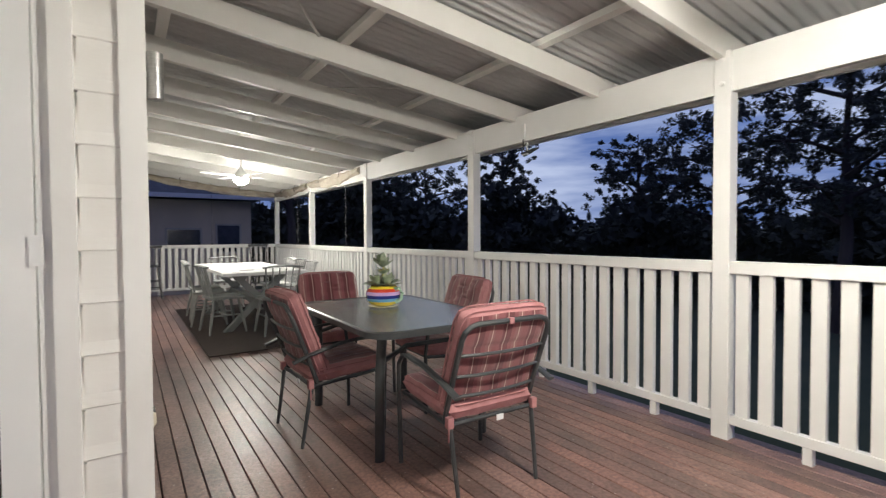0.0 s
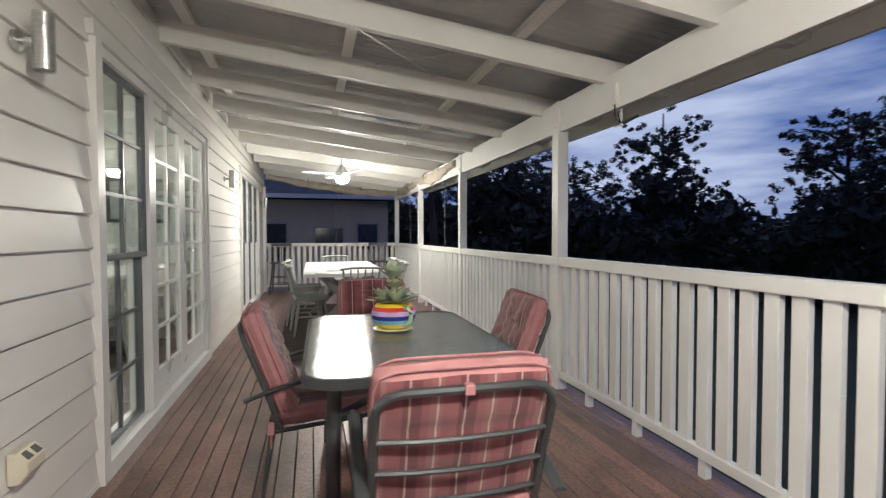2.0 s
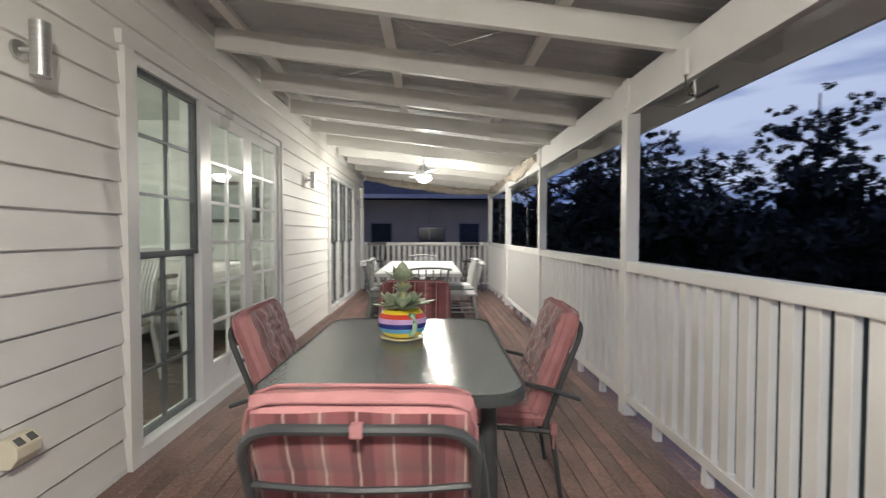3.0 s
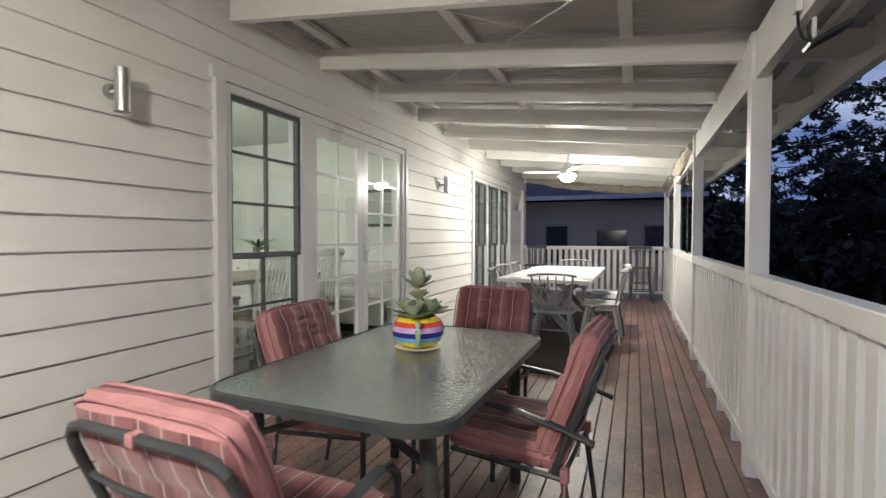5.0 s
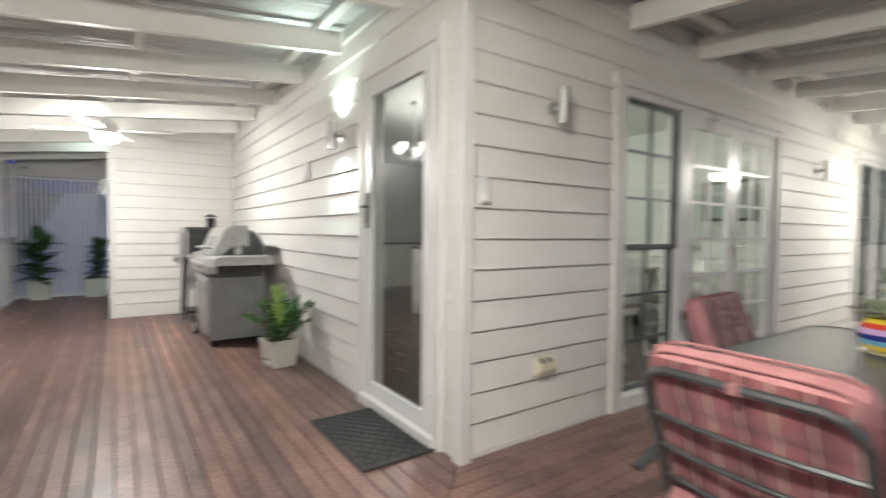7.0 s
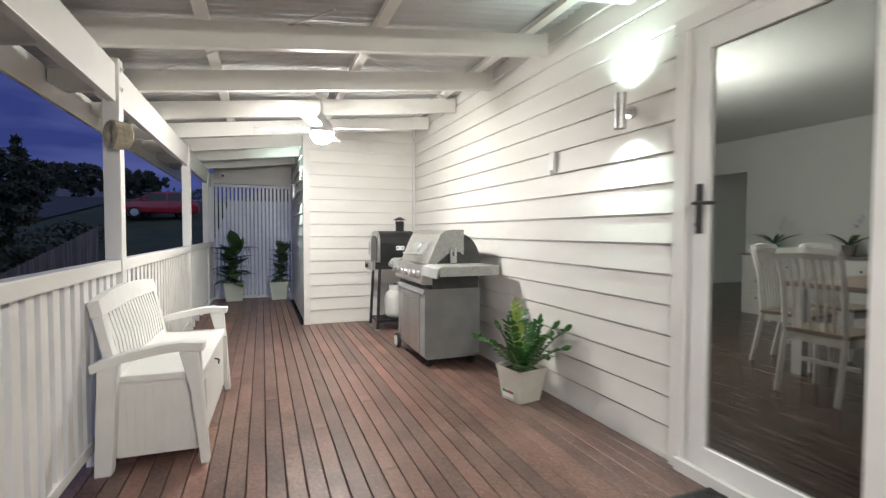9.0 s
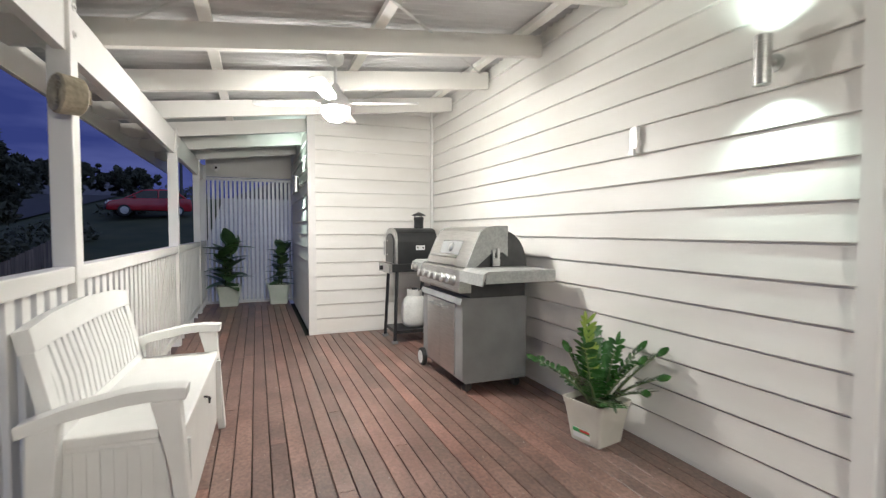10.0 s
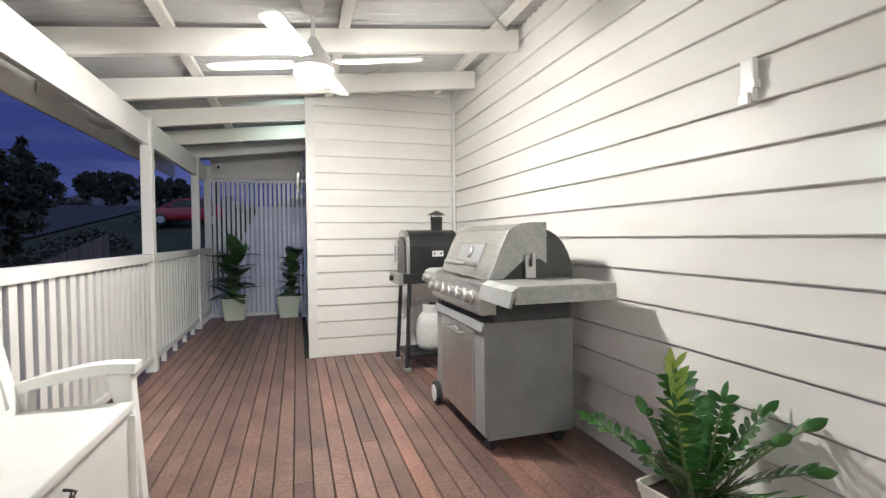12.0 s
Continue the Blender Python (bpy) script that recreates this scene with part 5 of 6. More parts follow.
# storage bench: faces +y, local origin at the middle of its footprint
RESIN = mat("white_resin_plastic", (0.76, 0.76, 0.74), (0.81, 0.81, 0.79), rough=0.48, scale=7, bump=0.08, bscale=80)
L, D0, D1 = 0.605, -0.265, 0.225
bench = thing("storage_bench", "white resin storage bench with a slatted back", "bench", pose(-2.67, -2.495, 0, 0, 0, -1.5))
part("lid", B((-L + 0.03, L - 0.03, D0 + 0.05, D1 - 0.01, 0.435, 0.475), soft=0.008), RESIN, bench, "white hinged seat lid")
part("front_panel", B((-L + 0.05, L - 0.05, D1 - 0.045, D1 - 0.025, 0.055, 0.433)), RESIN, bench)
part("back_panel", B((-L + 0.05, L - 0.05, D0 + 0.06, D0 + 0.08, 0.055, 0.433)), RESIN, bench)
part("floor_panel", B((-L + 0.05, L - 0.05, D0 + 0.08, D1 - 0.045, 0.055, 0.075)), RESIN, bench)
for sx in (-1, 1):
    bm = B((sx * (L - 0.05) - 0.008, sx * (L - 0.05) + 0.008, D0 + 0.08, D1 - 0.05, 0.055, 0.433))
    side = part("side_panel", bm, RESIN, bench)
    for i in range(10):
        y = D0 + 0.085 + i * 0.041
        part("groove_board", B((sx * (L - 0.05) - 0.012, sx * (L - 0.05) + 0.012, y, y + 0.038, 0.075, 0.42)), RESIN, side)
    x0, x1 = sx * L - 0.035, sx * L + 0.035
    bm = bmesh.new()
    prism(bm, [(D1 - 0.02, 0.0), (D1 + 0.02, 0.0), (D1 - 0.02, 0.592), (D1 - 0.115, 0.592), (D1 - 0.055, 0.35)], "x", x0, x1)
    soften(bm, 0.008)
    part("front_leg", bm, RESIN, bench)
    bm = bmesh.new()
    prism(bm, [(D0 - 0.0, 0.0), (D0 + 0.075, 0.0), (D0 + 0.10, 0.40), (D0 + 0.11, 0.552), (D0 + 0.02, 0.524)], "x", x0, x1)
    soften(bm, 0.008)
    part("back_leg", bm, RESIN, bench)
    bm = bmesh.new()
    prism(bm, [(D0 - 0.005, 0.512), (D0 + 0.13, 0.558), (D0 + 0.30, 0.59), (D1 - 0.10, 0.597), (D1 + 0.0, 0.59), (D1 + 0.005, 0.635), (D1 - 0.10, 0.64), (D0 + 0.30, 0.634), (D0 + 0.13, 0.601), (D0 - 0.01, 0.557)], "x", x0 - 0.008, x1 + 0.008)
    soften(bm, 0.007)
    part("armrest", bm, RESIN, bench)
tilt = pose(0, D0 + 0.075, 0.455, 12, 0, 0)
bm = B((-L + 0.04, -L + 0.11, -0.022, 0.022, 0.0, 0.329), (L - 0.11, L - 0.04, -0.022, 0.022, 0.0, 0.329), (-L + 0.11, L - 0.11, -0.022, 0.022, 0.0, 0.05))
bf = part("back_frame", bm, RESIN, bench)
bf.matrix_basis = tilt
bm = bmesh.new()
topc = [(-L + 0.04, 0.33), (-L + 0.04, 0.41), (-L * 0.6, 0.435), (0, 0.45), (L * 0.6, 0.435), (L - 0.04, 0.41), (L - 0.04, 0.33), (0, 0.345)]
prism(bm, topc, "y", -0.026, 0.026)
part("crest_rail", bm, RESIN, bf)
for i in range(17):
    x = -L + 0.14 + i * (2 * L - 0.28) / 16
    bm = bmesh.new()
    prism(bm, [(-0.012, 0.04), (-0.012, 0.20), (-0.012, 0.345), (0.012, 0.345), (0.022, 0.18), (0.014, 0.04)], "x", x - 0.019, x + 0.019)
    part("back_slat", bm, RESIN, bf)
bm = bmesh.new()
tube(bm, [(0.0, D1 - 0.022, 0.39), (0.0, D1 - 0.0, 0.385), (0.018, D1 + 0.004, 0.372), (0.0, D1 + 0.002, 0.358), (-0.018, D1 + 0.004, 0.372), (0.0, D1 - 0.0, 0.385)], 0.005, 6)
part("hasp_ring", bm, BLACK, bench, "small black lock ring")

# doormat
RUBMAT = mat("ribbed_rubber_mat", (0.030, 0.031, 0.033), (0.055, 0.056, 0.058), rough=0.75, scale=20, bump=0.3, bscale=120)
dm = thing("doormat", "dark grey rubber doormat with slotted tread", "doormat", pose(-0.54, -0.235, 0.001))
part("base", B((-0.37, 0.37, -0.215, 0.215, 0.0, 0.008), soft=0.002), RUBMAT, dm)
part("rim", B((-0.37, 0.37, -0.215, -0.200, 0.008, 0.013), (-0.37, 0.37, 0.200, 0.215, 0.008, 0.013), (-0.37, -0.355, -0.2, 0.2, 0.008, 0.013), (0.355, 0.37, -0.2, 0.2, 0.008, 0.013)), RUBMAT, dm)
bm = bmesh.new()
for i in range(17):
    for j in range(11):
        cx, cy = -0.335 + i * 0.042, -0.182 + j * 0.0365
        if (i + j) % 2:
            for k in (-0.011, 0.0, 0.011):
                box(bm, cx - 0.018, cx + 0.018, cy + k - 0.003, cy + k + 0.003, 0.008, 0.013)
        else:
            box(bm, cx - 0.017, cx + 0.017, cy - 0.014, cy + 0.014, 0.008, 0.0115)
o = part("tread", bm, RUBMAT, dm)
tagged(o, kind="stuff")

# pot plants
POT_CREAM = mat("cream_plastic_pot", (0.66, 0.64, 0.56), (0.72, 0.70, 0.63), rough=0.5, scale=9, bump=0.06)
POT_GREEN = mat("pale_green_pot", (0.60, 0.66, 0.58), (0.68, 0.72, 0.65), rough=0.5, scale=9, bump=0.06)
ZZ = mat("glossy_dark_leaf", (0.028, 0.095, 0.022), (0.06, 0.17, 0.045), rough=0.26, scale=14, spec=0.5, coat=0.2)
ZZ_NEW = mat("new_lime_leaf", (0.20, 0.30, 0.05), (0.32, 0.38, 0.08), rough=0.35, scale=14)
STALK = mat("plant_stalk", (0.10, 0.16, 0.06), (0.16, 0.20, 0.09), rough=0.5, scale=30)
FIDDLE = mat("fiddle_leaf", (0.05, 0.115, 0.042), (0.095, 0.185, 0.07), rough=0.36, scale=9, bump=0.3, bscale=30)


def square_pot(parent, w0, w1, h, material, ribs=True):
    def sq(w, z, r=0.18):
        out = []
        for cx, cy, a0 in ((1, 1, 0), (-1, 1, 90), (-1, -1, 180), (1, -1, 270)):
            for i in range(4):
                a = radians(a0 + 30 * i)
                out.append((w / 2 * (cx * (1 - r) + r * math.cos(a)), w / 2 * (cy * (1 - r) + r * math.sin(a)), z))
        return out
    bm = bmesh.new()
    loops = [[bm.verts.new(p) for p in sq(w, z)] for w, z in ((w0, 0.0), (w0 * 1.02, 0.01), (w1 * 0.97, h * 0.86), (w1, h * 0.87), (w1 * 1.04, h), (w1 * 0.97, h), (w1 * 0.92, h - 0.05))]
    k = len(loops[0])
    for a, b in zip(loops, loops[1:]):
        for i in range(k):
            bm.faces.new((a[i], a[(i + 1) % k], b[(i + 1) % k], b[i]))
    bm.faces.new(loops[0][::-1])
    p = part("pot", bm, material, parent, "square tapered plastic pot")
    bm = bmesh.new()
    loop = [bm.verts.new(q) for q in sq(w1 * 0.93, h - 0.03)]
    bm.faces.new(loop)
    part("soil", bm, SOIL, parent)
    if ribs:
        bm = bmesh.new()
        for s in (-1, 1):
            for i in range(5):
                u = (-0.3 + 0.15 * i) * w0
                for axis in (0, 1):
                    vs = []
                    for f, z in ((w0 / 2 * 1.02, 0.02), (w1 / 2 * 0.965, h * 0.83)):
                        for du in (-0.007, 0.007):
                            q = (u + du, s * (f + 0.002)) if axis == 0 else (s * (f + 0.002), u + du)
                            vs.append(bm.verts.new((*q, z)))
                    bm.faces.new((vs[0], vs[1], vs[3], vs[2]))
        part("ribs", bm, material, p)
    return p


zz = thing("zz_plant", "glossy green pot plant in a cream plastic pot", "plant", pose(-2.30, -0.25, 0, 0, 0, 12))
zp = square_pot(zz, 0.20, 0.27, 0.24, POT_CREAM)
part("label_strip", B((-0.055, 0.06, -0.128, -0.1245, 0.035, 0.085)), TRIM, zp, "plant label, white")
part("label_band", B((-0.055, 0.06, -0.131, -0.128, 0.065, 0.085)), mat("label_green", (0.05, 0.30, 0.10), rough=0.5), zp, "green band")
part("label_spot", B((-0.005, 0.06, -0.1335, -0.131, 0.073, 0.085)), mat("label_red", (0.5, 0.04, 0.04), rough=0.5), zp, "red band")
rs = random.Random(21)
stems, leaves, fresh = bmesh.new(), bmesh.new(), bmesh.new()
for i, (az, lean, ln) in enumerate(((200, 0.55, 0.50), (235, 0.30, 0.44), (170, 0.12, 0.58), (150, 0.2, 0.52), (20, 0.75, 0.56), (340, 0.55, 0.50), (0, 0.35, 0.50), (300, 0.6, 0.42), (45, 0.6, 0.50), (10, 1.0, 0.48), (320, 0.9, 0.44), (80, 0.3, 0.46), (260, 0.5, 0.36), (120, 0.35, 0.44), (285, 0.25, 0.50))):
    a = radians(az)
    d = Vector((math.cos(a), math.sin(a), 0))
    base = d * 0.035 * rs.uniform(0.4, 1.6) + Vector((0, 0, 0.20))
    lean *= 0.7 if d.y > 0.1 else 1.0 if d.y < -0.6 else 1.45
    ln *= 0.79
    pts = []
    for k in range(13):
        t = k / 12
        pts.append(base + d * (ln * (math.sin(lean) * t + 0.20 * lean * t * t)) + Vector((0, 0, ln * math.cos(lean) * t - 0.10 * lean * t * t)))
    tube(stems, pts, [0.011 - 0.008 * k / 12 for k in range(13)], 6)
    target = fresh if i == 2 else leaves
    for k in range(3, 13):
        p, q = pts[k], pts[k - 1]
        along = (p - q).normalized()
        side = along.cross(Vector((0, 0, 1))).normalized()
        up = side.cross(along)
        for s in (-1, 1):
            fold = 0.35 if i == 2 else rs.uniform(0.75, 1.0)
            o = (side * s * fold + along * rs.uniform(0.25, 0.5) + up * rs.uniform(0.05, 0.3)).normalized()
            n_ = (up + side * s * -0.15).normalized()
            leaf(target, p, o, (n_ - o * n_.dot(o)), rs.uniform(0.065, 0.09), rs.uniform(0.024, 0.033), 0.0022, -0.06, 6, 1.15)
    leaf(target, pts[-1], (pts[-1] - pts[-2]), Vector((0, 0, 1)).cross((pts[-1] - pts[-2])), 0.08, 0.036, 0.0025, 0.0, 5, 1.15)
part("stalk", stems, STALK, zz, smooth=True)
part("leaves", leaves, ZZ, zz, smooth=True)
part("new_leaves", fresh, ZZ_NEW, zz, "pale lime new leaves", smooth=True)


def fiddle(m, seed, n, height, lf):
    f = thing("fiddle_fig", "broad-leaved fig in a pale square pot by the screen", "plant", m, "figs by the screen")
    square_pot(f, 0.26, 0.36, 0.32, POT_GREEN, False)
    r = random.Random(seed)
    bm, lv = bmesh.new(), bmesh.new()
    for t0 in (0.0, 0.5):
        off = Vector((r.uniform(-0.05, 0.05), r.uniform(-0.05, 0.05), 0.28))
        top = off + Vector((r.uniform(-0.08, 0.08), r.uniform(-0.08, 0.08), height * (1 - 0.25 * t0)))
        tube(bm, [off, (off + top) / 2 + Vector((0.01, 0.01, 0)), top], [0.014, 0.011, 0.006], 6)
        for i in range(n):
            t = 0.06 + 0.94 * (i + r.random() * 0.6) / n
            a = i * 2.4 + seed + t0 * 3
            el = radians(r.uniform(-15, 35) + 25 * t)
            o = Vector((math.cos(a) * math.cos(el), math.sin(a) * math.cos(el), math.sin(el)))
            u = Vector((-math.cos(a) * math.sin(el), -math.sin(a) * math.sin(el), math.cos(el)))
            leaf(lv, off.lerp(top, t), o, u, lf * r.uniform(0.75, 1.15), lf * r.uniform(0.52, 0.68), 0.003, -0.16, 7, 0.82)
    part("stem", bm, STALK, f, smooth=True)
    part("leaves", lv, FIDDLE, f, smooth=True)


fiddle(pose(-8.36, -2.46, 0), 3, 18, 0.74, 0.36)
fiddle(pose(-8.36, -1.72, 0), 8, 22, 0.72, 0.25)

# fittings on wall B, posts and gable
sn = thing("motion_sensor", "white plastic sensor on the weatherboards", "sensor", pose(-2.28, -0.004, 1.705, 0, 0, -90))
part("body", B((0.0, 0.026, -0.028, 0.028, -0.075, 0.08), soft=0.006), TRIM, sn)
part("lens", B((0.024, 0.042, -0.022, 0.020, -0.088, -0.045), soft=0.006), TRIM, sn)
part("clip", B((0.0, 0.03, 0.028, 0.036, -0.03, 0.0)), TRIM, sn)
SIREN = (-2.60, -2.775, 1.765)
BEIGE = mat("weathered_beige_plastic", (0.42, 0.37, 0.27), (0.55, 0.49, 0.37), rough=0.6, scale=12, bump=0.2, wear=0.25)
horn_dir = Vector((0.62, -0.78, 0.0))
horn = thing("siren_horn", "weathered beige drum siren on the post", "siren", Matrix.Translation(SIREN) @ horn_dir.to_track_quat("Z", "Y").to_matrix().to_4x4())
bm = bmesh.new()
lathe(bm, [(0.068, -0.05), (0.078, -0.042), (0.082, 0.02), (0.082, 0.042), (0.074, 0.05), (0.068, 0.046), (0.05, 0.034)], 28)
part("drum", bm, BEIGE, horn, smooth=True)
bm = bmesh.new()
for r in (0.015, 0.03, 0.045):
    lathe(bm, [(r, 0.036), (r + 0.005, 0.042), (r + 0.008, 0.036)], 24)
part("grille", bm, BEIGE, horn)
part("bracket", B((-0.025, 0.025, -0.03, 0.03, -0.075, -0.045)), BEIGE, horn)
cc = thing("security_camera", "small white security camera under the beam", "security camera", pose(-8.12, -2.60, 2.13))
bm = bmesh.new()
lathe(bm, [(0.045, 0.06), (0.05, 0.02), (0.045, -0.01), (0.02, -0.03)], 18)
part("housing", bm, TRIM, cc, smooth=True)
bm = bmesh.new()
lathe(bm, [(0.018, 0.0), (0.016, 0.02)], 12)
o = part("lens", bm, BLACK, cc)
o.matrix_basis = pose(0.04, 0.0, 0.01, 0, 80, 0)

# ---- inside the house ----
ROOM_PAINT = mat("pale_room_paint", (0.68, 0.71, 0.68), (0.73, 0.76, 0.73), rough=0.7, scale=2)
ROOM_FLOOR = mat("dark_polished_floor", (0.055, 0.035, 0.028), (0.10, 0.065, 0.05), rough=0.25, scale=3, stretch=(1, 6, 1), bump=0.1)
solid("floor_room", B((-7.2, -0.14, 0.14, 10.0, 0.0, 0.06)), ROOM_FLOOR, "dark polished timber floor inside", "floor", kind="structure")
solid("ceiling_room", B((-7.2, -0.14, 0.14, 10.0, 2.66, 2.75)), ROOM_PAINT, "pale painted room ceiling", "ceiling", kind="structure")
solid("wall_room_west", B((-7.3, -7.2, 0.0, 10.0, 0.0, 2.75)), ROOM_PAINT, "pale painted room wall", "wall", kind="structure")
solid("wall_room_north", B((-7.2, -0.14, 9.95, 10.05, 0.0, 2.75)), ROOM_PAINT, "pale painted room wall", "wall", kind="structure")
solid("wall_room_middle", B((-7.2, -5.6, 5.0, 5.1, 0.06, 2.66), (-4.5, -0.14, 5.0, 5.1, 0.06, 2.66), (-5.6, -4.5, 5.0, 5.1, 2.15, 2.66)), ROOM_PAINT, "pale painted wall between the rooms", "wall", kind="structure")
solid("wall_room_south", B((-7.2, -5.6, 0.02, 0.14, 0.0, 2.75)), ROOM_PAINT, "pale painted room wall", "wall", kind="structure")
WHITE_CAB = mat("white_cabinet_paint", (0.72, 0.72, 0.70), (0.77, 0.77, 0.75), rough=0.4, scale=4)
STONE_TOP = mat("grey_worktop", (0.16, 0.14, 0.13), (0.24, 0.22, 0.20), rough=0.3, scale=40)


def drawers(name, label, m, w, d, h, cols, rows, top=STONE_TOP):
    c = thing(name, label, "cabinet", m)
    part("carcass", B((-w / 2, w / 2, -d / 2, d / 2, 0.0, h - 0.03)), WHITE_CAB, c)
    part("worktop", B((-w / 2 - 0.02, w / 2 + 0.02, -d / 2 - 0.02, d / 2 + 0.02, h - 0.03, h)), top, c)
    for i in range(cols):
        for j in range(rows):
            a, b = -w / 2 + 0.02 + i * (w - 0.04) / cols, -w / 2 + 0.02 + (i + 1) * (w - 0.04) / cols
            z0, z1 = 0.12 + j * (h - 0.17) / rows, 0.12 + (j + 1) * (h - 0.17) / rows
            f = part("drawer", B((a + 0.006, b - 0.006, -d / 2 - 0.018, -d / 2, z0 + 0.006, z1 - 0.006), soft=0.004), WHITE_CAB, c)
            bm = bmesh.new()
            lathe(bm, [(0.012, 0), (0.016, 0.012), (0.01, 0.02)], 10)
            k = part("knob", bm, BLACK, f)
            k.matrix_basis = pose((a + b) / 2, -d / 2 - 0.018, (z0 + z1) / 2, 90, 0, 0)
    return c


drawers("sideboard", "white sideboard with drawers against the room wall", pose(-3.32, 4.72, 0.06), 1.7, 0.45, 0.86, 4, 3)
drawers("kitchen_island", "white kitchen drawers with a stone worktop", pose(-3.55, 2.35, 0.06, 0, 0, 20), 0.62, 0.6, 0.92, 1, 4)
OAK = mat("weathered_oak", (0.20, 0.16, 0.12), (0.30, 0.25, 0.20), rough=0.5, scale=6, stretch=(1, 8, 1), bump=0.2)
rt = thing("indoor_table", "oak topped dining table with white legs inside", "table", pose(-1.45, 2.75, 0.06))
part("tabletop", B((-0.5, 0.5, -0.8, 0.8, 0.72, 0.76), soft=0.006), OAK, rt)
for sx in (-1, 1):
    for sy in (-1, 1):
        part("leg", B((sx * 0.40 - 0.04, sx * 0.40 + 0.04, sy * 0.68 - 0.04, sy * 0.68 + 0.04, 0.0, 0.72)), WHITE_CAB, rt)


def slat_chair(m):
    c = thing("slat_back_chair", "white slat-back dining chair with an oak seat", "chair", m, "chairs round the indoor table")
    part("seat", B((-0.21, 0.21, -0.2, 0.21, 0.44, 0.47), soft=0.006), OAK, c)
    for sx in (-1, 1):
        bm = bmesh.new()
        tube(bm, [(sx * 0.185, 0.18, 0.0), (sx * 0.185, 0.18, 0.44)], 0.020, 4)
        part("leg", bm, WHITE_CAB, c)
        bm = bmesh.new()
        tube(bm, [(sx * 0.19, -0.27, 0.0), (sx * 0.19, -0.19, 0.44), (sx * 0.19, -0.22, 0.75), (sx * 0.19, -0.29, 1.02)], 0.021, 4)
        part("leg", bm, WHITE_CAB, c)
    part("apron", B((-0.19, 0.19, -0.18, 0.19, 0.38, 0.44)), WHITE_CAB, c)
    bm = bmesh.new()
    tube(bm, [(-0.19, -0.285, 1.0), (0, -0.30, 1.01), (0.19, -0.285, 1.0)], 0.035, 6, 1.3)
    part("top_rail", bm, WHITE_CAB, c)
    for i in range(6):
        u = -0.125 + 0.05 * i
        bm = bmesh.new()
        tube(bm, [(u, -0.195, 0.48), (u, -0.22, 0.75), (u, -0.285, 0.98)], 0.012, 4)
        part("back_slat", bm, WHITE_CAB, c)
    part("stretcher", B((-0.18, 0.18, -0.01, 0.01, 0.20, 0.23)), WHITE_CAB, c)
    return c


sc = slat_chair(pose(-2.05, 2.35, 0.06, 0, 0, -80))
for at in ((-2.1, 3.1, -95), (-0.85, 2.4, 92), (-0.82, 3.15, 86), (-1.45, 1.75, 2)):
    copy_thing(sc, pose(at[0], at[1], 0.06, 0, 0, at[2]))
ch = thing("chandelier", "five-arm white chandelier with lit frosted shades", "chandelier", pose(-2.76, 1.39, 2.0))
bm = bmesh.new()
tube(bm, [(0, 0, 0.0), (0, 0, 0.66)], 0.008, 6)
lathe(bm, [(0.05, 0.66), (0.04, 0.62), (0.01, 0.61)], 14)
lathe(bm, [(0.01, 0.0), (0.03, 0.03), (0.02, 0.08), (0.03, 0.12), (0.01, 0.16)], 14)
part("stem", bm, WHITE_CAB, ch)
SHADE_GLOW = glow("lit_frosted_shade", (1.0, 0.95, 0.86), 3.0)
for i in range(5):
    a = 2 * math.pi * i / 5
    bm = bmesh.new()
    c, s_ = math.cos(a), math.sin(a)
    tube(bm, [(0, 0, 0.06), (0.08 * c, 0.08 * s_, 0.0), (0.16 * c, 0.16 * s_, 0.02), (0.20 * c, 0.20 * s_, 0.09)], 0.007, 6)
    part("arm", bm, WHITE_CAB, ch)
    bm = bmesh.new()
    lathe(bm, [(0.02, 0.08), (0.045, 0.10), (0.05, 0.13), (0.06, 0.17)], 14, (0.20 * c, 0.20 * s_, 0))
    part("shade", bm, SHADE_GLOW, ch, "lit frosted glass shade", smooth=True)
rl = bpy.data.lights.new("room_light", "POINT")
rl.energy, rl.color, rl.shadow_soft_size = ROOM_WATTS, (1.0, 0.96, 0.88), 0.2
new("room_light", rl).location = (-2.6, 1.75, 1.95)
# unseen fill added to brighten the far room, with no fitting behind it
rl2 = bpy.data.lights.new("far_room_fill", "POINT")
rl2.energy, rl2.color, rl2.shadow_soft_size = ROOM_WATTS * 0.4, (1.0, 0.96, 0.88), 0.12
new("far_room_fill", rl2).location = (-2.4, 7.4, 2.3)
SOFA = mat("pale_sofa_cloth", (0.50, 0.49, 0.46), (0.58, 0.57, 0.54), rough=0.9, scale=9, bump=0.3, bscale=120)
sofa = thing("sofa", "pale fabric sofa with cushions against the room wall", "sofa", pose(-1.35, 4.5, 0.06))
part("base", B((-0.95, 0.95, -0.42, 0.42, 0.08, 0.40), soft=0.03), SOFA, sofa)
part("backrest", B((-0.95, 0.95, 0.25, 0.45, 0.402, 0.82), soft=0.04), SOFA, sofa)
for s in (-1, 1):
    part("arm", B((s * 0.96 - 0.10, s * 0.96 + 0.10, -0.42, 0.44, 0.08, 0.62), soft=0.04), SOFA, sofa)
    part("seat_cushion", B((s * 0.43 - 0.41, s * 0.43 + 0.41, -0.40, 0.24, 0.402, 0.53), soft=0.04), SOFA, sofa)
pic = thing("picture_frame", "dark framed pale picture on the room wall", "picture", pose(-0.98, 4.99, 1.62))
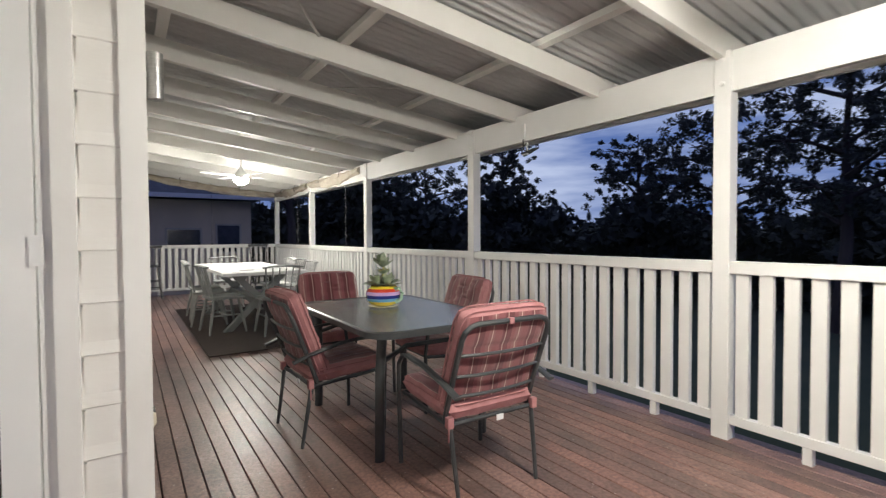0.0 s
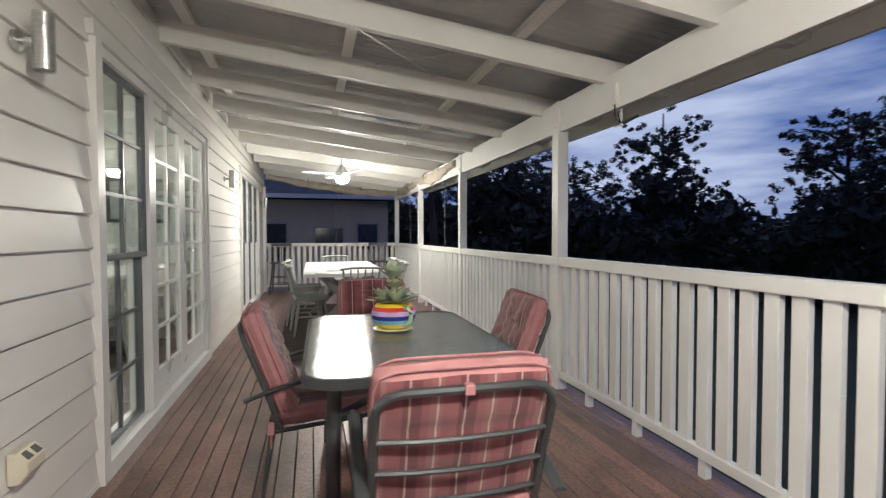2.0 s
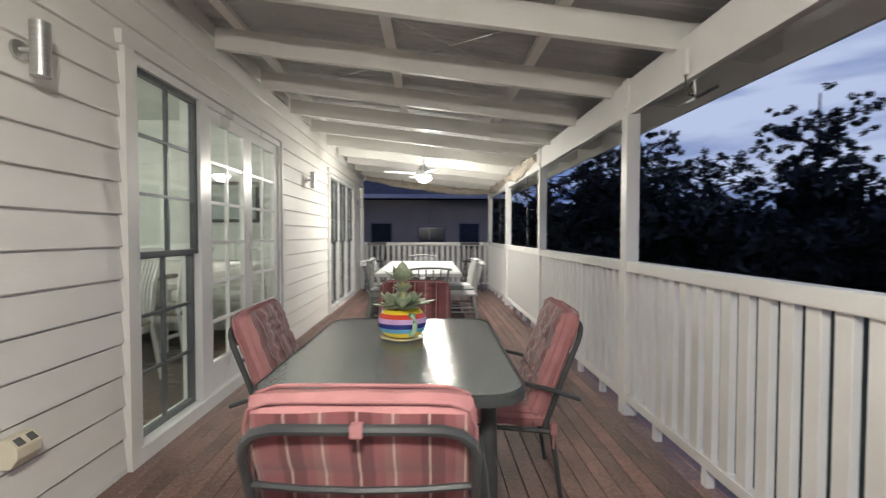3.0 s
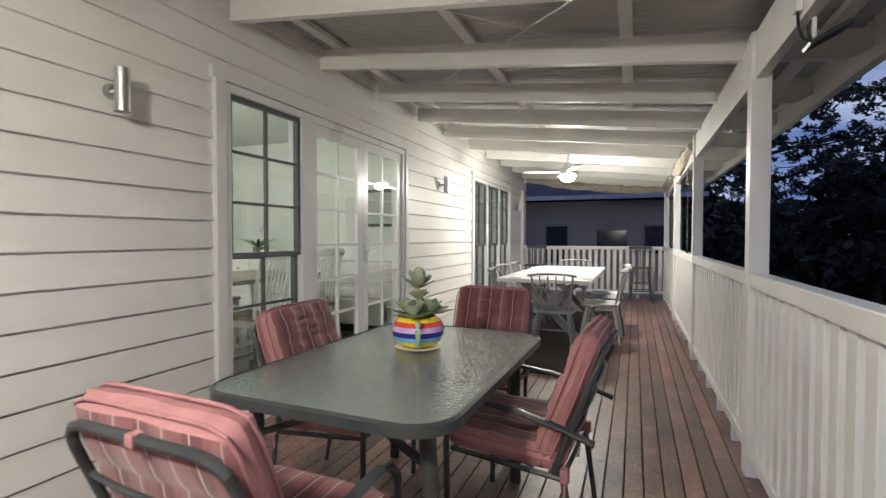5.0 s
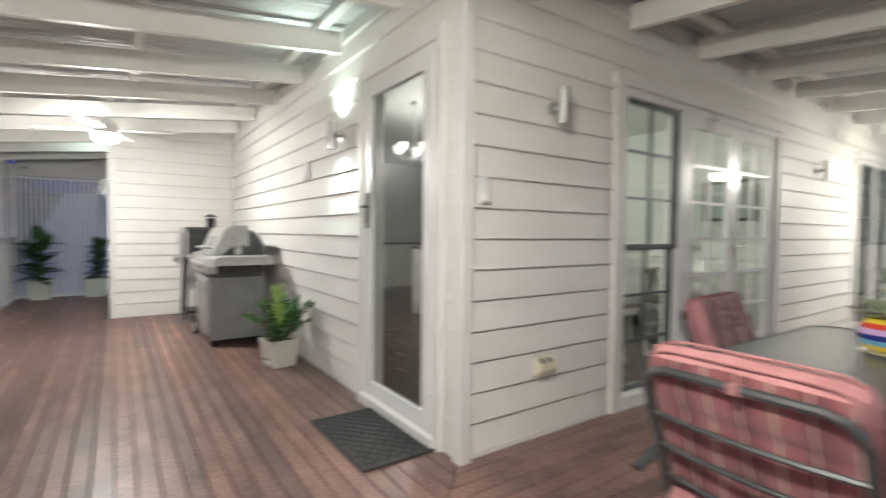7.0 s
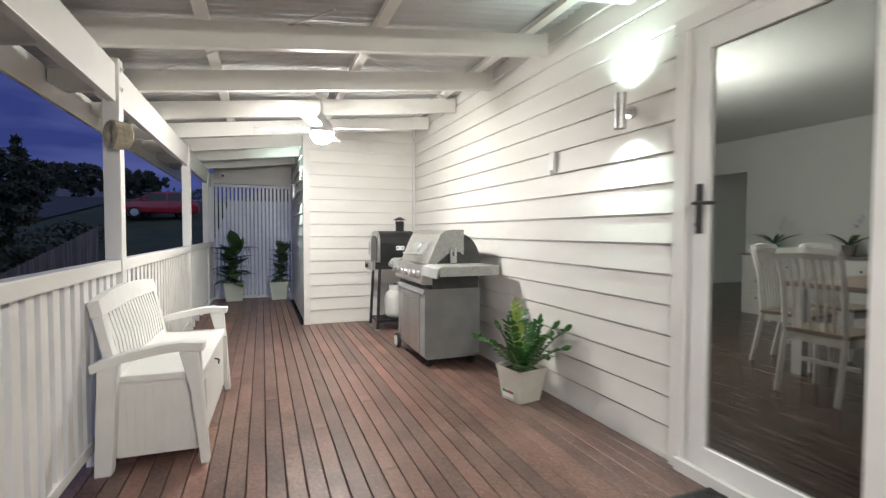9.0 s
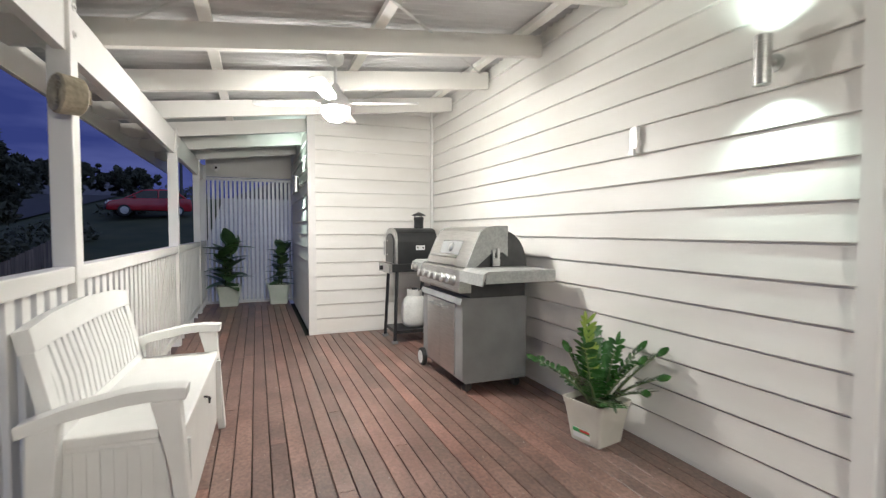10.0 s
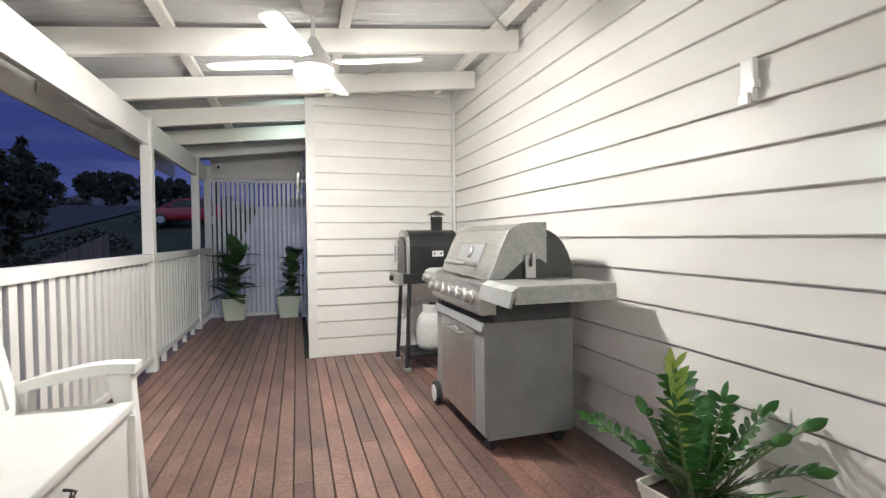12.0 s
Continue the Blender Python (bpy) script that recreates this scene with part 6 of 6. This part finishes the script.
part("frame", B((-0.32, 0.32, -0.025, 0.0, -0.26, -0.22), (-0.32, 0.32, -0.025, 0.0, 0.22, 0.26), (-0.32, -0.28, -0.025, 0.0, -0.22, 0.22), (0.28, 0.32, -0.025, 0.0, -0.22, 0.22)), GREY_DARK, pic)
part("print", B((-0.28, 0.28, -0.012, 0.0, -0.22, 0.22)), mat("pale_print", (0.55, 0.58, 0.56), (0.40, 0.46, 0.46), rough=0.6, scale=3), pic)
ORCHID = mat("orchid_petals", (0.30, 0.16, 0.55), (0.45, 0.28, 0.66), rough=0.5)
for k, (x, pc) in enumerate(((-3.85, (0.10, 0.36, 0.38)), (-2.95, (0.16, 0.14, 0.13)))):
    op = thing("orchid", "orchid with long leaves in a small glazed pot", "plant", pose(x, 4.70, 0.92))
    bm = bmesh.new()
    lathe(bm, [(0.05, 0.0), (0.07, 0.06), (0.08, 0.14), (0.07, 0.135)], 16)
    part("pot", bm, mat("orchid_pot_glaze", pc, rough=0.3), op, smooth=True)
    bm = bmesh.new()
    for i in range(7):
        a = i * 0.9 + k
        leaf(bm, (0, 0, 0.12), (math.cos(a), math.sin(a), 0.9), (-math.cos(a), -math.sin(a), 0.9), 0.36, 0.05, 0.003, -0.35, 7, 0.9)
    part("leaves", bm, FIDDLE, op)
    bm = bmesh.new()
    for i in range(9):
        z = 0.34 + 0.02 * i
        leaf(bm, (0.06 + 0.01 * i, 0.0, z), (math.cos(i * 2.1), math.sin(i * 2.1), 0.2), (0, 0, 1), 0.05, 0.045, 0.002, 0.1, 4, 1.0)
    part("flowers", bm, ORCHID, op, "violet flowers")
kw = thing("kitchen_window", "bright white kitchen window frame inside", "window", pose(-7.19, 3.3, 1.15))
part("frame", B((0.0, 0.04, -0.65, 0.65, 0.0, 0.05), (0.0, 0.04, -0.65, 0.65, 0.80, 0.85), (0.0, 0.04, -0.65, -0.60, 0.05, 0.80), (0.0, 0.04, 0.60, 0.65, 0.05, 0.80), (0.0, 0.03, -0.02, 0.02, 0.05, 0.80)), WHITE_CAB, kw)
drawers("kitchen_cabinet", "white kitchen base cabinets under the window", pose(-6.85, 3.2, 0.06, 0, 0, 90), 2.6, 0.6, 0.9, 4, 2)

# ---- outdoors ----
DIM_PANE = mat("dark_house_pane", (0.02, 0.025, 0.03), (0.03, 0.035, 0.045), rough=0.08)
GRASS = mat("dim_lawn", (0.030, 0.045, 0.018), (0.060, 0.070, 0.032), rough=0.95, scale=0.7, bump=0.8, bscale=14)
TAR = mat("asphalt", (0.045, 0.046, 0.05), (0.065, 0.066, 0.07), rough=0.85, scale=1.2, bump=0.5, bscale=90)


def ground_z(x, y):
    rise = max(0.0, -x - 9.0) * 0.167
    return -1.6 + min(rise, 5.2) - 0.06 * max(0.0, x - 4.0) * (x < 60) - 3.3 * (x >= 60)


verts, faces = [], []
gx = [-400, -150, -80, -60, -50, -45, -40, -36, -32, -28, -24, -20, -16, -13, -9, -4, 0, 4, 10, 20, 35, 60, 150, 400]
gy = [-400, -120, -50, -30, -20, -14, -10, -6, -3, 0, 6, 12, 20, 30, 50, 120, 400]
for x in gx:
    for y in gy:
        verts.append((x, y, ground_z(min(x, 59), y) + 0.06 * math.sin(x * 1.3 + y)))
for i in range(len(gx) - 1):
    for j in range(len(gy) - 1):
        k = i * len(gy) + j
        faces.append((k, k + len(gy), k + len(gy) + 1, k + 1))
me = bpy.data.meshes.new("ground")
me.from_pydata(verts, [], faces)
me.materials.append(GRASS)
tagged(new("ground", me), "dim sloping lawn around the house at dusk", "ground", kind="structure")
bm = bmesh.new()
rows = []
for x in range(-70, -9, 3):
    c = -15.5 - 0.12 * (x + 30)
    rows.append([bm.verts.new((x, c + dy, ground_z(x, c) + 0.09)) for dy in (-3.2, 3.2)])
for a, b in zip(rows, rows[1:]):
    bm.faces.new((a[0], b[0], b[1], a[1]))
solid("road", bm, TAR, "grey asphalt street rising past the house", "road", kind="structure")

FENCE = mat("weathered_paling", (0.13, 0.105, 0.085), (0.22, 0.18, 0.15), rough=0.85, scale=5, stretch=(1, 1, 0.3), bump=0.4, vary=0.2)
fence = thing("paling_fence", "weathered grey timber paling fence along the slope", "fence")
PALING = mesh_of("paling", B((-0.06, 0.06, -0.008, 0.008, 0.0, 1.75)), FENCE)
for i in range(72):
    x = -7.0 - i * 0.13
    o = new("paling", PALING)
    o.parent = fence
    y = -6.6 + 0.004 * math.sin(i)
    o.matrix_basis = pose(x, y, ground_z(x, y) - 0.02 + 0.01 * math.sin(i * 2.3))
for z in (0.4, 1.2):
    bm = bmesh.new()
    for i in range(0, 72, 6):
        x0, x1 = -7.0 - i * 0.13, -7.0 - (i + 6) * 0.13
        vs = [bm.verts.new(p) for p in ((x0, -6.612, ground_z(x0, 0) + z), (x1, -6.612, ground_z(x1, 0) + z), (x1, -6.612, ground_z(x1, 0) + z + 0.07), (x0, -6.612, ground_z(x0, 0) + z + 0.07))]
        bm.faces.new(vs)
    part("fence_rail", bm, FENCE, fence)

CONCRETE = mat("pale_concrete", (0.52, 0.50, 0.49), (0.62, 0.60, 0.59), rough=0.85, scale=1.1, bump=0.3, bscale=40, wear=0.12)
bm = bmesh.new()
rows = []
for x in range(-44, -9, 2):
    rows.append([bm.verts.new((x + 0.5, y, ground_z(x + 0.5, y) + 0.13)) for y in (-3.7 + 0.02 * (x + 9), 9.0)])
for a, b in zip(rows, rows[1:]):
    bm.faces.new((a[0], b[0], b[1], a[1]))
solid("driveway", bm, CONCRETE, "pale concrete driveway rising beyond the slat screen", "driveway", kind="structure")
pole = thing("street_pole", "dark slender street pole beyond the red car", "pole", pose(-34.0, -6.4, ground_z(-34.0, -6.4)))
bm = bmesh.new()
lathe(bm, [(0.09, -0.2), (0.085, 2.5), (0.06, 7.2), (0.02, 7.25)], 12)
part("shaft", bm, DIM_PANE, pole)
bm = bmesh.new()
lathe(bm, [(0.14, -0.1), (0.14, 0.12), (0.10, 0.16)], 12)
part("base_collar", bm, DIM_PANE, pole)

BARK = mat("dark_bark", (0.07, 0.055, 0.045), (0.14, 0.12, 0.10), rough=0.9, scale=3, stretch=(1, 1, 0.2), bump=0.8, bscale=14)
LEAVES = mat("dim_gum_leaves", (0.062, 0.070, 0.052), (0.10, 0.112, 0.078), rough=0.7, scale=0.8)


def leaf_cloud(centres, radii, per, size, rg):
    """Small leaf blades scattered in uneven clumps; vertices and faces as arrays."""
    n = len(centres) * per
    c = np.repeat(np.array(centres), per, axis=0)
    r = np.repeat(np.array(radii), per)[:, None]
    d = rg.normal(size=(n, 3))
    d /= np.linalg.norm(d, axis=1)[:, None]
    p = c + d * r * (rg.random((n, 1)) ** 0.45) * np.array([1, 1, 0.72])
    u = rg.normal(size=(n, 3))
    u /= np.linalg.norm(u, axis=1)[:, None]
    v = np.cross(u, rg.normal(size=(n, 3)))
    v /= np.linalg.norm(v, axis=1)[:, None]
    s = size * (0.55 + 0.9 * rg.random((n, 1)))
    quad = np.stack([p - u * s, p + v * s * 0.42, p + u * s, p - v * s * 0.42], axis=1).reshape(-1, 3)
    return quad, np.arange(4 * n).reshape(-1, 4)


def leaf_mesh(name, quad, idx, material):
    me = bpy.data.meshes.new(name)
    me.from_pydata(quad.tolist(), [], idx.tolist())
    me.materials.append(material)
    return me


def tree(at, height, spread, seed, clumps=52, per=40, size=0.12, label="tall dark gum tree with an open crown", low=0.35):
    t = thing("gum_tree", label, "tree", pose(*at), "trees beyond the rail")
    r = random.Random(seed)
    rg = np.random.default_rng(seed)
    bm = bmesh.new()
    top = Vector((r.uniform(-0.6, 0.6), r.uniform(-0.6, 0.6), height * 0.9))
    trunk = [Vector((0, 0, -0.4)), top * 0.3 + Vector((r.uniform(-0.2, 0.2), r.uniform(-0.2, 0.2), 0)), top * 0.62, top]
    tube(bm, trunk, [height * 0.022, height * 0.016, height * 0.010, height * 0.003], 8)
    centres, radii = [], []
    limbs = 13
    for i in range(limbs):
        f = low + (0.84 - low) * (i + r.random() * 0.5) / limbs
        a = i * 2.4 + seed
        shape = math.sin(math.pi * min(1, 0.18 + 0.80 * (f - low) / (1 - low))) ** 0.6
        reach = spread * shape * r.uniform(0.65, 1.1)
        b0 = top * f
        b2 = b0 + Vector((math.cos(a) * reach, math.sin(a) * reach, height * r.uniform(0.03, 0.13)))
        b1 = (b0 + b2) / 2 + Vector((0, 0, height * 0.02))
        tube(bm, [b0, b1, b2], [height * 0.008, height * 0.005, height * 0.0018], 5)
        for k in range(clumps // limbs + 1):
            q = b0.lerp(b2, r.uniform(0.35, 1.05)) + Vector((r.uniform(-1, 1), r.uniform(-1, 1), r.uniform(-0.6, 0.9))) * spread * 0.2
            tube(bm, [b1.lerp(b2, 0.5), q], [height * 0.003, height * 0.0012], 4)
            for j in range(3):
                centres.append(tuple(q + Vector((r.gauss(0, 1), r.gauss(0, 1), r.gauss(0, 0.8))) * spread * 0.09))
                radii.append(spread * r.uniform(0.05, 0.11))
    # the crown: a rounded dome of small leaf clumps, thinned in patches so that sky shows through
    while len(centres) < 300:
        g = r.uniform(0, 2 * math.pi)
        el = r.uniform(-0.85, 1.0)
        fr = r.uniform(0.0, 1.0) ** 0.4
        w = math.sqrt(max(0, 1 - el * el))
        d = Vector((math.cos(g) * w, math.sin(g) * w, el))
        edge = 1.0 + 0.22 * noise.noise(d * 2.3 + Vector((seed, 0, 0)))
        q = top * 0.72 + Vector((d.x * spread * 1.08 * edge * fr, d.y * spread * 1.08 * edge * fr, d.z * height * 0.27 * edge * fr))
        if noise.noise(q * (2.6 / spread) + Vector((seed * 3.1, 0, 0))) < -0.04:
            continue
        centres.append(tuple(q))
        radii.append(spread * r.uniform(0.045, 0.10))
    part("trunk", bm, BARK, t)
    quad, idx = leaf_cloud(centres, radii, per, size, rg)
    o = new("crown", leaf_mesh("crown", quad, idx, LEAVES))
    o.parent = t
    return t


def out_a(az, dist):
    """A place seen from the verandah corner, az degrees from +y towards +x."""
    return 1.2 + dist * math.sin(radians(az)), -1.3 + dist * math.cos(radians(az))


for az, dist, h, sp, sd in ((14, 27, 13.5, 4.6, 1), (22, 34, 11.5, 4.0, 2), (31, 40, 11.5, 4.4, 3), (40, 36, 13.6, 3.3, 4), (56, 35, 12.8, 3.9, 5), (64, 29, 12.6, 4.2, 6), (74, 23, 13.4, 5.0, 7), (86, 26, 13.0, 5.0, 8), (5, 42, 12.0, 4.5, 9)):
    x, y = out_a(az, dist)
    tree((x, y, ground_z(x, y)), h, sp, sd)
for k, (az, dist, h, sp) in enumerate(((113.5, 17, 4.7, 1.45), (119, 21, 5.2, 1.9), (107, 44, 2.9, 2.0), (102, 47, 2.9, 2.2))):
    x, y = 0.0 - dist * math.sin(radians(az)), -2.0 + dist * math.cos(radians(az))
    tree((x, y, ground_z(x, y)), h, sp, 30 + k, 46, 60, 0.14, "dense dark garden tree beside the street", 0.15)
# low dark woods beyond the rail
rg = np.random.default_rng(77)
cs, rr = [], []
for i in range(900):
    az, dist = rg.uniform(-14, 104), rg.uniform(32, 56)
    x, y = out_a(az, dist)
    if x < 6 and dist < 34:
        continue
    hgt = rg.uniform(0.0, 1.0) ** 0.8 * (5.9 + 1.1 * math.sin(az * 0.35) + 0.5 * math.sin(az * 1.1))
    cs.append((x, y, ground_z(x, y) + hgt))
    rr.append(rg.uniform(1.2, 2.2))
quad, idx = leaf_cloud(cs, rr, 130, 0.40, rg)
tagged(new("woods", leaf_mesh("woods", quad, idx, LEAVES)), "low dark woods beyond the lawn at dusk", "woods", kind="stuff")
cs, rr = [], []
for i in range(90):
    x = rg.uniform(-62, -11)
    y = rg.choice([-8.3, -9.0, -20.5, -21.5]) + rg.uniform(-0.6, 0.6) - (0.10 * (x + 30) if x > -30 else 0.12 * (x + 30))
    cs.append((x, y, ground_z(x, y) + rg.uniform(0.1, 0.7)))
    rr.append(rg.uniform(0.5, 1.0))
quad, idx = leaf_cloud(cs, rr, 110, 0.13, rg)
tagged(new("shrubs", leaf_mesh("shrubs", quad, idx, LEAVES)), "dark clipped shrubs along the street", "shrubs", kind="stuff")

HOUSE_WALL = mat("dim_rendered_wall", (0.40, 0.355, 0.31), (0.46, 0.41, 0.36), rough=0.8, scale=1.5, bump=0.2)
HOUSE_ROOF = mat("dark_tile_roof", (0.10, 0.10, 0.11), (0.15, 0.15, 0.16), rough=0.7, scale=4, bump=0.4, bscale=10)


def house(m, w, d, h, pitch, wins, label):
    """A hip-roofed house; front at -y."""
    t = thing("house", label, "house", m)
    part("wall", B((-w / 2, w / 2, -d / 2, d / 2, 0, h)), HOUSE_WALL, t)
    bm = bmesh.new()
    e = 0.55
    base = [bm.verts.new(p) for p in ((-w / 2 - e, -d / 2 - e, h + 0.12), (w / 2 + e, -d / 2 - e, h + 0.12), (w / 2 + e, d / 2 + e, h + 0.12), (-w / 2 - e, d / 2 + e, h + 0.12))]
    ridge = [bm.verts.new((s * max(0.2, w / 2 - d / 2), 0, h + pitch)) for s in (-1, 1)]
    bm.faces.new(base)
    bm.faces.new((base[0], base[1], ridge[1], ridge[0]))
    bm.faces.new((base[2], base[3], ridge[0], ridge[1]))
    bm.faces.new((base[1], base[2], ridge[1]))
    bm.faces.new((base[3], base[0], ridge[0]))
    part("roof", bm, HOUSE_ROOF, t)
    part("gutter", B((-w / 2 - e - 0.1, w / 2 + e + 0.1, -d / 2 - e - 0.12, -d / 2 - e, h + 0.02, h + 0.16), (-w / 2 - e - 0.12, -w / 2 - e, -d / 2 - e, d / 2 + e, h + 0.02, h + 0.16)), TRIM, t)
    for x, z, ww, hh in wins:
        win = part("window", B((x - ww / 2 - 0.06, x + ww / 2 + 0.06, -d / 2 - 0.04, -d / 2 - 0.002, z - 0.06, z + hh + 0.06)), TRIM_DIM, t)
        part("pane", B((x - ww / 2, x + ww / 2, -d / 2 - 0.055, -d / 2 - 0.041, z, z + hh)), DIM_PANE, win)
    return t


TRIM_DIM = mat("dim_window_trim", (0.28, 0.28, 0.28), (0.34, 0.34, 0.34), rough=0.6)
house(pose(-2.8, 20.0, -1.6), 13.0, 8.0, 4.05, 3.6, ((2.58, 1.9, 0.72, 1.3), (4.39, 2.45, 0.95, 0.6), (5.75, 2.3, 0.7, 0.9)), "grey neighbouring house with a dark tiled roof")
house(pose(-54, -17.5, 0.7, 0, 0, 80), 14, 9, 2.7, 2.6, ((0, 0.9, 1.6, 1.2), (-4, 0.9, 1.4, 1.2)), "low dim house across the street")
house(pose(-60, 4, 1.6, 0, 0, 86), 16, 9, 2.8, 2.8, ((0, 0.9, 1.6, 1.2), (4, 0.9, 1.6, 1.2)), "pale low house up the street")

# parked red car
CAR_RED = mat("red_car_paint", (0.33, 0.012, 0.022), (0.40, 0.02, 0.03), rough=0.2, scale=2, coat=0.8)
CAR_GLASS = mat("dark_car_glass", (0.015, 0.016, 0.018), (0.02, 0.022, 0.025), rough=0.06)
car = thing("hatchback_car", "shiny red hatchback car parked on the street", "car", pose(-29.8, -7.4, ground_z(-29.8, -7.4) + 0.06, 0, 0, 108))
# side outline runs along x (front at -x); halves are lofted inwards towards the roof
low = [(-1.95, 0.30), (-1.98, 0.55), (-1.85, 0.76), (-1.15, 0.93), (1.55, 1.0), (1.88, 0.95), (1.93, 0.55), (1.88, 0.30)]
bm = bmesh.new()
prism(bm, low, "y", -0.82, 0.82)
soften(bm, 0.07, 3)
part("body", bm, CAR_RED, car, smooth=True)


def cabin(out, wb, wt, zb, zt):
    bm_ = bmesh.new()
    ring = [[bm_.verts.new((x, s * (wb + (wt - wb) * (z - zb) / (zt - zb)), z)) for x, z in out] for s in (-1, 1)]
    k_ = len(out)
    bm_.faces.new(ring[0])
    bm_.faces.new(ring[1][::-1])
    for i in range(k_):
        bm_.faces.new((ring[0][i], ring[1][i], ring[1][(i + 1) % k_], ring[0][(i + 1) % k_]))
    return bm_


part("cabin_glass", cabin([(-1.15, 0.93), (-0.35, 1.36), (1.05, 1.42), (1.62, 1.0)], 0.77, 0.60, 0.93, 1.42), CAR_GLASS, car, "dark windows")
bm = cabin([(-0.38, 1.37), (-0.2, 1.43), (0.6, 1.475), (1.12, 1.43), (1.10, 1.40), (-0.3, 1.35)], 0.63, 0.56, 1.35, 1.475)
part("roof", bm, CAR_RED, car)
for s in (-1, 1):
    for xa, za, xb, zb, yb, rad in ((-1.15, 0.94, -0.36, 1.37, 0.625, 0.035), (0.30, 0.98, 0.34, 1.41, 0.63, 0.04), (1.60, 1.0, 1.08, 1.42, 0.61, 0.06)):
        bm = bmesh.new()
        tube(bm, [(xa, s * 0.77, za), (xb, s * yb, zb)], rad, 6)
        part("pillar", bm, CAR_RED, car)
    for x in (-1.22, 1.22):
        bm = bmesh.new()
        lathe(bm, [(0.20, -0.1), (0.29, -0.09), (0.30, 0.0), (0.29, 0.09), (0.20, 0.1)], 22)
        wh = part("wheel", bm, RUBBER, car, smooth=True)
        wh.matrix_basis = pose(x, s * 0.76, 0.30, 90, 0, 0)
        bm = bmesh.new()
        lathe(bm, [(0.05, -0.108), (0.195, -0.104), (0.195, 0.104), (0.05, 0.108)], 16)
        part("rim", bm, STEEL, wh, "silver wheel rim")
    o = part("headlight", B((-1.93, -1.62, s * 0.62 - 0.14, s * 0.62 + 0.14, 0.66, 0.80), soft=0.04), mat("clear_headlight", (0.7, 0.7, 0.7), rough=0.1), car, "clear headlight")
    part("mirror", B((-0.85, -0.70, s * 0.88 - 0.07, s * 0.88 + 0.07, 0.95, 1.06), soft=0.02), CAR_RED, car)
part("bumper_grille", B((-2.0, -1.93, -0.5, 0.5, 0.35, 0.5), soft=0.02), RUBBER, car)

# ---- boards of walls and deck, last ----
clad("x", -0.02, 1, 0.03, END_A + 0.5, [(FD0 - 0.07, FD1 + 0.055, FDZ), (W20 - 0.07, W21 + 0.055, W2Z)], wall_a, 0.161, 0.019)
clad("y", 0.02, -1, WALL_C + 0.01, -0.03, [(DR0 - 0.065, DR1 + 0.05, DRZ)], wall_b, 0.161, 0.019)
clad("x", WALL_C - 0.02, 1, WALL_D + 0.05, -0.03, [], wall_c, 0.161, 0.019)
clad("y", WALL_D + 0.02, -1, END_B, WALL_C - 0.055, [], wall_d, 0.161, 0.019)

DECK_W, DECK_P = 0.0855, 0.0905
DECK_PROFILE = ((0.0, 0.0), (0.0, 0.016), (0.003, 0.019), (DECK_W - 0.003, 0.019), (DECK_W, 0.016), (DECK_W, 0.0))
deck_meshes = {}


def deck_board(axis, lane, a, b, cut_a=0.0):
    """One board of the deck; cut_a: how far its start is mitred over its width."""
    key = (axis, round(b - a, 2), round(cut_a, 3))
    if key not in deck_meshes:
        bm = bmesh.new()
        lo = [bm.verts.new((p, cut_a * (p / DECK_W) + 0.001, z)) for p, z in DECK_PROFILE]
        hi = [bm.verts.new((p, b - a - 0.001, z)) for p, z in DECK_PROFILE]
        bm.faces.new(lo)
        bm.faces.new(hi[::-1])
        for i in range(6):
            bm.faces.new((lo[i], hi[i], hi[(i + 1) % 6], lo[(i + 1) % 6]))
        deck_meshes[key] = mesh_of("deck_board", bm, DECK)
    ob = new("deck_board", deck_meshes[key])
    ob.parent = floor
    # lanes of A run along +y from x; lanes of B run along -x from y
    ob.matrix_basis = pose(lane, a, -0.019) if axis == "y" else pose(-a, -lane, -0.019) @ Matrix(((0, -1, 0, 0), (-1, 0, 0, 0), (0, 0, 1, 0), (0, 0, 0, 1)))
    return ob


rnd = random.Random(5)
for i in range(33):
    lane = 0.003 + i * DECK_P
    for axis, far, start in (("y", END_A + 0.12, -lane), ("x", -END_B + 0.1, -lane)):
        a = start if start > -2.9 else -2.9
        if axis == "x" and lane < -WALL_D - 0.02:
            far = -WALL_C - 0.0
        cuts = [a]
        step = 3.0 + 0.9 * ((i * 7 + (axis == "x") * 3) % 4)
        while cuts[-1] + step < far - 0.8:
            cuts.append(cuts[-1] + step)
            step = 3.6 + 0.45 * ((i * 5) % 3)
        cuts.append(far)
        for k, (c0, c1) in enumerate(zip(cuts, cuts[1:])):
            deck_board(axis, lane, round(c0, 2), round(c1, 2), -DECK_W if k == 0 else 0.0)
